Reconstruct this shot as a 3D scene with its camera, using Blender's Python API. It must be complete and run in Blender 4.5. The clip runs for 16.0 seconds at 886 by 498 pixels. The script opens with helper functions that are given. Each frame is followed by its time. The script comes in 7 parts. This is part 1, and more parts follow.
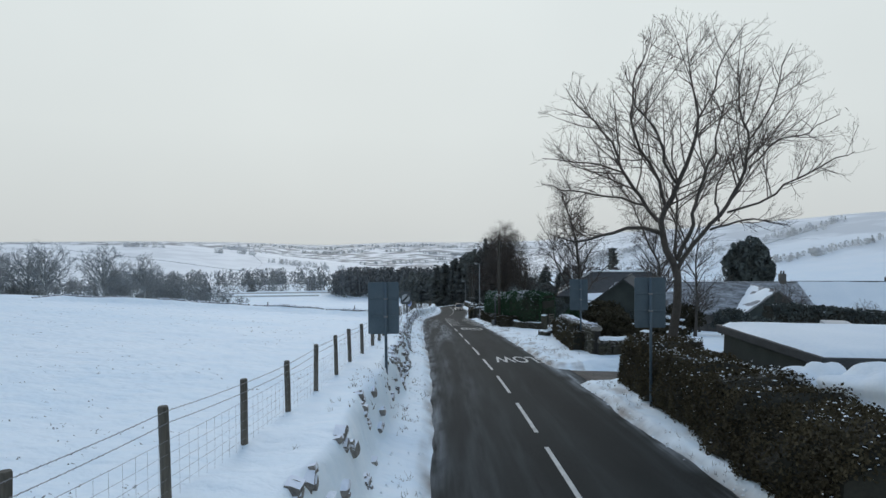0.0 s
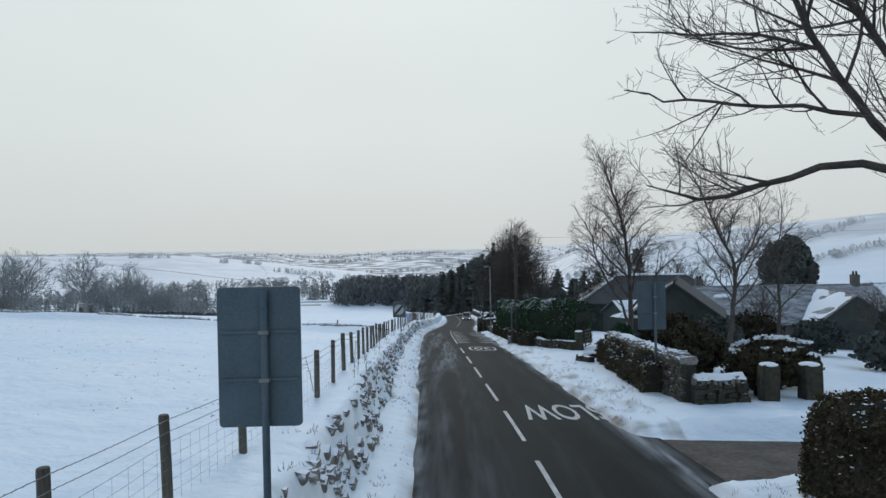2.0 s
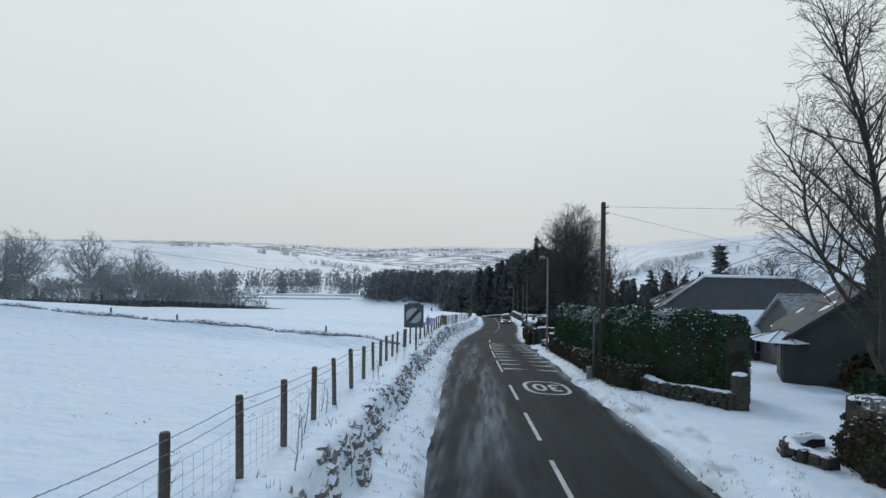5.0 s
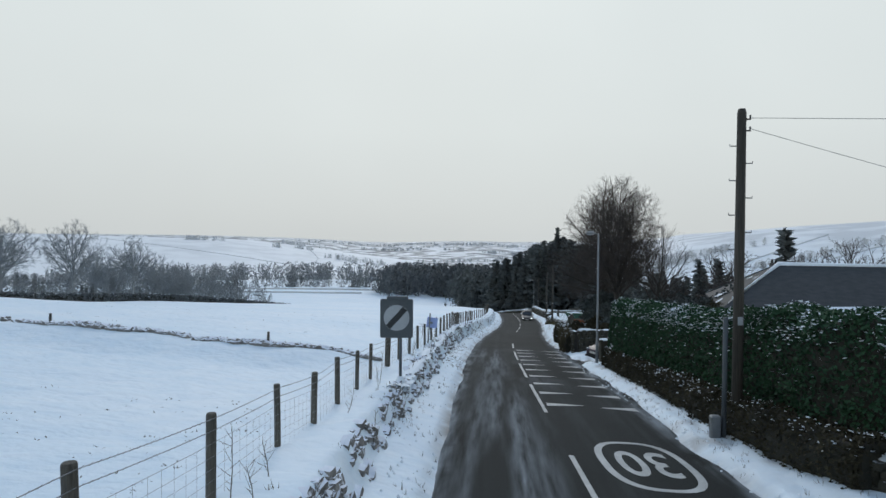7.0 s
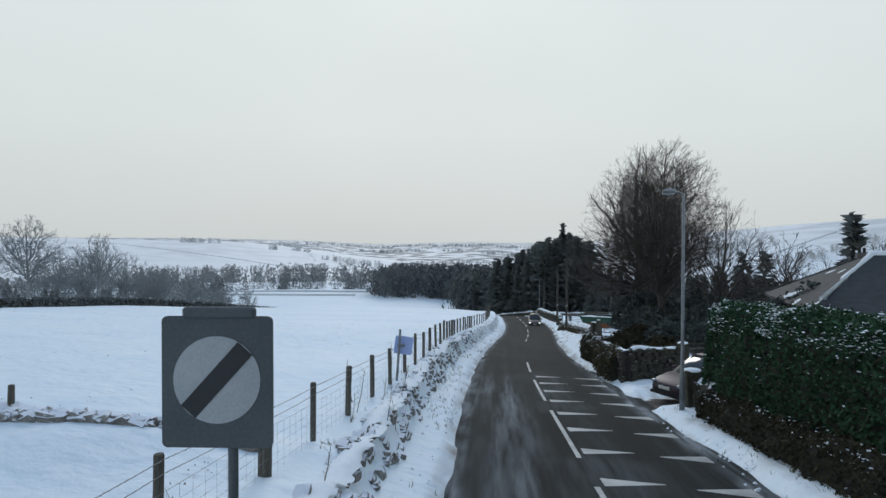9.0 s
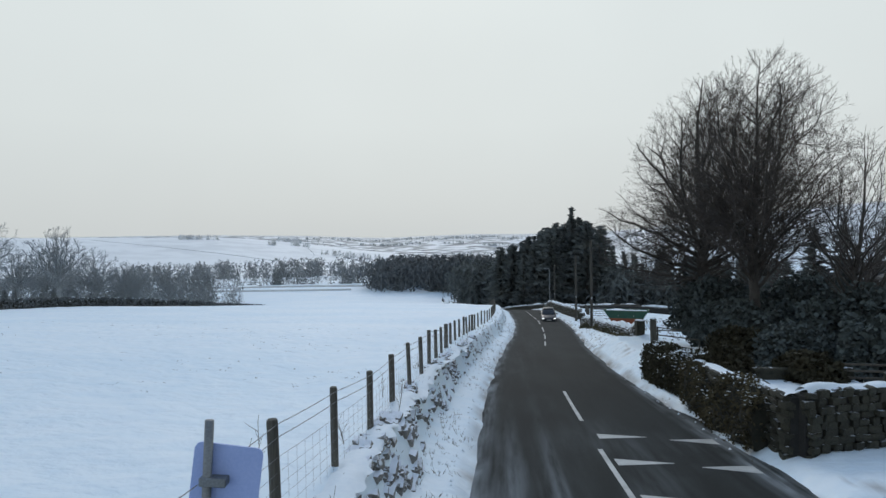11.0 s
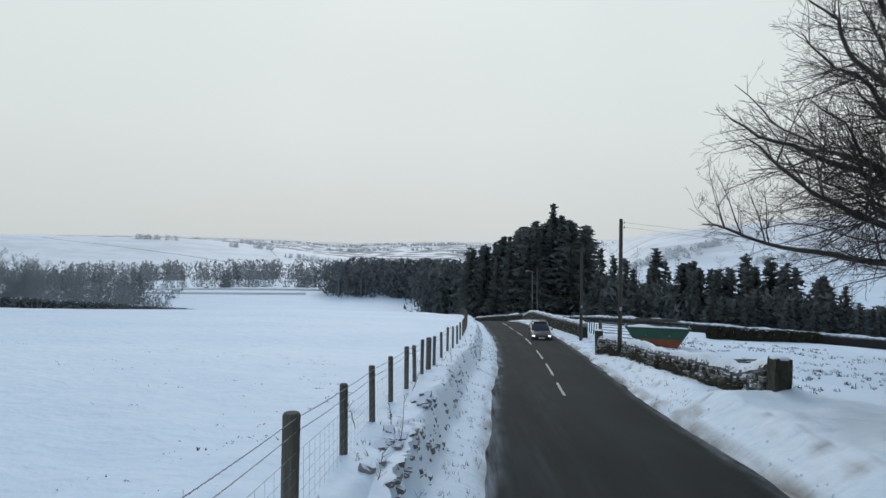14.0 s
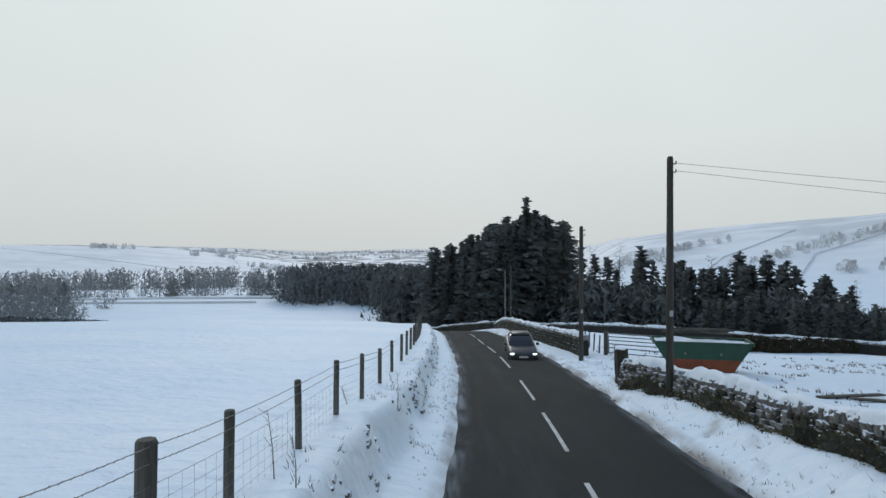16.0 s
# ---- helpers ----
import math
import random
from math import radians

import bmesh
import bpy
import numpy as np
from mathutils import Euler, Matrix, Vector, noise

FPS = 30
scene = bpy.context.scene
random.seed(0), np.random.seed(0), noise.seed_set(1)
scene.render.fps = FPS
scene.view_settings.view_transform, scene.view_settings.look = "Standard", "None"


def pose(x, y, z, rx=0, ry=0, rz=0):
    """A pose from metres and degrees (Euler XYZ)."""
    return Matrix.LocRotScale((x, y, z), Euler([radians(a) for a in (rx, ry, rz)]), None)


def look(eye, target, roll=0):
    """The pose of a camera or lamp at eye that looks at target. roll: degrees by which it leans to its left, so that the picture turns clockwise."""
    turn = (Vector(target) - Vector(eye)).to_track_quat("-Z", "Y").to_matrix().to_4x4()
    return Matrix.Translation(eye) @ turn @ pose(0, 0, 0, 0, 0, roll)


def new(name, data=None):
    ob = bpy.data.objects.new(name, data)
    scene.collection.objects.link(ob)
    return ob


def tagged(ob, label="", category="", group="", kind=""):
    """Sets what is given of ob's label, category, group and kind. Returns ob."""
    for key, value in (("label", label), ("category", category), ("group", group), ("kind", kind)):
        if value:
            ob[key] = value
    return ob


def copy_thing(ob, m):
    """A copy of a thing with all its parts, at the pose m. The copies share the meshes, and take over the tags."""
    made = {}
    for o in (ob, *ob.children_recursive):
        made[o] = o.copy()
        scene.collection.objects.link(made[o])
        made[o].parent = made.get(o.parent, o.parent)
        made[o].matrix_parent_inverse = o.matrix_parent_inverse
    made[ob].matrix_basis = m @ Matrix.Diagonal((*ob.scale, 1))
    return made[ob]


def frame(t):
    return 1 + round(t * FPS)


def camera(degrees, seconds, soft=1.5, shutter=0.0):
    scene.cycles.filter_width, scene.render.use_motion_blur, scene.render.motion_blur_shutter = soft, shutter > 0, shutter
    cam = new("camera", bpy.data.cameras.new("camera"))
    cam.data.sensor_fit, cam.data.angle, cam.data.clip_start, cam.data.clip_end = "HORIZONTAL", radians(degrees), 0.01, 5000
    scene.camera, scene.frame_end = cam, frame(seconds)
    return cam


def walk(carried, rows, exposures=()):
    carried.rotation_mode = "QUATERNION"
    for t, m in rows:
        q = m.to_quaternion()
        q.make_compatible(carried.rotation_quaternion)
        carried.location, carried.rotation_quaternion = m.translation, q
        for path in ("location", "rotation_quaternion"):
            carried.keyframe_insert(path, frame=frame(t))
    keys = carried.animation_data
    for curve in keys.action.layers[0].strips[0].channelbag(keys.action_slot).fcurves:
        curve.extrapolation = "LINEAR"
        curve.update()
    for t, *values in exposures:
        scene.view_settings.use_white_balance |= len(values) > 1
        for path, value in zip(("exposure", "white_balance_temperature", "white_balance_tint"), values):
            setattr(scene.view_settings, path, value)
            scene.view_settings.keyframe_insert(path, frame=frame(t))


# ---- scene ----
cam = camera(69.5, 16.0)
PATH = [
    (0, (1.127, 3.368, 5.982), (1.131, 5.368, 5.947), -0.5),
    (0.5, (1.231, 6.375, 5.722), (1.244, 8.374, 5.667), -0.6),
    (1, (1.33, 9.534, 5.496), (1.315, 11.534, 5.47), -1.3),
    (1.5, (1.413, 12.557, 5.292), (1.378, 14.555, 5.209), -0.6),
    (2, (1.515, 15.84, 5.059), (1.498, 17.84, 5.048), -1.2),
    (2.5, (1.541, 18.549, 4.841), (1.493, 20.548, 4.882), -1.0),
    (3, (1.596, 21.622, 4.677), (1.539, 23.621, 4.697), -0.7),
    (3.5, (1.496, 24.39, 4.451), (1.433, 26.389, 4.458), -0.4),
    (4, (1.359, 27.825, 4.203), (1.294, 29.824, 4.225), 0.3),
    (4.5, (1.262, 30.688, 4.027), (1.162, 32.686, 4.021), 0.5),
    (7, (0.665, 46.731, 2.553), (0.483, 48.722, 2.516), 0.5),
    (7.5, (0.533, 50.024, 2.229), (0.353, 52.015, 2.182), 0.3),
    (8, (0.365, 53.347, 1.924), (0.176, 55.338, 1.891), 0.5),
    (10.5, (-0.413, 70.507, 0.504), (-0.583, 72.499, 0.471), -0.9),
    (11, (-0.6, 74.024, 0.134), (-0.782, 76.014, 0.079), -1.0),
    (11.5, (-0.776, 77.479, -0.216), (-0.942, 79.472, -0.218), -0.5),
    (12, (-0.864, 80.857, -0.51), (-1.004, 82.851, -0.535), -0.1),
    (12.5, (-0.93, 84.56, -0.88), (-1.076, 86.554, -0.938), 0.5),
    (13, (-1.26, 88.203, -1.324), (-1.381, 90.199, -1.289), 0.2),
    (13.5, (-1.442, 91.862, -1.737), (-1.551, 93.859, -1.76), 0.6),
    (14, (-1.303, 95.79, -2.198), (-1.386, 97.788, -2.23), 0.4),
    (14.5, (-1.059, 100.111, -2.527), (-1.122, 102.109, -2.493), 0.1),
    (15, (-0.721, 104.112, -3.04), (-0.73, 106.112, -3.033), 0.1),
    (15.5, (-0.42, 108.254, -3.49), (-0.399, 110.254, -3.537), -0.5),
    (16, (-0.236, 112.342, -3.993), (-0.22, 114.342, -4.001), -0.0),
]
walk(cam, [(t, look(eye, aim, lean)) for t, eye, aim, lean in PATH])


# ---- world, sun ----
world = bpy.data.worlds.new("winter_sky")
scene.world = world
world.use_nodes = True
wn, wl = world.node_tree.nodes, world.node_tree.links
wn.clear()
w_out = wn.new("ShaderNodeOutputWorld")
w_bg = wn.new("ShaderNodeBackground")
w_sky = wn.new("ShaderNodeTexSky")
w_sky.sky_type, w_sky.sun_disc = "NISHITA", False
w_sky.sun_elevation, w_sky.sun_rotation = radians(31), radians(-8)
w_sky.altitude = 200
w_sky.dust_density, w_sky.air_density = 3.0, 1.0
w_co = wn.new("ShaderNodeTexCoord")
w_sep = wn.new("ShaderNodeSeparateXYZ")
w_ramp = wn.new("ShaderNodeValToRGB")
w_noise = wn.new("ShaderNodeTexNoise")
w_noise.inputs["Scale"].default_value, w_noise.inputs["Detail"].default_value = 1.6, 4
w_nr = wn.new("ShaderNodeMapRange")
w_nr.inputs[1].default_value, w_nr.inputs[2].default_value = 0.3, 0.7
w_nr.inputs[3].default_value, w_nr.inputs[4].default_value = 0.955, 1.03
w_mul = wn.new("ShaderNodeMix")
w_mul.data_type, w_mul.blend_type = "RGBA", "MULTIPLY"
w_mul.inputs[0].default_value = 1.0
w_add = wn.new("ShaderNodeMix")
w_add.data_type, w_add.blend_type = "RGBA", "ADD"
w_add.inputs[0].default_value = 0.0015
el = w_ramp.color_ramp.elements
el[0].position, el[0].color = 0.0, (0.655, 0.695, 0.70, 1)
el[1].position, el[1].color = 0.16, (0.745, 0.80, 0.80, 1)
e2 = el.new(0.36)
e2.color = (0.77, 0.835, 0.84, 1)
e3 = el.new(0.7)
e3.color = (0.30, 0.43, 0.64, 1)
wl.new(w_co.outputs["Generated"], w_sep.inputs[0])
wl.new(w_sep.outputs["Z"], w_ramp.inputs["Fac"])
wl.new(w_co.outputs["Generated"], w_noise.inputs["Vector"])
wl.new(w_noise.outputs["Fac"], w_nr.inputs[0])
wl.new(w_ramp.outputs["Color"], w_mul.inputs[6])
wl.new(w_nr.outputs[0], w_mul.inputs[7])
wl.new(w_mul.outputs[2], w_add.inputs[6])
wl.new(w_sky.outputs["Color"], w_add.inputs[7])
wl.new(w_add.outputs[2], w_bg.inputs["Color"])
w_bg.inputs["Strength"].default_value = 0.92
wl.new(w_bg.outputs[0], w_out.inputs["Surface"])

sun_data = bpy.data.lights.new("sun", "SUN")
sun_data.energy, sun_data.angle, sun_data.color = 0.75, radians(20), (1.0, 0.975, 0.94)
sun = new("sun", sun_data)
sun.matrix_world = look((-8, 55, 34), (0, 0, 2))

# ---- materials ----
def material(name, dark, light, rough=0.8, scale=3.0, fine=40.0, bump=0.2, bump_scale=30.0, metal=0.0, random=0.0, bump_dist=0.02, stretch=(1, 1, 1), gloss=0.5):
    """Two-scale noise between two colours, with a bump; random: lightness varied from piece to piece."""
    m = bpy.data.materials.new(name)
    m.use_nodes = True
    n, l = m.node_tree.nodes, m.node_tree.links
    p = n["Principled BSDF"]
    p.inputs["Roughness"].default_value, p.inputs["Metallic"].default_value = rough, metal
    p.inputs["Specular IOR Level"].default_value = gloss
    co = n.new("ShaderNodeTexCoord")
    mp = n.new("ShaderNodeMapping")
    mp.inputs["Scale"].default_value = stretch
    l.new(co.outputs["Object"], mp.inputs[0])
    a, b, c = (n.new("ShaderNodeTexNoise") for _ in range(3))
    a.inputs["Scale"].default_value, a.inputs["Detail"].default_value = scale, 4
    b.inputs["Scale"].default_value, b.inputs["Detail"].default_value = fine, 3
    c.inputs["Scale"].default_value, c.inputs["Detail"].default_value = bump_scale, 4
    for t in (a, b, c):
        l.new(mp.outputs[0], t.inputs["Vector"])
    add = n.new("ShaderNodeMath")
    add.operation = "MULTIPLY_ADD"
    add.inputs[1].default_value = 0.45
    l.new(b.outputs["Fac"], add.inputs[0])
    half = n.new("ShaderNodeMath")
    half.operation = "MULTIPLY"
    half.inputs[1].default_value = 0.55
    l.new(a.outputs["Fac"], half.inputs[0])
    l.new(half.outputs[0], add.inputs[2])
    ramp = n.new("ShaderNodeValToRGB")
    ramp.color_ramp.elements[0].position, ramp.color_ramp.elements[1].position = 0.34, 0.66
    ramp.color_ramp.elements[0].color, ramp.color_ramp.elements[1].color = (*dark, 1), (*light, 1)
    l.new(add.outputs[0], ramp.inputs[0])
    out = ramp.outputs[0]
    if random:
        info = n.new("ShaderNodeObjectInfo")
        geo = n.new("ShaderNodeNewGeometry")
        s = n.new("ShaderNodeMath")
        s.operation = "ADD"
        l.new(info.outputs["Random"], s.inputs[0])
        l.new(geo.outputs["Random Per Island"], s.inputs[1])
        r = n.new("ShaderNodeMapRange")
        r.inputs[1].default_value, r.inputs[2].default_value = 0.0, 2.0
        r.inputs[3].default_value, r.inputs[4].default_value = 1 - random, 1 + random
        l.new(s.outputs[0], r.inputs[0])
        mul = n.new("ShaderNodeMix")
        mul.data_type, mul.blend_type = "RGBA", "MULTIPLY"
        mul.inputs[0].default_value = 1.0
        l.new(out, mul.inputs[6])
        l.new(r.outputs[0], mul.inputs[7])
        out = mul.outputs[2]
    l.new(out, p.inputs["Base Color"])
    bp = n.new("ShaderNodeBump")
    bp.inputs["Strength"].default_value, bp.inputs["Distance"].default_value = bump, bump_dist
    l.new(c.outputs["Fac"], bp.inputs["Height"])
    l.new(bp.outputs[0], p.inputs["Normal"])
    return m


def mixed_by(m, attribute, colour, patches=None, stretch=(0.6, 1.0, 1.0)):
    """Lets a mesh attribute mix another colour into a material's base colour, in patches (scale, low, high) if given."""
    n, l = m.node_tree.nodes, m.node_tree.links
    p = n["Principled BSDF"]
    old = p.inputs["Base Color"].links[0].from_socket
    at = n.new("ShaderNodeAttribute")
    at.attribute_name = attribute
    mix = n.new("ShaderNodeMix")
    mix.data_type = "RGBA"
    fac = at.outputs["Fac"]
    if patches:
        co = n.new("ShaderNodeTexCoord")
        mp = n.new("ShaderNodeMapping")
        mp.inputs["Scale"].default_value = stretch
        tex = n.new("ShaderNodeTexNoise")
        tex.inputs["Scale"].default_value, tex.inputs["Detail"].default_value = patches[0], 6
        rng_node = n.new("ShaderNodeMapRange")
        rng_node.inputs[1].default_value, rng_node.inputs[2].default_value = patches[1], patches[2]
        mul = n.new("ShaderNodeMath")
        mul.operation = "MULTIPLY"
        l.new(co.outputs["Object"], mp.inputs[0])
        l.new(mp.outputs[0], tex.inputs["Vector"])
        l.new(tex.outputs["Fac"], rng_node.inputs[0])
        l.new(rng_node.outputs[0], mul.inputs[0])
        l.new(fac, mul.inputs[1])
        fac = mul.outputs[0]
    l.new(fac, mix.inputs[0])
    l.new(old, mix.inputs[6])
    mix.inputs[7].default_value = (*colour, 1)
    l.new(mix.outputs[2], p.inputs["Base Color"])
    return m


def snowed(m, level):
    """Lays snow on the parts of a surface that face up, with a broken edge."""
    n, l = m.node_tree.nodes, m.node_tree.links
    p = n["Principled BSDF"]
    old = p.inputs["Base Color"].links[0].from_socket
    geo = n.new("ShaderNodeNewGeometry")
    sep = n.new("ShaderNodeSeparateXYZ")
    l.new(geo.outputs["Normal"], sep.inputs[0])
    tex = n.new("ShaderNodeTexNoise")
    tex.inputs["Scale"].default_value, tex.inputs["Detail"].default_value = 5.0, 5
    l.new(geo.outputs["Position"], tex.inputs["Vector"])
    add = n.new("ShaderNodeMath")
    add.operation = "MULTIPLY_ADD"
    add.inputs[1].default_value = 1.5
    l.new(tex.outputs["Fac"], add.inputs[0])
    l.new(sep.outputs["Z"], add.inputs[2])
    cut = n.new("ShaderNodeMapRange")
    cut.inputs[1].default_value, cut.inputs[2].default_value = 0.75 + level, 0.95 + level
    l.new(add.outputs[0], cut.inputs[0])
    mix = n.new("ShaderNodeMix")
    mix.data_type = "RGBA"
    l.new(cut.outputs[0], mix.inputs[0])
    l.new(old, mix.inputs[6])
    mix.inputs[7].default_value = (0.78, 0.83, 0.90, 1)
    l.new(mix.outputs[2], p.inputs["Base Color"])
    return m


SNOW = material("snow", (0.72, 0.80, 0.86), (0.83, 0.885, 0.92), 0.7, 0.35, 9.0, 0.35, 6.0, bump_dist=0.05)
# Distant snow is tinted neutral white in place of haze.
GROUND_SNOW = mixed_by(mixed_by(mixed_by(material("field_snow", (0.695, 0.82, 0.905), (0.82, 0.895, 0.94), 0.7, 0.10, 1.6, 1.0, 2.6, bump_dist=0.10, stretch=(0.75, 1.1, 1)), "far_haze", (0.90, 0.905, 0.90)), "dirt", (0.16, 0.13, 0.10)), "moor_haze", (0.20, 0.21, 0.215), (0.03, 0.44, 0.58))
ASPHALT = mixed_by(material("asphalt", (0.013, 0.0155, 0.015), (0.029, 0.0335, 0.0325), 0.85, 0.5, 60.0, 0.5, 140.0, bump_dist=0.006, stretch=(1, 0.25, 1), gloss=0.12), "dust", (0.26, 0.285, 0.30), (1.0, 0.30, 0.62), (5.0, 0.35, 1.0))
PAINT = material("road_paint", (0.30, 0.31, 0.30), (0.56, 0.57, 0.55), 0.6, 2.0, 45.0, 0.2, 120.0)
SIDE_ROAD = material("wet_side_road", (0.035, 0.030, 0.025), (0.13, 0.115, 0.10), 0.7, 1.2, 9.0, 0.4, 14.0, gloss=0.2)
STONE = snowed(material("gritstone", (0.013, 0.014, 0.010), (0.058, 0.054, 0.037), 0.9, 6.0, 50.0, 0.5, 40.0, random=0.5), 1.02)
BLOWN_STONE = snowed(material("snow_plastered_gritstone", (0.085, 0.082, 0.078), (0.25, 0.24, 0.22), 0.9, 6.0, 40.0, 0.5, 40.0, random=0.5), 0.34)
STONE_CORE = material("wall_hearting", (0.016, 0.016, 0.015), (0.035, 0.033, 0.03), 0.95, 5.0, 40.0, 0.4, 30.0)
POST = material("fence_timber", (0.035, 0.033, 0.027), (0.115, 0.105, 0.085), 0.85, 4.0, 60.0, 0.4, 80.0, random=0.25, stretch=(1, 1, 0.08))
POLE = material("pole_timber", (0.030, 0.027, 0.022), (0.095, 0.085, 0.070), 0.8, 3.0, 40.0, 0.3, 60.0, stretch=(1, 1, 0.06))
WIRE = material("galvanised_wire", (0.16, 0.16, 0.165), (0.30, 0.30, 0.31), 0.6, 5.0, 50.0, 0.0, 40.0, metal=0.6)
STEEL = material("galvanised_steel", (0.14, 0.15, 0.16), (0.26, 0.28, 0.29), 0.5, 3.0, 60.0, 0.1, 80.0, metal=0.5)
SIGN_BACK = material("sign_back_grey", (0.050, 0.080, 0.105), (0.085, 0.122, 0.150), 0.55, 1.5, 30.0, 0.06, 60.0, metal=0.2)
SIGN_DARK = material("sign_board_grey", (0.05, 0.062, 0.07), (0.085, 0.10, 0.11), 0.6, 1.5, 30.0, 0.06, 60.0)
SIGN_WHITE = material("sign_sheeting_white", (0.30, 0.33, 0.35), (0.40, 0.43, 0.45), 0.5, 2.0, 40.0, 0.03, 60.0)
SIGN_BLACK = material("sign_sheeting_black", (0.012, 0.014, 0.016), (0.022, 0.024, 0.027), 0.5, 2.0, 40.0, 0.03, 60.0)
SIGN_BLUE = material("pale_blue_plate", (0.30, 0.40, 0.72), (0.38, 0.48, 0.80), 0.5, 2.0, 40.0, 0.04, 40.0)
# Bark and twig colours raised to stand in for veiling glare.
BARK = material("bark", (0.034, 0.031, 0.028), (0.090, 0.080, 0.070), 0.92, 3.0, 30.0, 0.5, 25.0)
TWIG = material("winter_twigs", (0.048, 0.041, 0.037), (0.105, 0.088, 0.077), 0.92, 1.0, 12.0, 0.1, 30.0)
# Far twigs, woods, scrub and needles: haze is put into their colours.
FAR_TWIG = material("hazed_far_twigs", (0.185, 0.198, 0.203), (0.32, 0.335, 0.34), 0.95, 0.05, 2.0, 0.1, 10.0)
HAZY_WOOD = material("hazed_far_woods", (0.22, 0.23, 0.233), (0.34, 0.35, 0.353), 0.95, 0.02, 0.6, 0.1, 5.0)
PALE_SCRUB = material("haze_paled_hillside", (0.56, 0.57, 0.575), (0.70, 0.71, 0.715), 0.95, 0.02, 0.6, 0.1, 5.0)
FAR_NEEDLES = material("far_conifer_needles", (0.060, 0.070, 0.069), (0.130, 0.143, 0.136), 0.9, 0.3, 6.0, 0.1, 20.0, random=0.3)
# Needle colour lifted to carry haze and glare over dark foliage.
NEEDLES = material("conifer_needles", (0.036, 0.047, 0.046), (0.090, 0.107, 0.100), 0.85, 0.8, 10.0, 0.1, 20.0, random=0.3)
# Valley woods greyed in colour to stand in for haze.
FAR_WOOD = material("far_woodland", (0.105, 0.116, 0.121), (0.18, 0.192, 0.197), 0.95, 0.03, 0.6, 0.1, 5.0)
LAUREL = material("laurel_leaves", (0.014, 0.040, 0.022), (0.036, 0.090, 0.042), 0.75, 1.5, 14.0, 0.1, 20.0, random=0.4, gloss=0.25)
DARK_LEAF = material("dull_hedge_leaves", (0.020, 0.020, 0.013), (0.062, 0.055, 0.034), 0.8, 1.5, 14.0, 0.1, 20.0, random=0.4, gloss=0.15)
BRAMBLE = material("brown_bramble", (0.030, 0.027, 0.017), (0.105, 0.088, 0.052), 0.85, 1.2, 9.0, 0.1, 20.0, random=0.5, gloss=0.15)
MOSS = material("moss_and_dead_grass", (0.035, 0.036, 0.018), (0.12, 0.105, 0.060), 0.9, 1.0, 8.0, 0.1, 20.0, random=0.5, gloss=0.1)
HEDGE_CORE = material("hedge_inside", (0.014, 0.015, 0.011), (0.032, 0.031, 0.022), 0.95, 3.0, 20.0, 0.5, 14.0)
GRASS = material("dead_grass", (0.05, 0.042, 0.028), (0.13, 0.11, 0.075), 0.9, 3.0, 20.0, 0.1, 20.0)
SLATE = material("dark_slate", (0.020, 0.024, 0.027), (0.048, 0.053, 0.057), 0.75, 1.5, 14.0, 0.4, 5.0, stretch=(1, 1, 3))
SNOWY_TILE = material("snow_streaked_tiles", (0.06, 0.058, 0.058), (0.42, 0.45, 0.48), 0.8, 1.3, 5.0, 0.5, 7.0, stretch=(0.5, 1, 2.2))
RENDERED = material("dark_house_wall", (0.022, 0.030, 0.028), (0.045, 0.055, 0.050), 0.85, 1.0, 20.0, 0.3, 25.0)
WALLING = material("grey_house_wall", (0.07, 0.068, 0.062), (0.14, 0.13, 0.12), 0.9, 1.5, 18.0, 0.4, 12.0)
GLASS = material("window_glass", (0.012, 0.015, 0.018), (0.022, 0.027, 0.032), 0.06, 0.5, 3.0, 0.0, 3.0, gloss=0.6)
PURPLE = material("car_paint_aubergine", (0.022, 0.012, 0.022), (0.032, 0.018, 0.031), 0.42, 0.5, 60.0, 0.02, 60.0, gloss=0.3)
CHARCOAL = material("car_paint_charcoal", (0.018, 0.020, 0.022), (0.028, 0.030, 0.033), 0.38, 0.5, 60.0, 0.02, 60.0, gloss=0.3)
SILVER = material("car_paint_silver", (0.36, 0.38, 0.40), (0.46, 0.48, 0.50), 0.35, 0.5, 60.0, 0.02, 60.0)
RUBBER = material("rubber", (0.012, 0.012, 0.012), (0.024, 0.024, 0.024), 0.85, 4.0, 30.0, 0.2, 40.0)
LENS = material("lamp_lens", (0.22, 0.24, 0.26), (0.34, 0.36, 0.38), 0.15, 3.0, 30.0, 0.0, 30.0)
PLATE = material("plate_yellow_white", (0.50, 0.50, 0.47), (0.58, 0.58, 0.55), 0.5, 3.0, 30.0, 0.0, 30.0)
SKIP_GREEN = material("green_paint", (0.010, 0.050, 0.030), (0.022, 0.085, 0.050), 0.6, 1.5, 18.0, 0.2, 20.0)
SKIP_RUST = material("rusty_orange_paint", (0.14, 0.035, 0.015), (0.26, 0.075, 0.030), 0.8, 1.5, 18.0, 0.3, 20.0)
GATE_WOOD = material("gate_timber", (0.05, 0.042, 0.032), (0.14, 0.12, 0.095), 0.85, 3.0, 40.0, 0.3, 60.0)
LIT = bpy.data.materials.new("lit_headlamp")
LIT.use_nodes = True
LIT.node_tree.nodes["Principled BSDF"].inputs["Emission Color"].default_value = (0.95, 0.98, 1.0, 1)
LIT.node_tree.nodes["Principled BSDF"].inputs["Emission Strength"].default_value = 1.4


# ---- shared tools ----
def hashed(i, j, seed):
    v = np.sin(i * 127.1 + j * 311.7 + seed * 74.7) * 43758.5453
    return v - np.floor(v)


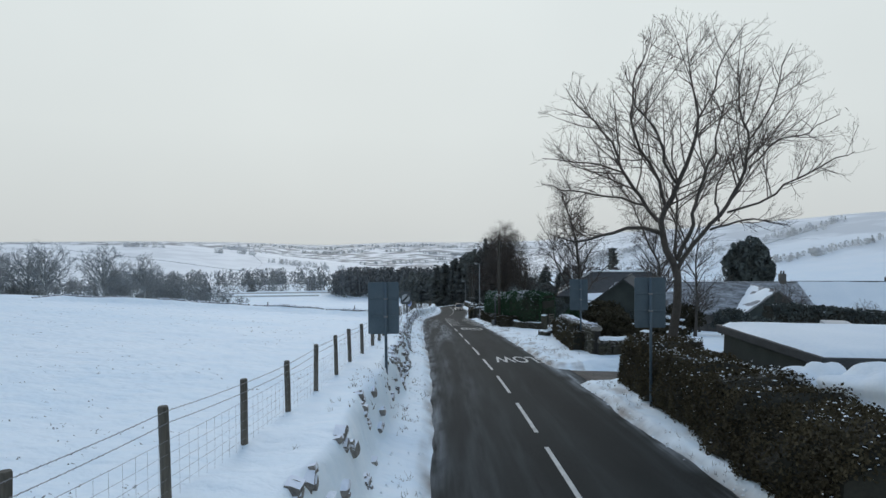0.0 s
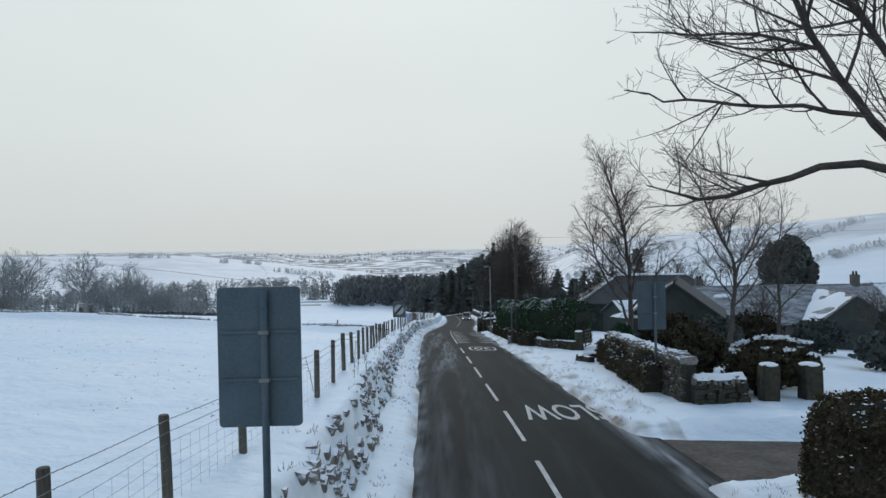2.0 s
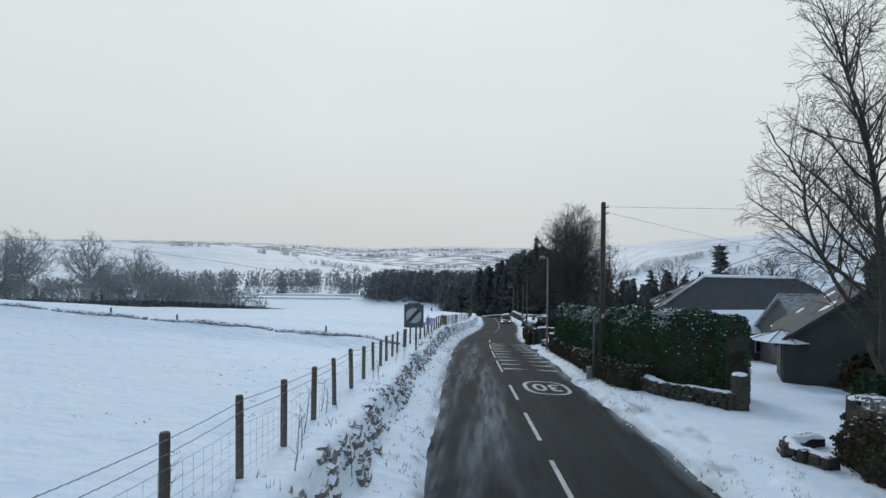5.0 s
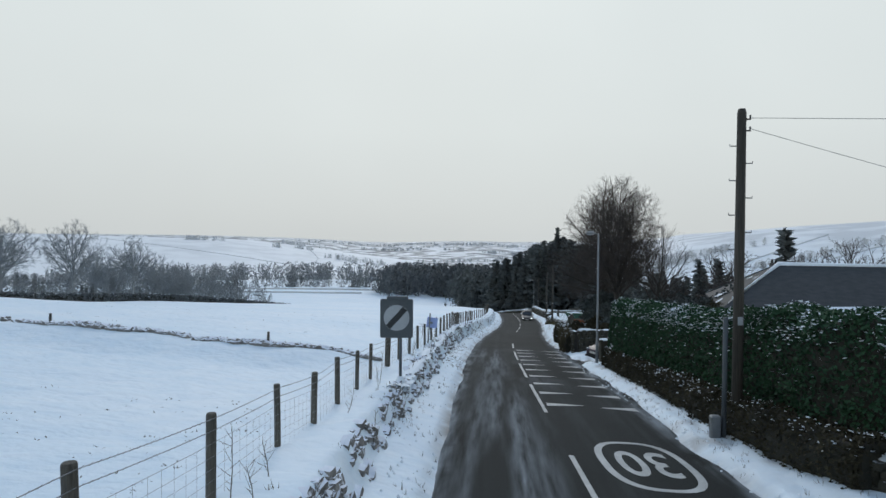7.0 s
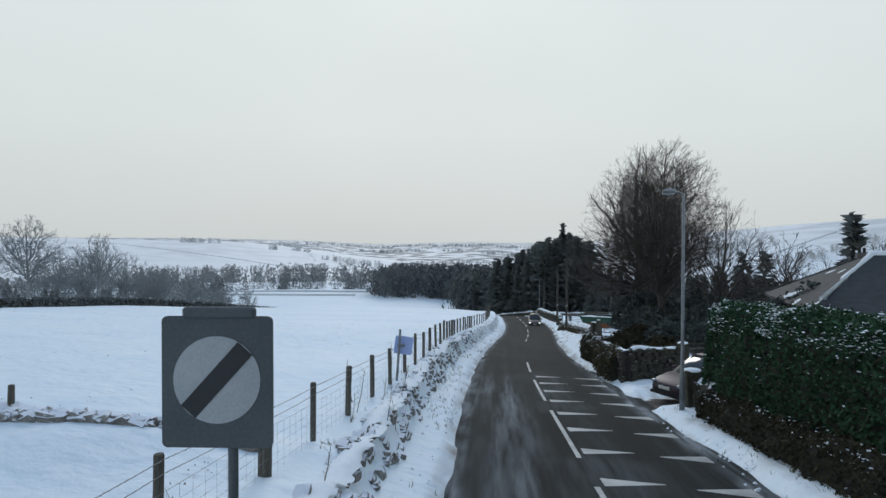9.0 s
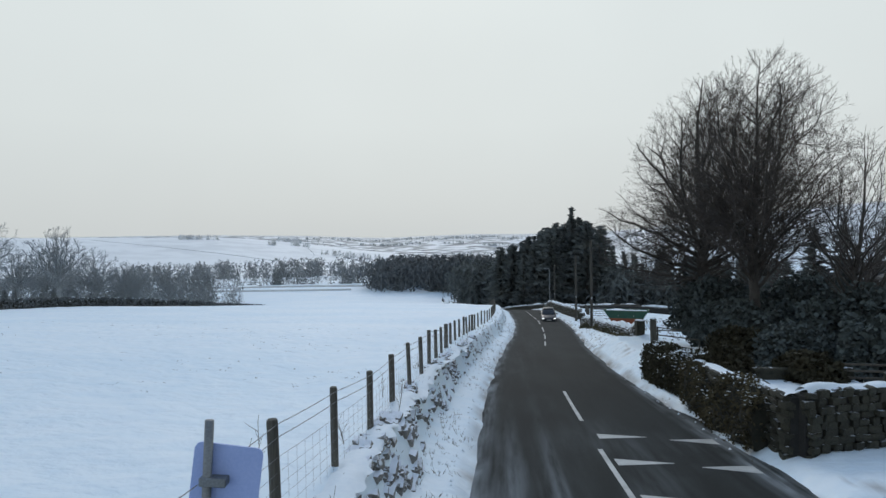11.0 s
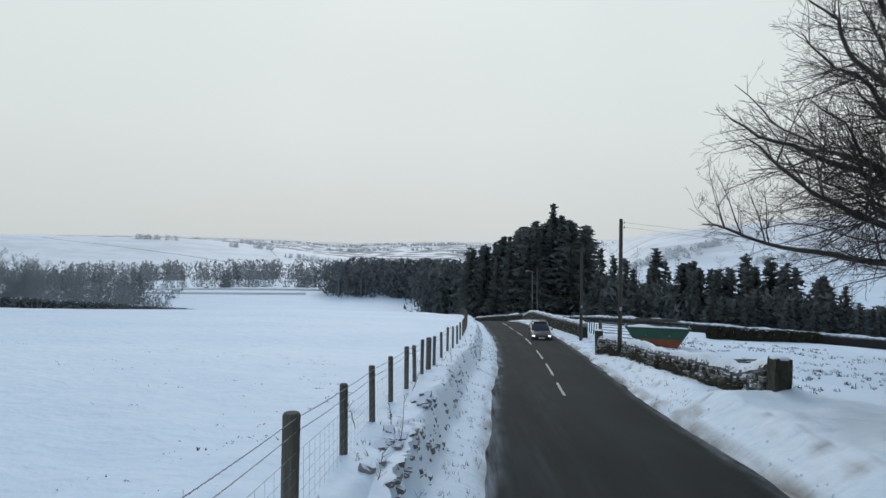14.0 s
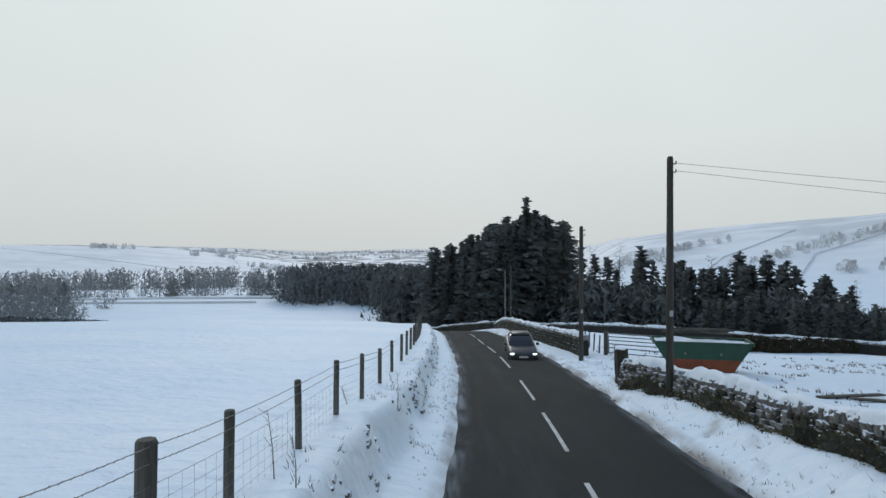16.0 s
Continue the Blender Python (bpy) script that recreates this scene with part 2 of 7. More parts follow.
def vnoise(x, y, seed=0.0):
    """Smooth value noise, 0 to 1, over arrays."""
    x, y = np.asarray(x, float), np.asarray(y, float)
    i, j = np.floor(x), np.floor(y)
    u, v = x - i, y - j
    u, v = u * u * (3 - 2 * u), v * v * (3 - 2 * v)
    a, b = hashed(i, j, seed), hashed(i + 1, j, seed)
    c, d = hashed(i, j + 1, seed), hashed(i + 1, j + 1, seed)
    return (a * (1 - u) + b * u) * (1 - v) + (c * (1 - u) + d * u) * v


def fbm(x, y, seed=0.0, octaves=3):
    total, amp, norm = 0.0, 1.0, 0.0
    for k in range(octaves):
        total = total + amp * vnoise(np.asarray(x) * 2.03**k, np.asarray(y) * 2.03**k, seed + 7.3 * k)
        norm += amp
        amp *= 0.5
    return total / norm


def bump1(x, y, seed):
    """Scalar noise, 0 to 1."""
    p = Vector((x, y, seed * 1.37))
    return 0.5 + 0.36 * (noise.noise(p) + 0.5 * noise.noise(p * 2.03))


def ease(v):
    v = np.clip(v, 0, 1)
    return v * v * (3 - 2 * v)


def curve_through(ys, vs):
    """A smooth function through knots (cubic, straight beyond the ends)."""
    ys, vs = np.array(ys, float), np.array(vs, float)
    slope = np.gradient(vs, ys)

    def f(y):
        y = np.asarray(y, float)
        k = np.clip(np.searchsorted(ys, y) - 1, 0, len(ys) - 2)
        h = ys[k + 1] - ys[k]
        t = np.clip((y - ys[k]) / h, 0, 1)
        a, b = 2 * t**3 - 3 * t**2 + 1, t**3 - 2 * t**2 + t
        c, d = -2 * t**3 + 3 * t**2, t**3 - t**2
        mid = a * vs[k] + b * h * slope[k] + c * vs[k + 1] + d * h * slope[k + 1]
        return mid + np.where(y < ys[0], (y - ys[0]) * slope[0], 0) + np.where(y > ys[-1], (y - ys[-1]) * slope[-1], 0)
    return f


def mesh_data(name, verts, faces, mat, smooth=False):
    me = bpy.data.meshes.new(name)
    me.from_pydata([tuple(v) for v in verts], [], [tuple(f) for f in faces])
    if mat:
        me.materials.append(mat)
    if smooth:
        me.polygons.foreach_set("use_smooth", [True] * len(me.polygons))
    me.update()
    return me


def piece(name, verts, faces, mat, parent=None, label="", smooth=False):
    ob = new(name, mesh_data(name, verts, faces, mat, smooth))
    ob.parent = parent
    if label:
        ob["label"] = label
    return ob


def part(name, bm, mat, parent, label="", smooth=False):
    me = bpy.data.meshes.new(name)
    bm.to_mesh(me)
    bm.free()
    me.materials.append(mat)
    if smooth:
        me.polygons.foreach_set("use_smooth", [True] * len(me.polygons))
    ob = new(name, me)
    ob.parent = parent
    if label:
        ob["label"] = label
    return ob


def empty(name, label, category, group="", kind="", at=None):
    ob = new(name)
    ob.empty_display_size = 0.2
    if at is not None:
        ob.matrix_world = at
    return tagged(ob, label, category, group, kind)


def box_bm(x0, x1, y0, y1, z0, z1, bevel=0.0):
    bm = bmesh.new()
    bmesh.ops.create_cube(bm, size=1)
    for v in bm.verts:
        v.co = (x0 if v.co.x < 0 else x1, y0 if v.co.y < 0 else y1, z0 if v.co.z < 0 else z1)
    if bevel:
        bmesh.ops.bevel(bm, geom=bm.edges[:], offset=bevel, segments=1, affect="EDGES")
    return bm


def tube(verts, faces, pts, radii, sides=6, cap=True):
    """Adds a tapered tube along points to lists of verts and faces."""
    base, n = len(verts), len(pts)
    pts = [Vector(p) for p in pts]
    for i, p in enumerate(pts):
        d = (pts[min(i + 1, n - 1)] - pts[max(i - 1, 0)])
        if d.length < 1e-9:
            d = Vector((0, 0, 1))
        d.normalize()
        ref = Vector((1, 0, 0)) if abs(d.x) < 0.8 else Vector((0, 1, 0))
        u = d.cross(ref).normalized()
        w = d.cross(u)
        for k in range(sides):
            a = 2 * math.pi * k / sides
            q = p + (u * math.cos(a) + w * math.sin(a)) * radii[i]
            verts.append((q.x, q.y, q.z))
    for i in range(n - 1):
        for k in range(sides):
            a, b = base + i * sides + k, base + i * sides + (k + 1) % sides
            faces.append((a, b, b + sides, a + sides))
    if cap:
        faces.append(tuple(base + k for k in reversed(range(sides))))
        faces.append(tuple(base + (n - 1) * sides + k for k in range(sides)))


def rod(name, pts, radii, mat, parent=None, sides=8, label="", smooth=True):
    v, f = [], []
    tube(v, f, pts, radii if isinstance(radii, (list, tuple)) else [radii] * len(pts), sides)
    return piece(name, v, f, mat, parent, label, smooth)


# ---- the lie of the land ----
ROAD_Y = [-60, -20, 0, 15, 30, 45, 60, 75, 90, 105, 120, 132, 142, 154, 165, 178, 190, 202, 220, 240]
ROAD_X = [3.3, 3.4, 3.5, 3.66, 3.46, 2.86, 2.27, 1.80, 1.58, 1.82, 2.44, 3.18, 3.55, 3.68, 3.52, 3.2, 2.6, 1.4, -2.0, -8.0]
ROAD_Z = [7.2, 3.85, 2.22, 1.08, 0.07, -0.98, -2.18, -3.56, -5.08, -6.72, -8.30, -9.42, -10.2, -11.1, -12.05, -13.1, -14.3, -16.0, -19.0, -22.5]
road_x = curve_through(ROAD_Y, ROAD_X)
road_z = curve_through(ROAD_Y, ROAD_Z)
bank_rise = curve_through([-60, 10, 20, 28, 36, 42, 50, 58, 66, 76, 84, 97, 104, 120, 135, 160, 200], [1.45, 1.45, 1.45, 1.5, 1.48, 1.33, 1.06, 0.86, 0.76, 0.96, 1.12, 1.28, 1.2, 1.28, 1.2, 1.0, 0.7])
fence_off = curve_through([-60, 10, 17, 24, 30, 40, 50, 59, 66, 75, 83, 97, 104, 120, 140, 200], [5.75, 5.72, 5.62, 5.3, 5.02, 5.0, 5.15, 5.36, 5.4, 4.95, 4.6, 4.62, 4.95, 5.02, 5.15, 5.1])


DRIFT_END = 46.0
CROSS_X, CROSS_Y = [-44, -30, -22, -14, -8, -3.6], [72.0, 71.6, 70.9, 70.4, 70.0, 70.2]


def centre(y):
    return road_x(np.clip(y, -60, 240))


def hills(x, y):
    """The valley and the hills beyond the fields."""
    dx, dy = x - 0.0, y - 60.0
    d = np.hypot(dx, dy)
    az = np.degrees(np.arctan2(dx, dy))
    left_top = np.interp(az, [-75, -45, -38, -34.6, -30.7, -24.3, -18.7, -14.3, -9.8, -5.4, 0, 8], [14, 6, 2.5, 1, -2.5, -3.6, -17, -33, -49, -68, -72, -72])
    far_top = np.interp(az, [-60, -30, -24, -17, -14, -10.2, -5.4, -2.6, 1, 6, 12], [4, 1, -1.6, -18, -30, -41, -28, -24, -30, -26, -30])
    right_top = np.interp(az, [4, 10, 15, 20, 25, 30, 36, 60], [-40, -12, 3, 11, 16, 20, 26, 36])
    left = -22 - 5 * ease((d - 250) / 140) - 26 * ease((d - 410) / 300) + (left_top + 53) * ease((d - 800) / 700)
    behind = ease((d - 1520) / 260)
    left = left * (1 - behind) + behind * (-84 + (far_top + 84) * ease((d - 1900) / 950))
    floor_r = -10 - 0.045 * np.clip(d, 0, 420)
    right = floor_r + (right_top - floor_r) * ease((d - 240) / 430) + 10 * ease((d - 760) / 900)
    side = ease((az - 4) / 12)
    z = left * (1 - side) + right * side
    return z + (fbm(x / 180, y / 180, 3.0) - 0.5) * 5 * ease((d - 420) / 600)


def land(x, y):
    """Height of the snow at a place."""
    x, y = np.asarray(x, float), np.asarray(y, float)
    yc = np.clip(y, -60, 252)
    off = x - centre(yc)
    zc = road_z(yc)
    lef = -off
    rough = fbm(x * 1.3, y * 1.3, 1.0, 3) - 0.5
    fine = fbm(x * 5, y * 5, 2.0, 2) - 0.5
    # left: verge, buried wall, bank, rising field
    edge = 2.72 + 0.15 * (fbm(y * 0.35, y * 0 + 3, 5.0, 5) - 0.5) * 2
    verge = -0.05 + 0.24 * ease((lef - edge) / 0.55) + 0.14 * ease((lef - 3.2) / 0.8) + 0.10 * rough * ease((lef - edge) / 0.6) + 0.05 * fine * ease((lef - edge) / 0.4)
    foot = 3.86 + 0.5 * (fbm(y * 0.55, y * 0 + 9, 6.0) - 0.5)
    rise = bank_rise(yc)
    h_left = verge + (rise - 0.22) * ease((lef - foot) / 0.5) + 0.16 * rough * ease((lef - foot) / 0.4)
    h_left = h_left - 0.10 * ease((lef - 6.2) / 2.0)
    h_left = h_left + np.interp(yc, [60, 90, 120, 150, 240], [0.058, 0.052, 0.032, 0.018, 0.015]) * np.clip(lef - 7, 0, 85) + 0.10 * (fbm(x / 7, y / 7, 8.0) - 0.5) * ease((lef - 6) / 6) + 0.7 * (fbm(x / 45, y / 45, 9.0) - 0.5) * ease((lef - 12) / 25)
    # the field lies lower towards its far hedge, and the ground steps up behind it
    dip = np.interp(yc, [60, 100, 130, 150, 185, 205, 239], [0, 0.4, 0.8, 0.9, 0.9, 0.6, 0.2])
    hedge_at = np.interp(yc, [60, 90, 130, 150, 175, 205, 239], [110, 98, 87, 83, 79, 70, 52]) + 1.5
    h_left = h_left - dip * ease((lef - 38) / 35) + 0.55 * dip * ease((lef - hedge_at) / 7) * ease((yc - 60) / 40) * ease((260 - yc) / 30)
    h_left = h_left + 0.3 * ease((yc - 140) / 40) * ease((lef - 5.6) / 5) * ease((45 - lef) / 18) * ease((238 - yc) / 30)
    # the drift against the wall across the field
    dist = y - np.interp(x, CROSS_X, CROSS_Y)
    drift = np.where(dist < 0, ease(1 + dist / 2.6), ease(1 - dist / 2.5)) * ease((lef - 5.0) / 4) * ease((DRIFT_END - lef) / 3)
    h_left = h_left + 0.62 * drift * (0.6 + 0.8 * fbm(x / 6, y / 9, 12.0))
    # right: verge, then land that falls away behind the gardens
    edge_r = 2.92 + 0.26 * (fbm(y * 0.4, y * 0 + 13, 15.0, 5) - 0.5) * 2 + 0.35 * ease((y - 62) / 6) * ease((98 - y) / 6)
    h_right = -0.05 + 0.22 * ease((off - edge_r) / 0.45) + 0.10 * rough * ease((off - edge_r) / 0.5) + 0.08 * fine * ease((off - edge_r) / 0.3) + 0.12 * ease((off - 3.6) / 1.2)
    h_right = h_right - 0.075 * np.clip(off - 9, 0, 70) + 0.25 * (fbm(x / 6, y / 6, 18.0) - 0.5) * ease((off - 6) / 5)
    # side road mouth, drive mouth, and the drifted gateway
    mouth = ease((y - 28.2) / 0.8) * ease((33.4 - y) / 0.7) * ease((off - 2.0) / 0.5) * ease((40 - off) / 10)
    h_right = h_right * (1 - mouth) - 0.10 * mouth - 0.03 * np.clip(off - 3, 0, 30) * mouth
    drive = ease((y - 81.2) / 0.6) * ease((85.2 - y) / 0.8) * ease((off - 2.0) / 0.5) * ease((7.2 - off) / 1.5)
    h_right = h_right * (1 - drive) - 0.06 * drive
    gap = ease((y - 101.0) / 2.0) * ease((118 - y) / 3.0) * ease((off - 2.9) / 1.6) * ease((12 - off) / 4)
    h_right = h_right + 0.62 * gap * (0.35 + 1.1 * fbm(x / 2.2, y / 3.0, 21.0))
    h_right = h_right + 0.42 * ease((y - 113) / 4) * ease((141 - y) / 4) * ease((off - 3.2) / 1.3) * ease((9 - off) / 3) * (0.6 + 0.8 * fbm(x / 1.7, y / 2.6, 23.0))
    h = np.where(off < 0, h_left, h_right)
    z = zc + h
    d = np.hypot(x, y - 60)
    away = ease((d - 205) / 200) * ease((y + 40) / 200)
    return z * (1 - away) + hills(x, y) * away


def along(y, off):
    """World x at an offset from the road's centre line."""
    return float(np.interp(y, LINE_Y, LINE_X)) + off


LINE_Y = np.arange(-60, 241, 0.5)
LINE_X = centre(LINE_Y)
LINE_Z = road_z(LINE_Y)


def bisect_right(values, v):
    lo, hi = 0, len(values)
    while lo < hi:
        mid = (lo + hi) // 2
        if v < values[mid]:
            hi = mid
        else:
            lo = mid + 1
    return lo


def spread(a, b, step):
    return list(np.arange(a, b, step))


grow_up = [260 * 1.045**k for k in range(1, 67)]
ys = spread(-90, 0, 3) + spread(0, 12, 0.6) + spread(12, 150, 0.42) + spread(150, 205, 0.7) + spread(205, 262, 2.0) + grow_up
wide = [16 * 1.09**k for k in range(1, 66)]
offs = [-w for w in reversed(wide)] + spread(-16, -7, 0.6) + spread(-7, -2.3, 0.12) + spread(-2.3, 2.5, 1.2) + spread(2.5, 5.2, 0.1) + spread(5.2, 9, 0.25) + spread(9, 16, 0.6) + [16.0] + wide
gy, go = np.meshgrid(np.array(ys), np.array(offs), indexing="ij")
gx = go + centre(gy)
gz = land(gx, gy)
rows_n, cols_n = gx.shape
idx = np.arange(rows_n * cols_n).reshape(rows_n, cols_n)
quads = np.stack([idx[:-1, :-1], idx[:-1, 1:], idx[1:, 1:], idx[1:, :-1]], -1).reshape(-1, 4)
g_me = bpy.data.meshes.new("ground")
g_me.from_pydata(np.stack([gx, gy, gz], -1).reshape(-1, 3).tolist(), [], quads.tolist())
g_me.polygons.foreach_set("use_smooth", [True] * len(g_me.polygons))
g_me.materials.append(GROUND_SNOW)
Z_ROWS, Y_LIST, O_LIST = gz.tolist(), [float(q) for q in ys], [float(q) for q in offs]


def ground(x, y):
    """Height of the ground sheet at a place."""
    o = min(max(x - along(min(max(y, -60.0), 240.0), 0.0), O_LIST[0]), O_LIST[-1] - 1e-6)
    y = min(max(y, Y_LIST[0]), Y_LIST[-1] - 1e-6)
    i, j = bisect_right(Y_LIST, y) - 1, bisect_right(O_LIST, o) - 1
    i, j = min(i, len(Y_LIST) - 2), min(j, len(O_LIST) - 2)
    s, t = (y - Y_LIST[i]) / (Y_LIST[i + 1] - Y_LIST[i]), (o - O_LIST[j]) / (O_LIST[j + 1] - O_LIST[j])
    a, b = Z_ROWS[i], Z_ROWS[i + 1]
    return (a[j] * (1 - t) + a[j + 1] * t) * (1 - s) + (b[j] * (1 - t) + b[j + 1] * t) * s


# grit thrown from the road, heather, walls and scrub that show through on the hills, and painted haze
near_edge = np.minimum(np.abs(-go - 2.75), np.abs(go - 2.98))
dirt = np.clip(1 - near_edge / 0.42, 0, 1) * np.clip(fbm(gx * 2.2, gy * 1.1, 31.0) * 2.2 - 0.55, 0, 1)
dirt = np.maximum(dirt, (go > 2.9) * (go < 4.4) * np.clip(fbm(gx * 1.6, gy * 0.9, 33.0) * 3.2 - 1.9, 0, 0.55))
dirt = np.where(np.abs(go) > 7, 0, dirt)
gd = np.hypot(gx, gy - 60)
moor_haze = 0.16 * ease((gd - 950) / 300) * ease((1500 - gd) / 200) * (gx < 0)
# beyond the ridge, grey put into the colour for woods and haze
moor_haze = np.maximum(moor_haze, 1.1 * ease((gd - 1540) / 200) * ease((500 - gx) / 200))
moor_haze = np.maximum(moor_haze, 0.3 * ease((gd - 380) / 120) * (gx > 40))
# haze painted into the snow: neutral white mixes in with distance
far_haze = 0.9 * ease((gd - 260) / 300)
for label_name, values in (("dirt", dirt), ("moor_haze", moor_haze), ("far_haze", far_haze)):
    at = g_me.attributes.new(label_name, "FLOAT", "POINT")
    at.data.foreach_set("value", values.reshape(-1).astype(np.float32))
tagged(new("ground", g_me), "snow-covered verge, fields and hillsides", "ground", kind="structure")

# road: one ribbon with a slight crown
rv, rf = [], []
r_ys = spread(-70, 0, 2.0) + spread(0, 160, 0.35) + spread(160, 236, 1.0)
r_offs = spread(-3.4, 3.8, 0.16)
ry, ro = np.meshgrid(np.array(r_ys), np.array(r_offs), indexing="ij")
rx = ro + centre(ry)
rz = road_z(ry) + 0.03 - 0.006 * ro**2
idx = np.arange(rx.size).reshape(rx.shape)
r_me = bpy.data.meshes.new("road")
r_me.from_pydata(np.stack([rx, ry, rz], -1).reshape(-1, 3).tolist(), [], np.stack([idx[:-1, :-1], idx[:-1, 1:], idx[1:, 1:], idx[1:, :-1]], -1).reshape(-1, 4).tolist())
r_me.polygons.foreach_set("use_smooth", [True] * len(r_me.polygons))
r_me.materials.append(ASPHALT)
streak = np.clip(fbm(rx * 2.4, ry * 0.09, 51.0, 3) * 2.6 - 1.0, 0, 1) * np.exp(-((ro + 1.5) / 1.0) ** 2) * (0.25 + 0.6 * ease((ry - 40) / 15) * ease((92 - ry) / 10))
tracks = (np.exp(-((ro + 2.1) / 0.28) ** 2) + np.exp(-((ro + 0.75) / 0.3) ** 2) + np.exp(-((ro - 0.8) / 0.3) ** 2) + np.exp(-((ro - 2.2) / 0.28) ** 2)) * 0.10 * fbm(rx * 1.5, ry * 0.15, 55.0, 3)
blown = np.clip(fbm(rx * 0.5, ry * 0.22, 53.0, 4) * 3.0 - 1.75, 0, 1) * 0.35 * ease((ry - 60) / 20) * ease((112 - ry) / 12)
slush = np.clip(1 - np.minimum(np.abs(ro + 2.9), np.abs(ro - 3.1)) / 0.55, 0, 1) ** 1.3 * np.clip(fbm(rx * 3.0, ry * 0.8, 57.0, 3) * 2.4 - 0.55, 0, 1)
at = r_me.attributes.new("dust", "FLOAT", "POINT")
at.data.foreach_set("value", np.clip((streak * 1.2 + blown * 0.9 + tracks) * (1 - 0.75 * ease((ry - 84) / 12)) + slush * 1.3, 0, 1.6).reshape(-1).astype(np.float32))
tagged(new("road", r_me), "dark damp asphalt country road dusted with blown snow", "road", kind="structure")


def deck(x, y):
    """Top of the asphalt."""
    o = x - along(y, 0.0)
    return float(np.interp(y, LINE_Y, LINE_Z)) + 0.03 - 0.006 * o * o


# side road and drive surfaces
def surface(name, y0, y1, o0, o1, drop, label, mat, ny=14, no=24):
    yy, oo = np.meshgrid(np.linspace(y0, y1, ny), np.linspace(o0, o1, no), indexing="ij")
    xx = oo + centre(yy)
    zz = road_z(yy) + 0.0 - drop * np.clip(oo - 3, 0, 60) - 0.055 + 0.03 * (fbm(xx * 2, yy * 2, 61.0) - 0.5)
    k = np.arange(xx.size).reshape(xx.shape)
    me = mesh_data(name, np.stack([xx, yy, zz], -1).reshape(-1, 3).tolist(), np.stack([k[:-1, :-1], k[:-1, 1:], k[1:, 1:], k[1:, :-1]], -1).reshape(-1, 4).tolist(), mat, True)
    return tagged(new(name, me), label, "road", kind="structure")


surface("side_road", 27.6, 34.0, 2.6, 34, 0.03, "wet brown side road mouth with slushy wheel tracks", SIDE_ROAD, 24, 60)
surface("drive", 80.9, 85.9, 2.8, 8.2, 0.0, "bare damp drive mouth beside the road", SIDE_ROAD)


# ---- road markings ----
def ribbon(name, outline, label, group=""):
    """A flat painted shape on the road; outline: quads as lists of (offset, y)."""
    v, f = [], []
    for quad in outline:
        k = len(v)
        for o, y in quad:
            x = along(y, o)
            v.append((x, y, deck(x, y) + 0.006))
        f.append(tuple(range(k, k + len(quad))))
    ob = piece(name, v, f, PAINT)
    return tagged(ob, label, "road marking", group, "structure")


def dash(y0, y1, o=0.0, w=0.055):
    n = max(2, int((y1 - y0) / 1.0) + 1)
    st = np.linspace(y0, y1, n)
    return [[(o - w, a), (o + w, a), (o + w, b), (o - w, b)] for a, b in zip(st[:-1], st[1:])]


DASHES = [(2.4, 6.4), (8.4, 12.4), (14.4, 18.9), (20.4, 24.5), (26.4, 30.5), (32.4, 36.5), (38.4, 42.5), (44.6, 48.5), (50.5, 54.4), (57.0, 60.9),
          (66.0, 72.2), (74.4, 80.6), (82.6, 88.8), (92.2, 98.1), (121.2, 125.2), (128.0, 133.5), (136.1, 141.6), (146.6, 152.6), (155.6, 161.6), (164.6, 170.6), (173.6, 179.6)]
for a, b in DASHES:
    ribbon("centre_line_dash", dash(a, b), "worn white painted centre line dash", "centre line")
for k in range(10):
    y0 = 67.5 + 2.52 * k
    ribbon("dragons_tooth", [[(0.16, y0 - 0.28), (1.35, y0 - 0.02), (1.35, y0 + 0.02), (0.16, y0 + 0.28)]], "white painted triangle pointing across the lane", "dragon's teeth")
    ribbon("dragons_tooth", [[(2.95, y0 - 0.55), (2.95, y0 + 0.05), (1.85, y0 - 0.22), (1.85, y0 - 0.27)]], "white painted triangle at the lane edge", "dragon's teeth")


def lettering(name, text, o, y, width, length, label):
    """Words on the road that read for traffic coming the other way."""
    cu = bpy.data.curves.new(name, "FONT")
    cu.body, cu.align_x, cu.align_y, cu.offset = text, "CENTER", "CENTER", 0.012
    tmp = bpy.data.objects.new(name, cu)
    scene.collection.objects.link(tmp)
    bpy.context.view_layer.update()
    me = bpy.data.meshes.new_from_object(tmp)
    bpy.data.objects.remove(tmp)
    co = np.array([v.co[:] for v in me.vertices])
    lo, hi = co.min(0), co.max(0)
    for v in me.vertices:
        a = -((v.co.x - lo[0]) / (hi[0] - lo[0]) - 0.5) * width
        b = -((v.co.y - lo[1]) / (hi[1] - lo[1]) - 0.5) * length
        x = along(y + b, o + a)
        v.co = (x, y + b, deck(x, y + b) + 0.007)
    me.materials.clear()
    me.materials.append(PAINT)
    return tagged(new(name, me), label, "road marking", kind="structure")


lettering("slow_marking", "SLOW", 1.85, 36.3, 2.6, 2.5, "white SLOW painted on the oncoming lane")
lettering("thirty_marking", "30", 1.5, 60.5, 1.15, 2.0, "white 30 painted inside a road roundel")
ring = []
for k in range(40):
    def at_angle(i, s):
        a = 2 * math.pi * i / 40
        c, n = math.cos(a), math.sin(a)
        r = 1 / (abs(c) ** 2.8 + abs(n) ** 2.8) ** (1 / 2.8)
        return (1.5 + 0.95 * r * c * s[0], 60.5 + 1.95 * r * n * s[1])
    ring.append([at_angle(k, (1, 1)), at_angle(k + 1, (1, 1)), at_angle(k + 1, (0.83, 0.91)), at_angle(k, (0.83, 0.91))])
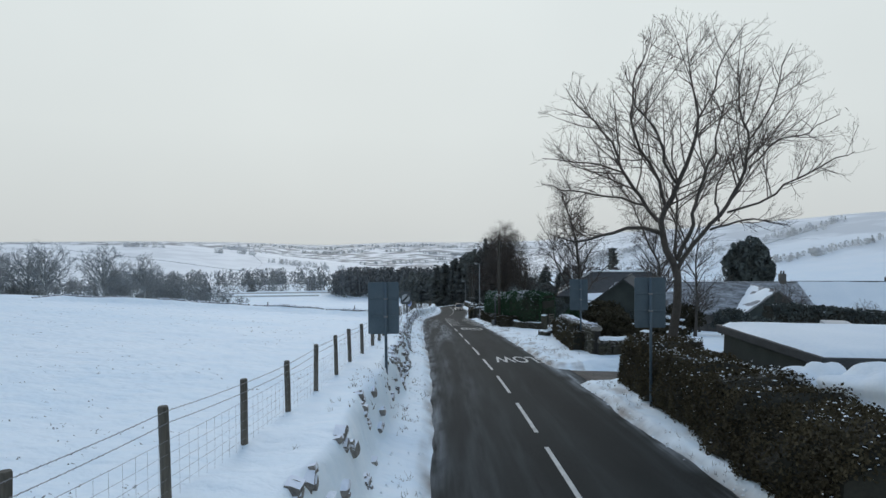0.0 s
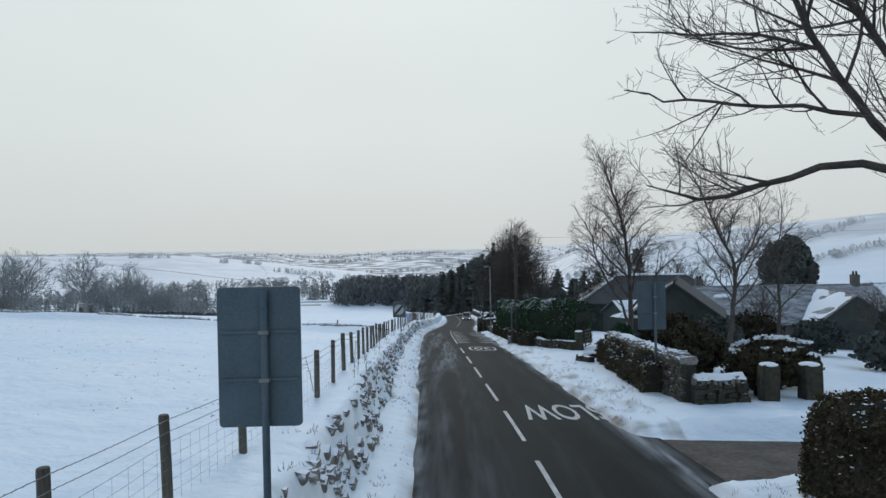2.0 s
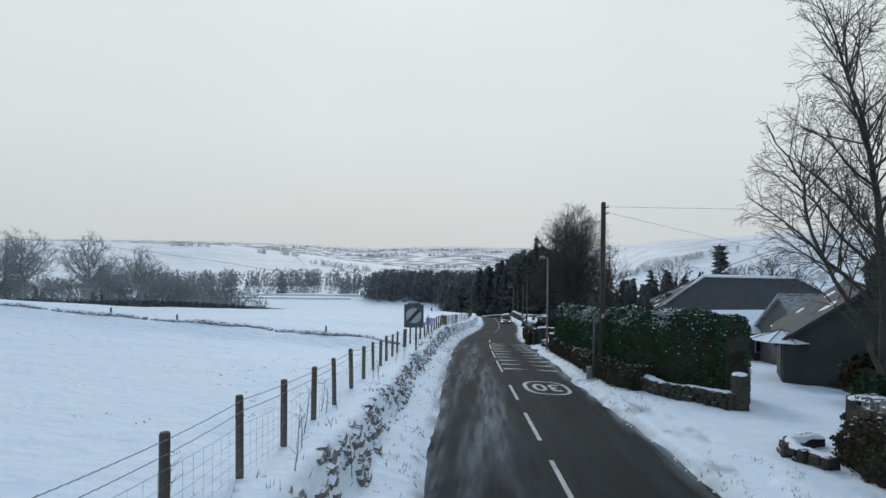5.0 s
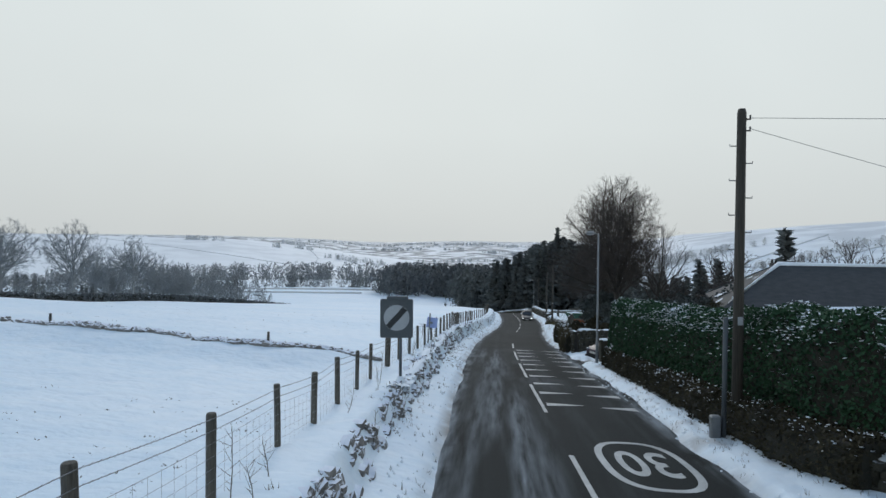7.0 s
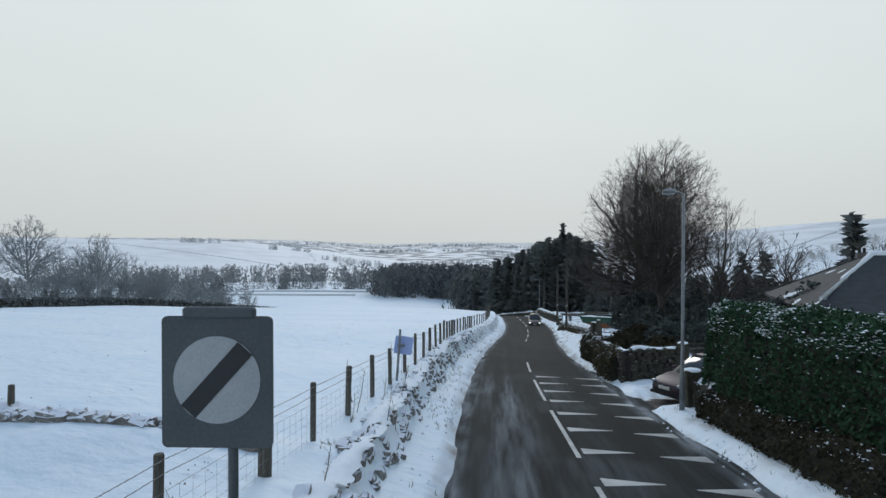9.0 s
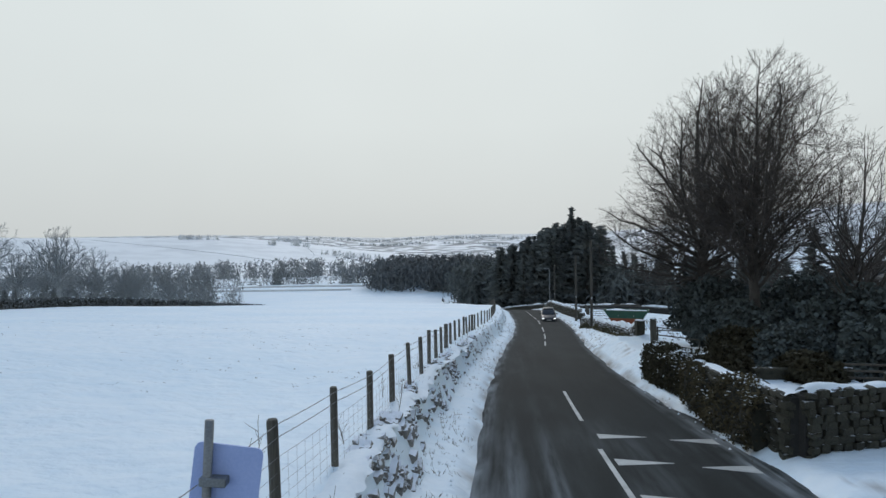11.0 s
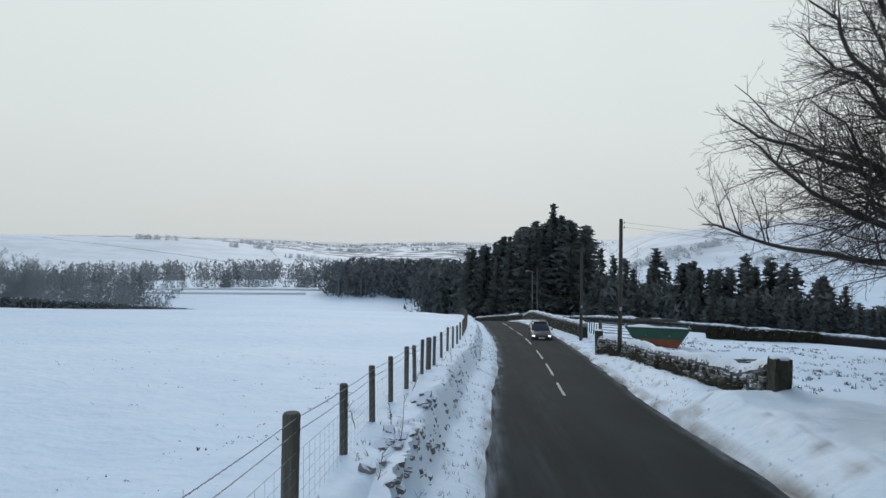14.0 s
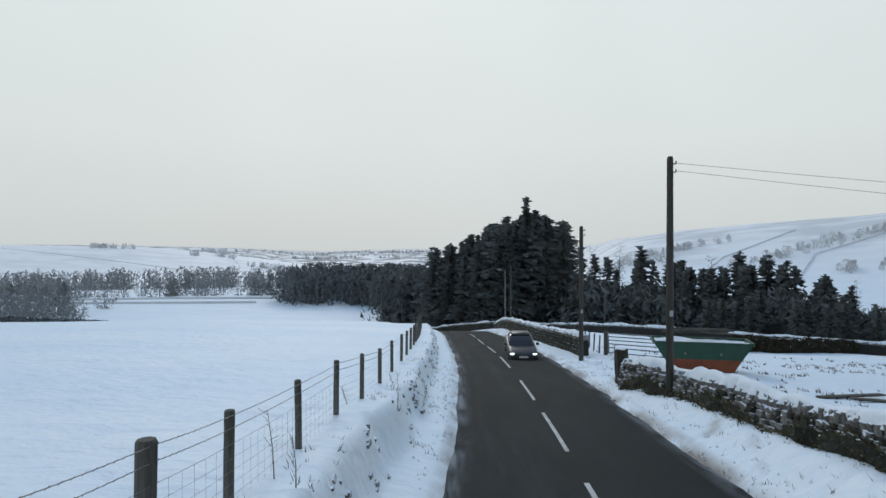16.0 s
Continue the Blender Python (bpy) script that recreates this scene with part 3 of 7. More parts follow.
ribbon("roundel_ring", ring, "white painted rounded ring on the road")


# ---- stones and walls ----
def stone_mesh(seed):
    rng = random.Random(seed)
    bm = bmesh.new()
    bmesh.ops.create_cube(bm, size=1)
    bmesh.ops.subdivide_edges(bm, edges=bm.edges[:], cuts=1, use_grid_fill=True)
    for v in bm.verts:
        n = v.co.normalized() * 0.5
        v.co = v.co.lerp(n * 1.25, 0.30) + Vector([rng.uniform(-0.07, 0.07) for _ in range(3)])
    me = bpy.data.meshes.new("stone")
    bm.to_mesh(me)
    bm.free()
    me.materials.append(STONE)
    return me


STONES = [stone_mesh(k) for k in range(10)]
STONE_CO = [np.array([v.co[:] for v in me.vertices]) for me in STONES]
STONE_FACES = [[tuple(p.vertices) for p in me.polygons] for me in STONES]


BLOWN = []
for me in STONES:
    me = me.copy()
    me.materials.clear()
    me.materials.append(BLOWN_STONE)
    BLOWN.append(me)


def lay_stones(wall, mats, limit=300, meshes=STONES):
    """The first stones as objects of their own, the rest joined. mats: poses with their scale."""
    for k, m in enumerate(mats[:limit]):
        ob = new("stone", meshes[k % len(meshes)])
        ob.parent = wall
        ob.matrix_basis = m
    for look_of in dict.fromkeys(me.materials[0] for me in meshes):
        v, f = [], []
        for k, m in enumerate(mats[limit:]):
            if meshes[k % len(meshes)].materials[0] != look_of:
                continue
            co = STONE_CO[k % 10]
            a = np.array(m)
            base = len(v)
            v.extend((co @ a[:3, :3].T + a[:3, 3]).tolist())
            f.extend(tuple(base + i for i in face) for face in STONE_FACES[k % 10])
        if v:
            rest = piece("further_stones", v, f, look_of, wall)
            rest["kind"] = "stuff"


def stone_pose(x, y, z, yaw, sx, sy, sz, rng, tilt=4):
    return pose(x, y, z, rng.uniform(-tilt, tilt), rng.uniform(-tilt, tilt), yaw + rng.uniform(-6, 6)) @ Matrix.Diagonal((sx, sy, sz, 1))


def path_points(path, step):
    """Points and headings evenly along a plan line."""
    out = []
    for (x0, y0), (x1, y1) in zip(path[:-1], path[1:]):
        n = max(1, int(math.hypot(x1 - x0, y1 - y0) / step))
        for k in range(n):
            t = (k + 0.5) / n
            out.append((x0 + (x1 - x0) * t, y0 + (y1 - y0) * t, math.degrees(math.atan2(y1 - y0, x1 - x0))))
    return out


def snow_cap(name, path, z_of, width, parent, rng, depth=0.10, cover=0.55, seed=0.0, step=0.16):
    """A lumpy ridge of snow along the top of a wall or hedge, with bare gaps."""
    pts = path_points(path, step)
    v, f = [], []
    across = 7
    for i, (x, y, yaw) in enumerate(pts):
        c, s = math.cos(radians(yaw + 90)), math.sin(radians(yaw + 90))
        here = bump1(i * step * 0.55, seed, 71.0 + seed)
        thick = depth * max(-0.6, (here - (1 - cover)) * 3.0)
        for k in range(across):
            u = k / (across - 1) * 2 - 1
            w = width * (0.5 + 0.18 * rng.uniform(-1, 1))
            z = z_of(x, y) + thick * (1 - abs(u) ** 2.5) - 0.05 * abs(u) ** 3 + rng.uniform(-0.012, 0.012)
            v.append((x + c * u * w, y + s * u * w, z))
    for i in range(len(pts) - 1):
        for k in range(across - 1):
            a = i * across + k
            f.append((a, a + 1, a + 1 + across, a + across))
    ob = piece(name, v, f, SNOW, parent, "lumpy snow lying on top", True)
    return ob


def built_wall(label, path, height, thick, seed, cope=True, snow=0.6, low=0.0, course=0.15, face_both=False, meshes=STONES, ragged=0.0):
    """A dry-stone wall along a plan line: hearting, coursed stones, upright copes and snow."""
    rng = random.Random(seed)
    wall = empty("drystone_wall", label, "wall", kind="structure")
    base = lambda x, y: ground(x, y) - 0.12 + low
    # hearting
    v, f = [], []
    pts = path_points(path, 0.5)
    first, last = path[0], path[-1]
    pts = [(first[0], first[1], pts[0][2])] + pts + [(last[0], last[1], pts[-1][2])]
    for x, y, yaw in pts:
        c, s = math.cos(radians(yaw + 90)), math.sin(radians(yaw + 90))
        b = base(x, y)
        for u, z in ((-0.42, -0.1), (0.42, -0.1), (0.36, height - 0.05), (-0.36, height - 0.05)):
            v.append((x + c * u * thick, y + s * u * thick, b + z))
    for i in range(len(pts) - 1):
        for k in range(4):
            a, b = i * 4 + k, i * 4 + (k + 1) % 4
            f.append((a, b, b + 4, a + 4))
    f += [(3, 2, 1, 0), tuple(len(v) - 4 + k for k in range(4))]
    piece("hearting", v, f, STONE_CORE, wall)
    mats = []
    n_course = max(2, int(height / course))
    for c_i in range(n_course):
        z = (c_i + 0.5) * height / n_course
        length = rng.uniform(0.2, 0.42)
        for x, y, yaw in path_points(path, length):
            for side in ((1, -1) if face_both else (1,)):
                nx, ny = math.cos(radians(yaw + 90 * side)), math.sin(radians(yaw + 90 * side))
                batter = thick * (0.47 - 0.10 * z / height)
                j = rng.uniform(-0.06, 0.06)
                mats.append(stone_pose(x + nx * batter + math.cos(radians(yaw)) * j, y + ny * batter + math.sin(radians(yaw)) * j, base(x, y) + z, yaw,
                                       length * rng.uniform(0.8, 1.1), 0.16 * rng.uniform(0.7, 1.7), height / n_course * rng.uniform(0.7, 1.2), rng, 7))
    rng.shuffle(mats)
    lay_stones(wall, mats, 260, meshes)
    if cope:
        for x, y, yaw in path_points(path, 0.19):
            ob = new("cope_stone", BLOWN[rng.randrange(10)])
            ob.parent = wall
            ob.matrix_basis = stone_pose(x, y, base(x, y) + height + 0.09 - ragged * max(0.0, bump1(x * 0.9, y * 0.9, 77.0) - 0.5), yaw, 0.13, thick * rng.uniform(0.75, 1.0), rng.uniform(0.22, 0.36), rng, 10)
    if snow:
        snow_cap("snow_cap", path, lambda x, y: base(x, y) + height + (0.17 if cope else 0.02), thick * 0.95, wall, rng, 0.19 if cope else 0.10, snow, seed)
    return wall


# the roadside wall on the field side, mostly drifted over
FOOT_Y = np.arange(0, 200, 0.1)
FOOT_N = fbm(FOOT_Y * 0.55, FOOT_Y * 0 + 9, 6.0)
rng = random.Random(11)
road_wall = empty("drystone_wall", "roadside dry-stone wall drifted over with snow, dark stones showing", "wall", kind="structure")
mats = []
for k in range(7500):
    y = rng.uniform(6, 190)
    u = rng.random()
    show = 0.10 * (bump1(y * 0.35, 2.5, 81.0) - 0.5)
    patch = bump1(y * 1.9, u * 1.6, 83.0)
    if patch + show + rng.uniform(-0.14, 0.14) < (0.70 if y < 25 else 0.53 if y < 60 else 0.57 if y < 100 else 0.64):
        continue
    foot = 3.86 + 0.5 * (float(np.interp(y, FOOT_Y, FOOT_N)) - 0.5)
    o = -(foot + 0.06 + 0.44 * u)
    x = along(y, o)
    z = ground(x, y)
    size = rng.uniform(0.09, 0.25) if y < 100 else rng.uniform(0.06, 0.15)
    mats.append(stone_pose(x, y, z - 0.03 + rng.uniform(-0.05, 0.02), 90, size * 1.4, size * 0.9, size * rng.uniform(0.5, 0.9), rng, 18))
mats.sort(key=lambda m: abs(m.translation.y - 45))
lay_stones(road_wall, mats, 300, BLOWN)
# copes that still stand clear between the fence and the drift
mats = []
for k in range(420):
    y = rng.uniform(64, 112)
    if bump1(y * 0.8, 4.5, 85.0) < 0.5:
        continue
    x = along(y, -4.35 + rng.uniform(-0.22, 0.22))
    s = rng.uniform(0.10, 0.22)
    mats.append(stone_pose(x, y, ground(x, y) + 0.02, 90, s * 1.3, s, s * 0.6, rng, 25))
coping = empty("wall_coping", "snow-capped cope stones along the buried roadside wall", "wall", kind="structure")
lay_stones(coping, mats, 300, BLOWN)
snow_cap("snow_cap", [(along(y, -4.35), y) for y in spread(64, 112, 4)], lambda x, y: ground(x, y) + 0.05, 0.5, coping, rng, 0.13, 0.5, 3.0)

# the half-buried wall across the field
mats = []
for k in range(1900):
    x = rng.uniform(-43, -3.8)
    y = float(np.interp(x, CROSS_X, CROSS_Y)) + rng.uniform(-0.2, 0.2) + 0.15 * math.sin(x * 0.9)
    if bump1(x * 0.6, 7.5, 87.0) < (0.30 if x > -24 else 0.46):
        continue
    s = rng.uniform(0.08, 0.24)
    mats.append(stone_pose(x, y, ground(x, y) + 0.03, 0, s * 1.5, s, s * 0.7, rng, 25))
field_wall = empty("drystone_wall", "tumbled dry-stone wall across the field, half buried in drift", "wall", kind="structure")
lay_stones(field_wall, mats, 300, BLOWN)
for x, y in ((-8.05, 70.0), (-17.3, 70.7), (-21.6, 71.0), (-4.2, 70.4)):
    z = ground(x, y)
    post = rod("wall_stake", [(x, y, z - 0.3), (x + 0.02, y, z + 0.45)], [0.06, 0.05], POST)
    tagged(post, "old weathered stake beside the field wall", "post", "field wall stakes")

# walls and pillars on the house side
built_wall("mossy dry-stone garden wall with upright copes under patchy snow", [(9.05, 36.0), (9.25, 40.5), (9.5, 45.0), (9.75, 48.6)], 1.35, 0.5, 21, snow=0.62)
built_wall("short dry-stone return beside the side road", [(10.8, 36.1), (9.05, 36.0)], 0.75, 0.5, 22, snow=0.6, ragged=0.8)
built_wall("low curved stone kerb wall in the snowy drive mouth", [(8.5, 47.4), (8.1, 48.3), (8.4, 49.2), (9.3, 49.6)], 0.38, 0.35, 23, cope=False, snow=0.6)
built_wall("low stone wall at the foot of the clipped hedge", [(9.3, 54.6), (7.7, 57.2), (7.3, 58.6)], 0.62, 0.4, 24, cope=False, snow=0.6)
built_wall("squat garden wall with a snowy flat top", [(7.75, 88.6), (5.5, 87.8)], 1.45, 0.42, 25, cope=False, snow=0.62)
built_wall("roadside garden wall half hidden by ivy", [(5.5, 87.8), (5.45, 91.3), (5.65, 95.2)], 1.40, 0.42, 26, cope=False, snow=0.5)
built_wall("stub of stone wall by the drive", [(6.35, 79.2), (6.35, 80.6)], 0.85, 0.42, 27, cope=False, snow=0.9)
built_wall("long dry-stone wall with upright cope stones and blown snow", [(8.1, 115.8), (8.05, 119.5), (7.85, 124.0), (7.85, 128.0), (8.05, 133.0), (7.45, 138.4)], 1.1, 0.5, 28, snow=0.95, low=-0.4, ragged=0.5, meshes=STONES + BLOWN)
built_wall("far dry-stone wall running beside the bend", [(8.6, 150.5), (8.3, 162.0), (7.9, 176.0), (8.0, 192.0), (8.7, 212.0)], 1.1, 0.5, 30, snow=0.85, course=0.2)
built_wall("dry-stone field boundary wall under snow", [(8.7, 212.0), (24.0, 190.0), (52.0, 172.0), (90.0, 160.0)], 1.2, 0.5, 31, snow=0.85, course=0.24)
built_wall("wall beyond the bend capped with snow", [(8.7, 212.0), (2.0, 222.0), (-14.0, 236.0)], 1.5, 0.5, 32, snow=0.8, course=0.22)


def pillar(label, x, y, h, w, seed, mat=STONE):
    rng = random.Random(seed)
    z0 = ground(x, y) - 0.15
    bm = box_bm(-w / 2, w / 2, -w / 2, w / 2, 0, h + 0.15, 0.03)
    bmesh.ops.subdivide_edges(bm, edges=bm.edges[:], cuts=2, use_grid_fill=True)
    for v in bm.verts:
        v.co += Vector([rng.uniform(-0.025, 0.025) for _ in range(3)])
    ob = empty("gate_pillar", label, "gate post", "gate pillars", at=pose(x, y, z0, 0, rng.uniform(-2, 2), rng.uniform(-8, 8)))
    part("shaft", bm, mat, ob)
    bm = bmesh.new()
    bmesh.ops.create_icosphere(bm, subdivisions=3, radius=0.5)
    for v in bm.verts:
        v.co = (v.co.x * w * 1.15, v.co.y * w * 1.15, h + 0.13 + max(v.co.z, -0.1) * 0.16 + rng.uniform(-0.006, 0.006))
    part("snow_cap", bm, SNOW, ob, "soft cap of snow", True)
    return ob


pillar("rough stone gate pillar capped with snow", 9.35, 54.6, 1.15, 0.42, 41)
pillar("rough stone gate pillar at the garden wall end", 9.75, 48.7, 1.35, 0.45, 42)
pillar("stone pillar at the side road corner", 11.6, 36.2, 1.15, 0.5, 43)
pillar("stone pillar beside the side road verge", 13.2, 36.7, 1.15, 0.55, 44)
pillar("dark stone gate pillar at the drive", 6.15, 80.9, 1.15, 0.5, 45)
pillar("leaning stone gate stoop in deep drift", 8.05, 115.4, 0.95, 0.5, 46)
pillar("timber gate stoop standing in drift", 7.5, 109.2, 1.55, 0.28, 47, POST)
pillar("stone stoop at the end of the long wall", 7.42, 138.8, 1.4, 0.45, 48)
pillar("dark gate pillar beside the drive gate", 8.0, 88.75, 1.5, 0.4, 49)

# ---- stock fence along the field ----
FENCE_Y = [2.8, 5.4, 8.05, 10.7, 13.44, 16.15, 18.6, 21.04, 23.1, 25.5, 28.1, 30.4, 32.6, 34.75, 37.1, 39.5, 41.7, 43.9, 46.2, 48.6, 51.3, 54.0, 56.8, 59.24, 61.57, 64.07, 66.15, 69.0, 71.2, 73.5, 75.85, 78.1, 80.5, 82.7, 85.0, 87.2,
           89.7, 92.1, 94.1, 96.5, 99.2, 102.2, 105.2, 107.8, 110.1, 112.6, 114.3, 115.9, 117.7, 119.55, 122.5, 125.2, 128.1, 131.2, 134.4, 138.0] + [140.8 + 2.8 * k for k in range(20)]
rng = random.Random(5)
tops = []
for k, y in enumerate(FENCE_Y):
    x = along(y, -float(fence_off(np.array([y]))[0]))
    z = ground(x, y)
    thick = rng.uniform(0.052, 0.064) * (1.6 if y in (69.0, 102.2, 117.7) else 1.0)
    h = 1.07 + rng.uniform(-0.05, 0.05)
    lean = rng.uniform(-0.035, 0.035)
    v, f = [], []
    tube(v, f, [(0, 0, -0.35), (lean * 0.5, 0, h * 0.5), (lean, 0, h - 0.02), (lean, 0, h)], [thick, thick, thick, thick * 0.86], 9)
    ob = piece("fence_post", v, f, POST)
    ob.matrix_basis = pose(x, y, z)
    tagged(ob, "round weathered timber fence post in snow", "fence post", "field fence posts")
    tops.append((x + lean, y, z, h))
fence_wires = empty("fence_wire", "barbed strands and stock netting strung along the field fence", "fence wire")
for name, height, r, barbed in (("barbed_wire", -0.05, 0.0045, True), ("barbed_wire", -0.19, 0.0045, True), ("netting_wire", 0.72, 0.003, False), ("netting_wire", 0.56, 0.0022, False), ("netting_wire", 0.42, 0.0022, False), ("netting_wire", 0.28, 0.0022, False), ("netting_wire", 0.14, 0.0022, False)):
    v, f = [], []
    for a, b in zip(tops[:-1], tops[1:]):
        if a[1] > 150:
            break
        pts = []
        for t in np.linspace(0, 1, 5):
            zz = [p[2] + (p[3] + height if height < 0 else height) for p in (a, b)]
            pts.append((a[0] + (b[0] - a[0]) * t + 0.06, a[1] + (b[1] - a[1]) * t, zz[0] + (zz[1] - zz[0]) * t - 0.012 * 4 * t * (1 - t)))
        tube(v, f, pts, [r] * 5, 3, False)
        if barbed:
            n = int((b[1] - a[1]) / 0.12)
            for q in range(n):
                t = (q + 0.5) / n
                zz = [p[2] + p[3] + height for p in (a, b)]
                c = Vector((a[0] + (b[0] - a[0]) * t + 0.06, a[1] + (b[1] - a[1]) * t, zz[0] + (zz[1] - zz[0]) * t - 0.048 * t * (1 - t)))
                tube(v, f, [c + Vector((0.012, 0.008, 0.015)), c - Vector((0.012, 0.008, 0.015))], [0.0025, 0.0025], 3, False)
    piece(name, v, f, WIRE, fence_wires)
v, f = [], []
for a, b in zip(tops[:-1], tops[1:]):
    if a[1] > 125:
        break
    n = int((b[1] - a[1]) / 0.26)
    for q in range(1, n):
        t = q / n
        x, y = a[0] + (b[0] - a[0]) * t + 0.06, a[1] + (b[1] - a[1]) * t
        z = a[2] + (b[2] - a[2]) * t
        tube(v, f, [(x, y, z), (x, y, z + 0.72)], [0.0015, 0.0015], 3, False)
net = piece("netting_mesh", v, f, WIRE, fence_wires)
net["kind"] = "stuff"


# ---- signs and poles ----
def rounded_plate(w, h, t, r):
    bm = bmesh.new()
    vs = []
    for cx, cy, a0 in ((w / 2 - r, h / 2 - r, 0), (-w / 2 + r, h / 2 - r, 90), (-w / 2 + r, -h / 2 + r, 180), (w / 2 - r, -h / 2 + r, 270)):
        for k in range(5):
            a = radians(a0 + 22.5 * k)
            vs.append(bm.verts.new((cx + r * math.cos(a), 0, cy + r * math.sin(a))))
    face = bm.faces.new(vs)
    out = bmesh.ops.extrude_face_region(bm, geom=[face])
    for e in out["geom"]:
        if isinstance(e, bmesh.types.BMVert):
            e.co.y += t
    bmesh.ops.recalc_face_normals(bm, faces=bm.faces[:])
    return bm


def back_sign(label, x, y, z_top, w, h, yaw, post_off=0.0):
    """A road sign seen from behind: plate, stiffening rails, clips and a steel post."""
    z0 = ground(x, y) - 0.3
    s = empty("road_sign", label, "road sign", "road signs seen from behind", at=pose(x, y, z0, 0, 0, yaw))
    top = z_top - z0
    bm = rounded_plate(w, h, 0.02, 0.05)
    bmesh.ops.translate(bm, verts=bm.verts[:], vec=(0, 0.06, top - h / 2))
    part("plate", bm, SIGN_BACK, s, "blue-grey sign back", False)
    for zz in (top - h * 0.32, top - h * 0.66):
        part("rail", box_bm(-w / 2 + 0.04, w / 2 - 0.04, 0.035, 0.06, zz - 0.02, zz + 0.02, 0.004), SIGN_BACK, s)
        part("clip", box_bm(post_off - 0.06, post_off + 0.06, -0.045, 0.04, zz - 0.025, zz + 0.025, 0.006), STEEL, s)
    rod("post", [(post_off, 0, 0), (post_off, 0, top - 0.04)], 0.045, SIGN_BACK, s, 12)
    return s


back_sign("tall blue-grey road sign from behind, beside the fence", -0.70, 23.17, 4.62, 0.96, 1.62, 2, 0.07)
back_sign("tall blue-grey road sign from behind, by the hedge", 7.55, 23.0, 4.70, 0.95, 1.55, -3, 0.0)
back_sign("tall blue-grey road sign from behind, by the wall", 8.62, 38.3, 3.65, 0.98, 1.70, -3, 0.1)

# national limit sign, half plastered with snow
nx, ny = -2.42, 65.5
nz = ground(nx, ny) - 0.3
nsl = empty("speed_limit_sign", "square grey sign with black diagonal on a white disc", "road sign", at=pose(nx, ny, nz, 0, 0, 4))
n_top = 0.72 - nz
bm = rounded_plate(0.98, 1.16, 0.03, 0.05)
bmesh.ops.translate(bm, verts=bm.verts[:], vec=(0, 0, n_top - 0.6))
part("board", bm, SIGN_DARK, nsl)
bm = bmesh.new()
bmesh.ops.create_cone(bm, cap_ends=True, segments=48, radius1=0.385, radius2=0.385, depth=0.006)
bmesh.ops.rotate(bm, verts=bm.verts[:], matrix=Matrix.Rotation(radians(90), 3, "X"))
bmesh.ops.translate(bm, verts=bm.verts[:], vec=(0, -0.006, n_top - 0.58))
disc = part("disc", bm, SIGN_WHITE, nsl, "dull white reflective disc")
bm = box_bm(-0.375, 0.375, -0.016, -0.010, -0.085, 0.085)
bmesh.ops.rotate(bm, verts=bm.verts[:], matrix=Matrix.Rotation(radians(-48), 3, "Y"))
bmesh.ops.translate(bm, verts=bm.verts[:], vec=(0, 0, n_top - 0.58))
part("diagonal_bar", bm, SIGN_BLACK, disc, "black diagonal bar")
part("top_rail", box_bm(-0.30, 0.34, -0.03, 0.05, n_top - 0.04, n_top + 0.06, 0.02), SIGN_DARK, nsl)
rod("post", [(0.12, 0.06, 0), (0.12, 0.06, n_top - 0.05)], 0.045, SIGN_DARK, nsl, 12)
bm = bmesh.new()
bmesh.ops.create_cone(bm, cap_ends=True, segments=14, radius1=0.2, radius2=0.08, depth=0.26)
bmesh.ops.translate(bm, verts=bm.verts[:], vec=(0.12, 0.06, 0.36))
part("snow_collar", bm, SNOW, nsl, "snow plastered round the foot", True)

bx, by = -3.01, 78.76
bz = ground(bx, by) - 0.3
blue = empty("small_sign", "pale blue square plate leaning on a thin post by the fence", "road sign", at=pose(bx, by, bz, 0, 4, 6))
b_top = -1.30 - bz
rod("post", [(0, 0, 0), (0, 0, b_top)], 0.035, STEEL, blue, 10)
bm = rounded_plate(0.54, 0.53, 0.015, 0.06)
bmesh.ops.rotate(bm, verts=bm.verts[:], matrix=Matrix.Rotation(radians(4), 3, "Y"))
bmesh.ops.translate(bm, verts=bm.verts[:], vec=(0.13, 0.05, b_top - 0.47))
part("plate", bm, SIGN_BLUE, blue, "pale blue plate")
part("bracket", box_bm(-0.05, 0.16, -0.05, 0.05, b_top - 0.51, b_top - 0.44, 0.008), STEEL, blue)


def telegraph_pole(label, x, y, height, rungs=True, wires=()):
    z0 = ground(x, y) - 0.2
    p = empty("telegraph_pole", label, "telegraph pole", "telegraph poles", at=pose(x, y, z0))
    rod("shaft", [(0, 0, -0.3), (0, 0, height * 0.5), (0, 0, height + 0.1), (0, 0, height + 0.2)], [0.135, 0.12, 0.105, 0.085], POLE, p, 14)
    if rungs:
        for k in range(8):
            zz = height - 0.7 - 0.42 * k
            s = 1 if k % 2 else -1
            rod("step_iron", [(s * 0.1, 0, zz), (s * 0.27, 0, zz), (s * 0.27, 0, zz + 0.05)], 0.014, STEEL, p, 6)
    part("number_plate_bar", box_bm(-0.06, 0.06, -0.155, -0.135, 2.9, 3.1, 0.004), SIGN_WHITE, p, "small pale tag with plain bars")
    for k in range(2):
        zz = height - 0.05 - 0.28 * k
        ins = rod("insulator", [(0.1, 0, zz), (0.2, 0, zz), (0.2, 0, zz + 0.1)], 0.025, SIGN_BLACK, p, 8)
    for k, (dx, dy, dz, sag) in enumerate(wires):
        zz = height - 0.02 - 0.26 * k
        pts = [(0.2 + dx * t, dy * t, zz + dz * t - sag * 4 * t * (1 - t)) for t in np.linspace(0, 1, 18)]
        rod("overhead_wire", pts, 0.007, STEEL, p, 4, "thin sagging overhead wire")
    return p


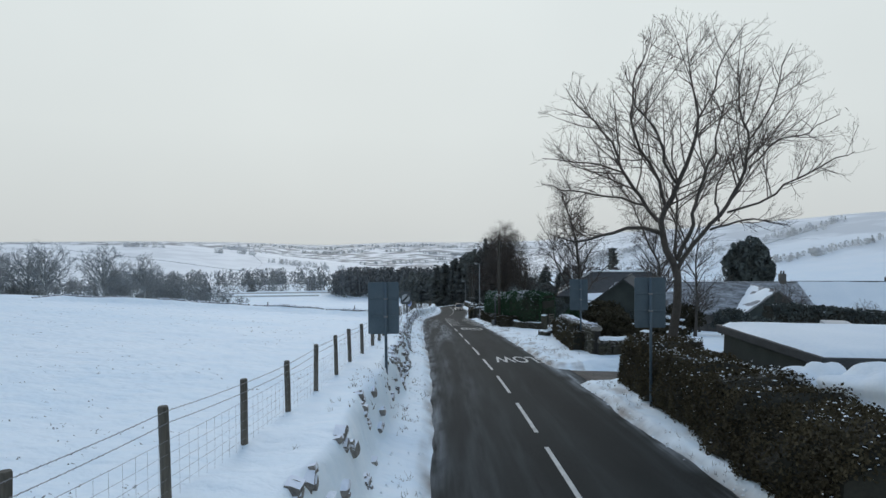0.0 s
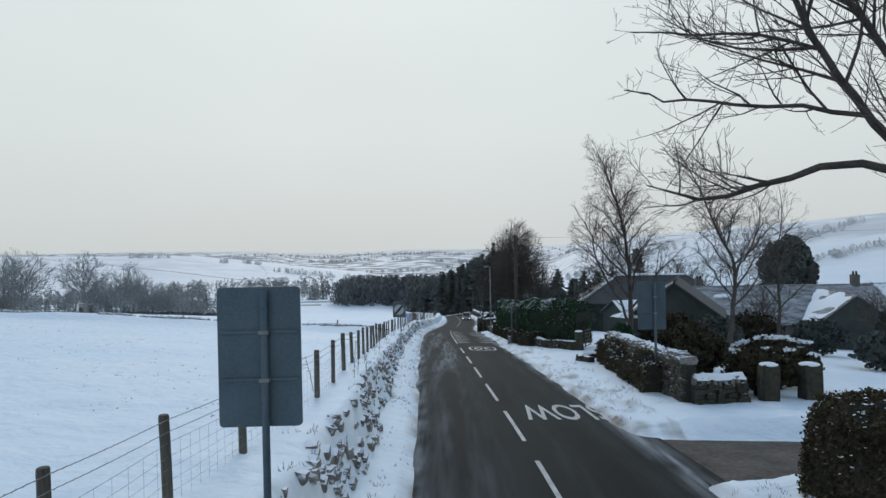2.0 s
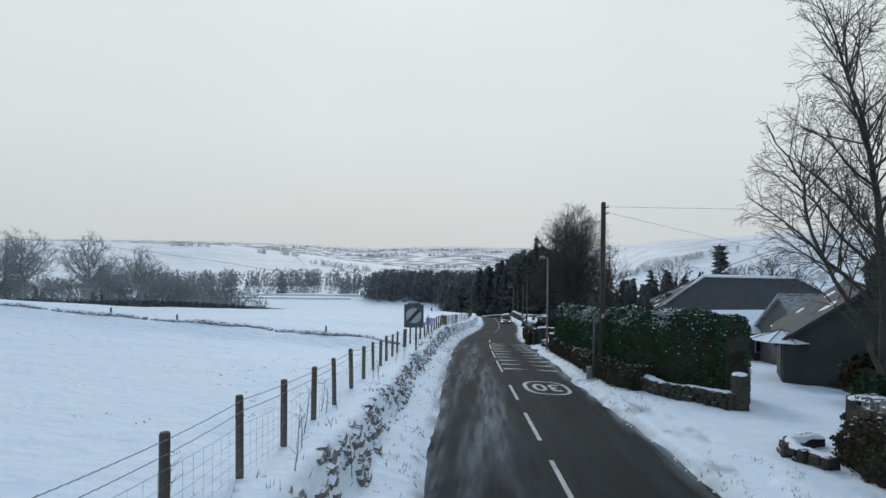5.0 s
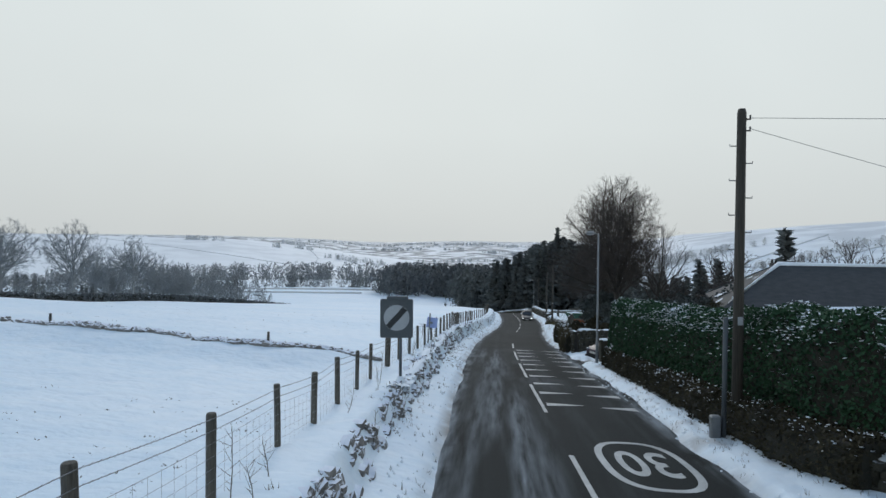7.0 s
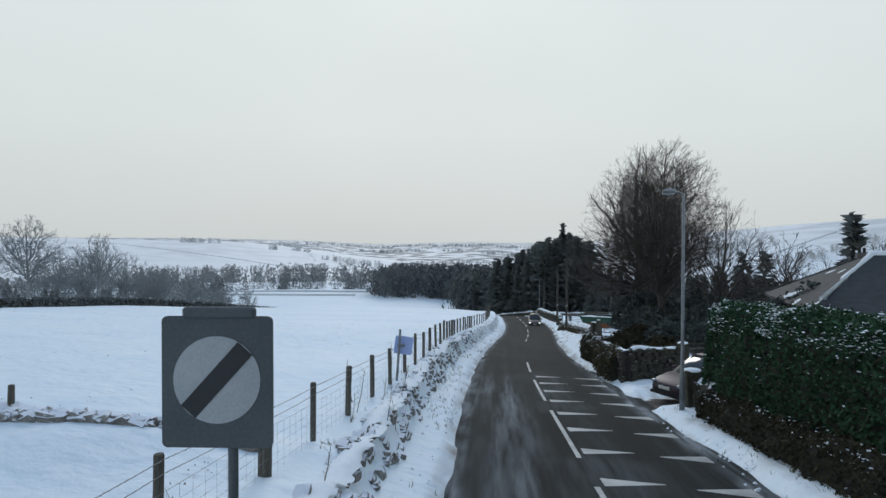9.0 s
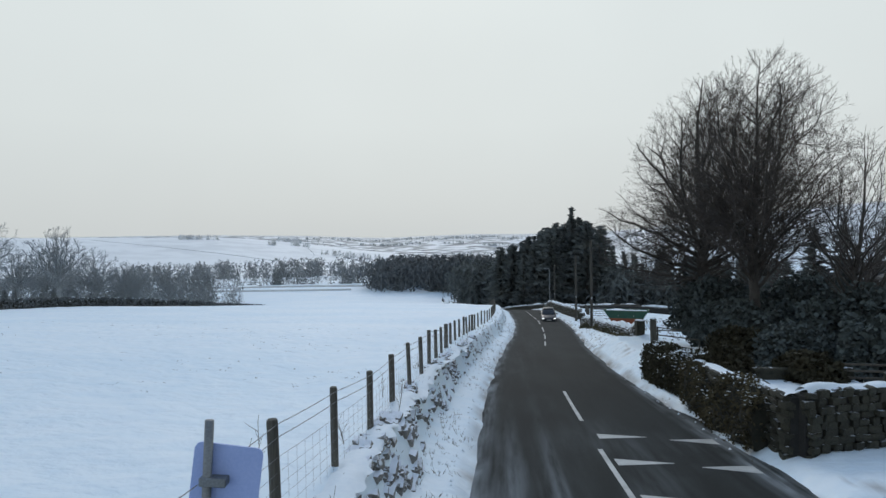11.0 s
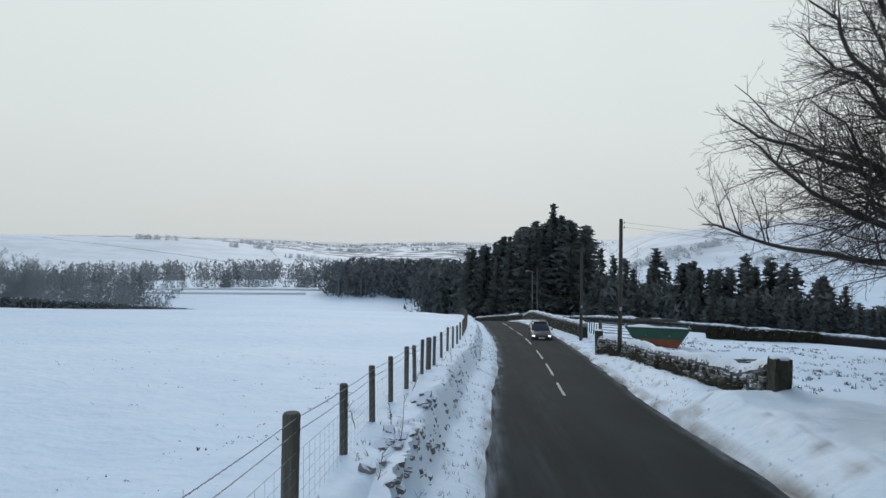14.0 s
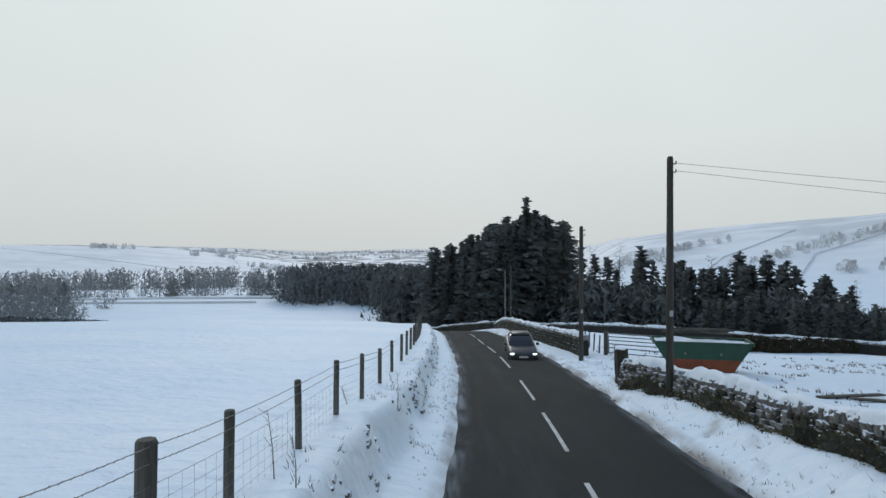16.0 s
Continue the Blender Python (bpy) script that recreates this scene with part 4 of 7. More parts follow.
telegraph_pole("weathered telegraph pole with step irons beside the hedge", 6.45, 62.9, 7.95, True, [(30, 0.6, 0.1, 0.12), (26, 9, -4.6, 0.2)])
telegraph_pole("weathered telegraph pole behind the dry-stone wall", 7.62, 133.9, -0.95 - ground(7.62, 133.9), False, [(60, -8, -3.5, 0.9), (58, -8, -4.3, 0.9)])
telegraph_pole("slim telegraph pole in the verge by the gate", 7.85, 148.3, 7.6, False)
telegraph_pole("distant telegraph pole beside the bend", 9.3, 196.0, 8.3, False)


def street_lamp(label, x, y, height, reach=0.75):
    z0 = ground(x, y) - 0.1
    p = empty("street_lamp", label, "street lamp", "street lamps", at=pose(x, y, z0))
    rod("column", [(0, 0, -0.3), (0, 0, 1.2), (0, 0, 1.25), (0, 0, height)], [0.08, 0.08, 0.055, 0.045], STEEL, p, 12)
    rod("bracket", [(0, 0, height - 0.05), (-0.12, 0, height + 0.03), (-reach * 0.5, 0, height + 0.05)], 0.035, STEEL, p, 8)
    bm = bmesh.new()
    bmesh.ops.create_uvsphere(bm, u_segments=18, v_segments=10, radius=0.5)
    for v in bm.verts:
        t = (v.co.x + 0.5)
        v.co = (-reach * 0.4 - 0.5 * reach + v.co.x * reach * 0.95, v.co.y * 0.3 * (0.7 + 0.4 * t), height + 0.06 + v.co.z * (0.2 if v.co.z > 0 else 0.12))
    head = part("head", bm, STEEL, p, "grey lamp head", True)
    bm = bmesh.new()
    bmesh.ops.create_uvsphere(bm, u_segments=14, v_segments=8, radius=0.5)
    for v in bm.verts:
        v.co = (-reach * 0.95 + v.co.x * 0.4, v.co.y * 0.2, height + 0.01 + min(v.co.z, 0) * 0.14)
    part("lens", bm, LENS, head, "clear bowl", True)
    part("photocell", box_bm(-reach * 0.62, -reach * 0.54, -0.04, 0.04, height + 0.14, height + 0.22, 0.012), STEEL, head)
    return p


street_lamp("grey street lamp with a single head by the drive", 5.65, 80.3, 2.88 - ground(5.65, 80.3), 0.47)
street_lamp("distant grey street lamp by the bend", 7.95, 190.0, 7.2)

mx, my = 6.05, 62.6
mz = ground(mx, my)
marker = empty("marker_post", "grey steel post with a small box at its foot", "post", at=pose(mx, my, mz - 0.1))
rod("post", [(0, 0, 0), (0, 0, 3.0)], 0.06, SIGN_DARK, marker, 12)
part("box", box_bm(-0.32, -0.08, -0.1, 0.12, 0.0, 0.62, 0.03), STEEL, marker, "grey metal box")


# ---- trees ----
def flow(points, step, rs, wob=0.0):
    """A smooth line through points, resampled and made to wander a little between its ends."""
    p = np.array(points, float)
    q = np.vstack([2 * p[0] - p[1], p, 2 * p[-1] - p[-2]])
    out = []
    for i in range(1, len(q) - 2):
        n = max(1, int(np.linalg.norm(q[i + 1] - q[i]) / step))
        for k in range(n):
            t = k / n
            out.append(0.5 * (2 * q[i] + (q[i + 1] - q[i - 1]) * t + (2 * q[i - 1] - 5 * q[i] + 4 * q[i + 1] - q[i + 2]) * t * t + (3 * q[i] - q[i - 1] - 3 * q[i + 1] + q[i + 2]) * t**3))
    out = np.array(out + [p[-1]])
    stray = np.cumsum(rs.normal(0, 1, out.shape), 0)
    stray = stray - stray[0] - np.linspace(0, 1, len(out))[:, None] * (stray[-1] - stray[0])
    return out + wob * step * stray


def exits(p, d, env):
    """How far it is from each point along its heading to the edge of the crown lumps."""
    best = np.zeros(len(p))
    for c, r in env:
        c, r = np.array(c, float), np.array(r, float)
        o, e = (p - c) / r, d / r
        qa, qb, qc = (e * e).sum(1), (o * e).sum(1), (o * o).sum(1) - 1
        disc = qb * qb - qa * qc
        best = np.maximum(best, np.where(disc > 0, (-qb + np.sqrt(np.maximum(disc, 0))) / qa, 0))
    return best


def unit(v):
    return v / (np.linalg.norm(v, axis=-1, keepdims=True) + 1e-9)


def sprout(P, R, env, rs, tip, spacing, start, angle, ratio, least, most, up, bend, m, clear=0.0, crook=0.10):
    """Shoots along a batch of branches: each leaves at an angle, wanders, bends up or down and stops at the crown's edge."""
    L = np.linalg.norm(np.diff(P, axis=1), axis=2).sum(1)
    pid = np.repeat(np.arange(len(P)), np.maximum(1, np.rint(L * (1 - start) / spacing)).astype(int))
    t = start + (1 - start) * rs.random_sample(len(pid)) ** 0.85
    f = t * (P.shape[1] - 1)
    i = np.minimum(f.astype(int), P.shape[1] - 2)
    w = (f - i)[:, None]
    p = P[pid, i] * (1 - w) + P[pid, i + 1] * w
    keep = p[:, 2] > clear
    pid, t, i, w, p = pid[keep], t[keep], i[keep], w[keep], p[keep]
    r = R[pid, i] * (1 - w[:, 0]) + R[pid, i + 1] * w[:, 0]
    d = unit(P[pid, i + 1] - P[pid, i])
    side = rs.normal(0, 1, p.shape)
    side = unit(side - (side * d).sum(1)[:, None] * d)
    a = np.radians(angle + rs.normal(0, 9, len(p)))[:, None]
    e = unit(d * np.cos(a) + side * np.sin(a) + np.array((0, 0, up)))
    ln = np.clip(L[pid] * ratio * (1 - 0.6 * t) * rs.uniform(0.6, 1.25, len(p)), least, most)
    k = exits(p, e, env)
    ln = np.maximum(np.where(k > 0.05, np.minimum(ln, k * rs.uniform(0.75, 1.1, len(p))), ln * 0.35), least * 0.4)
    Q = np.zeros((len(p), m, 3))
    Q[:, 0] = p
    for j in range(1, m):
        e = unit(e + np.array((0, 0, bend)) + rs.normal(0, crook, e.shape))
        Q[:, j] = Q[:, j - 1] + e * (ln / (m - 1))[:, None]
    s = np.linspace(0, 1, m)[None]
    return Q, np.minimum(r * 0.62, tip + 0.0085 * ln)[:, None] * (1 - s) + tip * 0.7 * s


def batch_tubes(P, R, sides):
    """Verts and quads of many tapered tubes of the same number of points."""
    n, m = R.shape
    d = unit(np.gradient(P, axis=1))
    ref = np.where(np.abs(d[..., :1]) < 0.8, np.array((1.0, 0, 0)), np.array((0, 1.0, 0)))
    u = unit(np.cross(d, ref))
    w = np.cross(d, u)
    a = 2 * math.pi * np.arange(sides) / sides
    v = P[:, :, None] + (u[:, :, None] * np.cos(a)[None, None, :, None] + w[:, :, None] * np.sin(a)[None, None, :, None]) * R[:, :, None, None]
    k = np.arange(n * m * sides).reshape(n, m, sides)
    nxt = np.roll(k, -1, axis=2)
    return v.reshape(-1, 3), np.stack([k[:, :-1], nxt[:, :-1], nxt[:, 1:], k[:, 1:]], -1).reshape(-1, 4)


def bare_tree(label, x, y, stems, env, r0, tip, levels, seed, group="", mats=(BARK, TWIG), clear=2.0, share=0.66, wob=0.16):
    """A leafless tree. stems: lines from its foot, the trunk first; env: crown lumps (centre, radii); levels: one row of shoots each."""
    rs = np.random.RandomState(seed)
    t = empty("tree", label, "tree", group, at=pose(x, y, ground(x, y) - 0.1))
    tv, tf, lines, widths, flat_p, flat_r = [], [], [], [], None, None
    for n, line in enumerate(stems):
        q = flow(line, 0.4, rs, 0.05 if n == 0 else wob)
        long = np.linalg.norm(np.diff(q, axis=0), axis=1).sum()
        s = np.linspace(0, 1, len(q))
        if n == 0:
            r = r0 * (0.04 + 0.96 * (1 - s) ** 1.1) * (1 + 0.35 * np.exp(-q[:, 2] / 0.5))
        else:
            near = np.linalg.norm(flat_p - q[0], axis=1).argmin()
            first = min(flat_r[near] * share, 0.017 + 0.0155 * long)
            r = first * (1 - s) ** 0.8 + max(tip * 1.6, first * 0.1) * s
        tube(tv, tf, q.tolist(), r.tolist(), 8, False)
        flat_p = q if flat_p is None else np.vstack([flat_p, q])
        flat_r = r if flat_r is None else np.concatenate([flat_r, r])
        u = np.linspace(0, 1, 14)
        lines.append(np.stack([np.interp(u, s, q[:, k]) for k in range(3)], 1))
        widths.append(np.interp(u, s, r))
    piece("trunk", tv, tf, mats[0], t, smooth=True)
    P, R = np.array(lines), np.array(widths)
    v_all, f_all, base = [], [], 0
    for n, row in enumerate(levels):
        P, R = sprout(P, R, env, rs, tip, *row, clear=clear)
        v, f = batch_tubes(P, R, 5 if n == 0 else 3)
        v_all.append(v)
        f_all.append(f + base)
        base += len(v)
    me = bpy.data.meshes.new("crown")
    me.from_pydata(np.concatenate(v_all).tolist(), [], np.concatenate(f_all).tolist())
    me.materials.append(mats[1])
    crown = new("crown", me)
    crown.parent = t
    crown["label"] = "bare leafless branches and twigs"
    return t


def dome(low, high, centre_at, radii, n, seed, reach=0.88, least=-0.45):
    """Limbs that spread from a trunk to the edge of a crown: the low ones arch out, the high ones climb."""
    rng = random.Random(seed)
    out = []
    for k in range(n):
        z = least + (0.95 - least) * (k + 0.5) / n
        a = k * 2.39996 + rng.uniform(-0.3, 0.3)
        c = math.sqrt(1 - z * z)
        p = Vector((0, 0, low + (high - low) * ((z - least) / (0.95 - least)) ** 1.2))
        q = Vector(centre_at) + Vector((c * math.cos(a) * radii[0], c * math.sin(a) * radii[1], z * radii[2])) * reach * rng.uniform(0.8, 1.06)
        d = (q - p).length
        arch = 0.10 if z < 0.05 else -0.07
        m = [p.lerp(q, u) + Vector((rng.gauss(0, 0.03 * d), rng.gauss(0, 0.03 * d), arch * d * 4 * u * (1 - u) + rng.gauss(0, 0.02 * d))) for u in (0.3, 0.62, 0.84)]
        out.append([tuple(p), *(tuple(e) for e in m), tuple(q)])
    return out


def rising(leader, n, low, reach, seed):
    """Limbs that leave a leader at a steep angle, longer below than above."""
    rng = random.Random(seed)
    top = leader[-1][2]
    out = []
    for k in range(n):
        u = (k + 0.3 * rng.random()) / n
        z = low + (top - 0.8 - low) * u
        x = float(np.interp(z, [p[2] for p in leader], [p[0] for p in leader]))
        a = k * 2.4 + rng.uniform(-0.4, 0.4)
        r = reach * (1 - u) ** 0.8 * rng.uniform(0.65, 1.0) + 0.25
        c, s = math.cos(a), math.sin(a)
        out.append([(x, 0, z), (x + c * r * 0.35, s * r * 0.35, z + r * 0.38), (x + c * r * 0.72, s * r * 0.72, z + r * 0.78), (x + c * r, s * r, z + r * 1.0)])
    return out


# shoots: spacing, start, angle, share of parent's length, least, most, lift, bend, points
ASH_ROWS = [(0.34, 0.12, 50, 0.66, 0.9, 3.2, 0.06, 0.06, 6), (0.24, 0.12, 46, 0.58, 0.45, 1.6, 0.05, 0.08, 4), (0.17, 0.10, 42, 0.55, 0.22, 0.62, 0.1, 0.10, 3)]
BEECH_ROWS = [(0.33, 0.12, 50, 0.55, 1.2, 4.0, 0.02, 0.03, 6), (0.29, 0.12, 46, 0.5, 0.6, 2.0, 0.04, 0.05, 4), (0.20, 0.08, 42, 0.55, 0.35, 0.9, 0.05, 0.08, 2)]
BIRCH_ROWS = [(0.28, 0.12, 44, 0.58, 0.8, 2.4, 0.2, 0.04, 5), (0.20, 0.12, 42, 0.55, 0.45, 1.2, 0.05, -0.10, 4), (0.13, 0.10, 36, 0.6, 0.25, 0.7, -0.1, -0.22, 2)]
GARDEN_ROWS = [(0.45, 0.15, 46, 0.6, 0.8, 2.4, 0.12, 0.08, 4), (0.32, 0.1, 44, 0.55, 0.5, 1.2, 0.1, 0.08, 3), (0.26, 0.1, 40, 0.55, 0.3, 0.7, 0.1, 0.05, 2)]
FIELD_ROWS = [(0.62, 0.12, 48, 0.6, 1.4, 3.6, 0.08, 0.06, 3), (0.52, 0.1, 46, 0.6, 0.9, 2.0, 0.06, 0.06, 2), (0.52, 0.1, 42, 0.6, 0.6, 1.3, 0.05, 0.05, 2)]

bare_tree("tall spreading bare ash tree behind the hedge", 9.4, 26.3, [
    [(0, 0, 0), (0.02, 0, 2.0), (0.1, 0, 4.1), (-0.25, 0.1, 5.0), (-0.45, 0.1, 6.0), (-0.05, 0.1, 6.9), (0.85, 0.2, 9.3), (0.85, 0.3, 10.8), (0.6, 0.3, 12.9)],
    [(0.1, 0, 4.0), (0.6, -0.1, 4.8), (1.3, -0.2, 5.7), (2.15, -0.2, 6.6), (2.75, 0, 7.9), (2.95, 0.2, 9.0), (2.6, 0.3, 10.8), (2.8, 0.3, 12.3)],
    [(-0.45, 0.1, 6.0), (-1.0, 0.3, 6.9), (-1.6, 0.6, 7.9), (-2.3, 0.8, 9.3), (-3.6, 0.9, 11.0)],
    [(-1.5, 0.55, 7.8), (-2.9, 1.1, 8.3), (-4.4, 1.6, 8.5)],
    [(-0.2, 0.1, 6.6), (-0.6, 0.6, 7.9), (-1.2, 0.9, 9.2), (-1.1, 1.0, 11.2), (-0.5, 1.0, 12.7)],
    [(0.85, 0.2, 9.3), (1.4, -0.3, 10.6), (1.85, -0.6, 11.9), (2.3, -0.8, 12.8)],
    [(2.75, 0, 7.9), (3.75, 0.3, 8.75), (5.2, 0.5, 9.2), (6.4, 0.6, 9.9)],
    [(1.9, -0.2, 6.3), (3.2, -0.7, 7.0), (4.3, -1.0, 7.7), (5.8, -1.2, 8.3)],
    [(1.3, -0.2, 5.7), (3.2, 0.4, 6.15), (4.6, 0.7, 5.85)],
    [(2.95, 0.2, 9.0), (3.5, -0.4, 10.2), (3.75, -0.7, 11.2), (3.9, -0.8, 12.1)],
    [(-0.4, 0.1, 5.6), (-1.5, 0.5, 5.65), (-2.8, 1.0, 5.35), (-4.2, 1.4, 5.6)],
    [(-0.9, 0.3, 6.6), (-2.0, 1.3, 7.0), (-3.2, 2.0, 7.3), (-4.3, 2.4, 7.6)],
    [(0.1, 0, 4.4), (0.5, 1.0, 6.0), (0.9, 1.9, 8.0), (1.0, 2.6, 10.2)],
    [(0.2, 0, 4.6), (0.3, -1.2, 6.2), (0.7, -2.2, 8.2), (0.8, -2.7, 10.0)],
    [(0.2, 0.1, 7.4), (-0.9, -1.2, 8.6), (-1.9, -1.9, 9.8), (-2.3, -2.2, 11.0)],
    [(1.6, -0.2, 6.0), (2.2, 1.2, 7.4), (3.2, 2.1, 8.8), (4.2, 2.6, 10.2)]],
    [((-2.6, 0.6, 8.6), (2.4, 2.6, 3.0)), ((0.3, 0, 10.0), (2.8, 3.0, 3.5)), ((3.0, 0, 9.6), (2.6, 2.8, 3.1)), ((4.7, 0, 8.4), (2.0, 2.2, 2.2)), ((-2.8, 1.2, 6.4), (2.3, 1.8, 2.0)), ((3.8, 0, 6.3), (1.7, 1.7, 0.9))],
    0.21, 0.0062, ASH_ROWS, 101, clear=4.6, share=0.66)

LEAD = [(0, 0, 0), (0.1, 0, 2.7), (-0.25, 0, 6.8), (-1.0, 0, 9.6), (-1.9, 0, 12.0)]
bare_tree("slender bare birch leaning with the wind behind the garden wall", 11.3, 50.6,
          [LEAD, [(0.05, 0, 1.2), (-0.8, 0.1, 3.2), (-1.9, 0.2, 5.8), (-2.8, 0.3, 8.2)]] + rising(LEAD, 20, 2.6, 3.3, 5),
          [((-0.2, 0, 6.0), (3.3, 3.0, 3.0)), ((-0.6, 0, 8.6), (2.4, 2.3, 2.7)), ((-1.4, 0, 10.9), (1.2, 1.3, 1.7)), ((-1.6, 0, 5.0), (2.5, 2.2, 2.6))],
          0.17, 0.0065, BIRCH_ROWS, 102, "birches", clear=2.4, share=0.5)
LEAD = [(0, 0, 0), (0.4, 0, 3.0), (0.6, 0, 5.4), (-0.3, 0, 7.3), (-1.7, 0, 10.5), (-3.1, 0, 12.7)]
bare_tree("slender bare birch beside its neighbour in the garden", 17.6, 53.0,
          [LEAD, [(0.6, 0, 5.2), (1.5, 0.2, 6.2), (2.1, 0.3, 7.8), (2.6, 0.3, 9.8)]] + rising(LEAD, 18, 3.0, 3.2, 6),
          [((0.2, 0, 6.4), (3.2, 3.0, 2.6)), ((-1.0, 0, 9.2), (2.2, 2.2, 2.4)), ((-2.5, 0, 11.4), (1.2, 1.2, 1.6)), ((2.0, 0, 8.0), (1.6, 1.6, 2.2))],
          0.17, 0.0065, BIRCH_ROWS, 103, "birches", clear=2.6, share=0.5)
LEAD = [(0, 0, 0), (0.1, 0, 3.0), (0.0, 0, 6.2), (0.4, 0, 9.0), (0.2, 0, 11.2)]
bare_tree("thin bare garden tree with upright twigs", 22.0, 56.0, [LEAD] + rising(LEAD, 14, 3.0, 2.4, 7),
          [((0.1, 0, 7.0), (2.6, 2.4, 4.4))], 0.14, 0.0075, GARDEN_ROWS, 104, clear=2.6, share=0.55)

bare_tree("great round-headed bare beech by the roadside", 11.15, 112.5, [
    [(0, 0, -1.0), (0, 0, 2.6), (-0.05, 0, 4.8), (0.05, 0, 6.8), (-0.15, 0.2, 9.6), (-0.2, 0.3, 12.6), (0.1, 0.3, 15.8)],
    [(0, 0, 6.0), (0.8, -0.3, 8.2), (1.6, -0.5, 11.0), (2.0, -0.6, 14.4)],
    [(0, 0, 5.6), (-0.9, -0.4, 7.8), (-1.4, -0.8, 10.2), (-1.4, -0.9, 13.4)],
    [(0, 0.1, 6.4), (0.3, 1.3, 9.2), (0.8, 1.9, 12.8), (0.7, 2.0, 15.8)],
    [(0, 0, 4.5), (-1.9, -0.5, 4.9), (-3.7, -0.7, 5.7), (-5.0, -0.8, 6.6), (-5.9, -0.9, 7.4)],
    [(0, 0, 5.2), (-1.7, 0.6, 6.4), (-3.6, 0.9, 7.3), (-5.6, 1.1, 8.4)],
    [(0, 0, 4.2), (-1.8, 0.9, 4.3), (-3.9, 1.5, 4.6), (-5.8, 1.9, 5.3)],
    [(0, 0, 4.0), (-1.4, -1.9, 4.1), (-2.8, -3.4, 4.0), (-4.0, -4.4, 4.3)],
    [(0, 0, 4.5), (-1.6, -1.4, 4.9), (-3.0, -2.6, 5.2), (-4.2, -3.3, 5.6)],
    [(0, 0, 4.8), (1.7, -0.7, 5.7), (3.4, -1.2, 6.6), (5.2, -1.5, 7.4)]] + dome(4.0, 9.0, (0.1, 0, 7.9), (6.2, 6.2, 7.4), 44, 61, least=-0.5),
    [((0.2, 0, 8.6), (4.9, 5.2, 7.0)), ((-0.2, 0, 6.4), (6.5, 6.3, 3.4)), ((0.4, 0, 12.0), (3.3, 3.6, 4.2))],
    0.50, 0.0062, BEECH_ROWS, 105, clear=3.4, share=0.5)
bare_tree("lower bare tree among dark yews beside the beeches", 13.7, 101.4, [
    [(0, 0, 0), (0.1, 0, 2.0), (0.0, 0, 4.0), (0.3, 0, 6.6), (0.4, 0, 9.8)]] + dome(2.4, 6.0, (0.3, 0, 6.3), (3.2, 3.2, 4.2), 18, 62),
    [((0.3, 0, 6.3), (3.2, 3.2, 4.2))],
    0.20, 0.0066, GARDEN_ROWS, 106, clear=2.0, share=0.5)
bare_tree("tall bare beech in front of its greater neighbour", 10.9, 104.4, [
    [(0, 0, 0), (0.1, 0, 2.4), (0.0, 0, 4.8), (0.2, 0, 8.0), (0.3, 0, 13.8)],
    [(0, 0, 3.8), (0.8, 0.2, 6.6), (1.2, 0.3, 9.4), (1.3, 0.3, 12.0)],
    [(0, 0, 4.2), (-0.7, -0.3, 7.0), (-1.0, -0.4, 10.0), (-0.9, -0.3, 12.6)]] + dome(3.2, 8.6, (0.3, 0, 8.0), (4.4, 4.4, 6.1), 40, 63),
    [((0.3, 0, 8.1), (4.4, 4.4, 6.1))],
    0.30, 0.0068, ASH_ROWS, 107, clear=2.8, share=0.5)


def copies_of(protos, spots, rng):
    """Stands copies of a few grown trees at plan places (x, y, scale)."""
    for k, (x, y, s) in enumerate(spots):
        src = protos[k % len(protos)]
        copy_thing(src, pose(x, y, ground(x, y) - 0.15, 0, 0, rng.uniform(0, 360)) @ Matrix.Diagonal((s, s, s * rng.uniform(0.9, 1.08), 1)))


rng = random.Random(19)
protos = [bare_tree("bare garden tree behind the bungalows", x, y, [[(0, 0, 0), (0.1, 0, h * 0.25), (-0.1, 0, h * 0.55), (0.1, 0, h * 0.9)]] + dome(h * 0.2, h * 0.5, (0, 0, h * 0.58), (h * 0.42, h * 0.40, h * 0.42), 13, 70 + k),
                    [((0, 0, h * 0.58), (h * 0.42, h * 0.40, h * 0.42))], 0.18, 0.015, GARDEN_ROWS, 120 + k, "bare garden trees", clear=h * 0.16, share=0.6) for k, (x, y, h) in enumerate([(27, 121, 8.5), (33, 112, 8.0)])]
copies_of(protos, [(40, 128, 1.1), (31, 95, 0.8), (45, 104, 1.05), (57, 98, 0.95), (49, 118, 1.0), (22, 126, 0.9), (39.4, 122, 1.7), (28.1, 126, 1.5), (53, 130, 1.1), (62, 118, 1.0), (72, 110, 1.1), (80, 122, 1.1), (28, 70, 0.7), (44, 68, 0.6), (23, 74, 0.7), (35, 66, 0.7), (32.5, 116, 1.25), (37.0, 114.5, 1.3), (41.5, 117, 1.3)], rng)
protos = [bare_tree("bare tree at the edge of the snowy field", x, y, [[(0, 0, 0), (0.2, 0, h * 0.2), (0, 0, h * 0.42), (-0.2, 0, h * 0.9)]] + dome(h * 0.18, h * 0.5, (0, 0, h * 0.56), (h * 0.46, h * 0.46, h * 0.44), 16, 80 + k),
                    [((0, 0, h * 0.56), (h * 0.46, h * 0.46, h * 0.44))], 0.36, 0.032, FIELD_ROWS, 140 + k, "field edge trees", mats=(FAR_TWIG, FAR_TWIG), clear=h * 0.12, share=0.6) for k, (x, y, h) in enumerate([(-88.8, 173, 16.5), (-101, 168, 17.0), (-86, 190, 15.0)])]
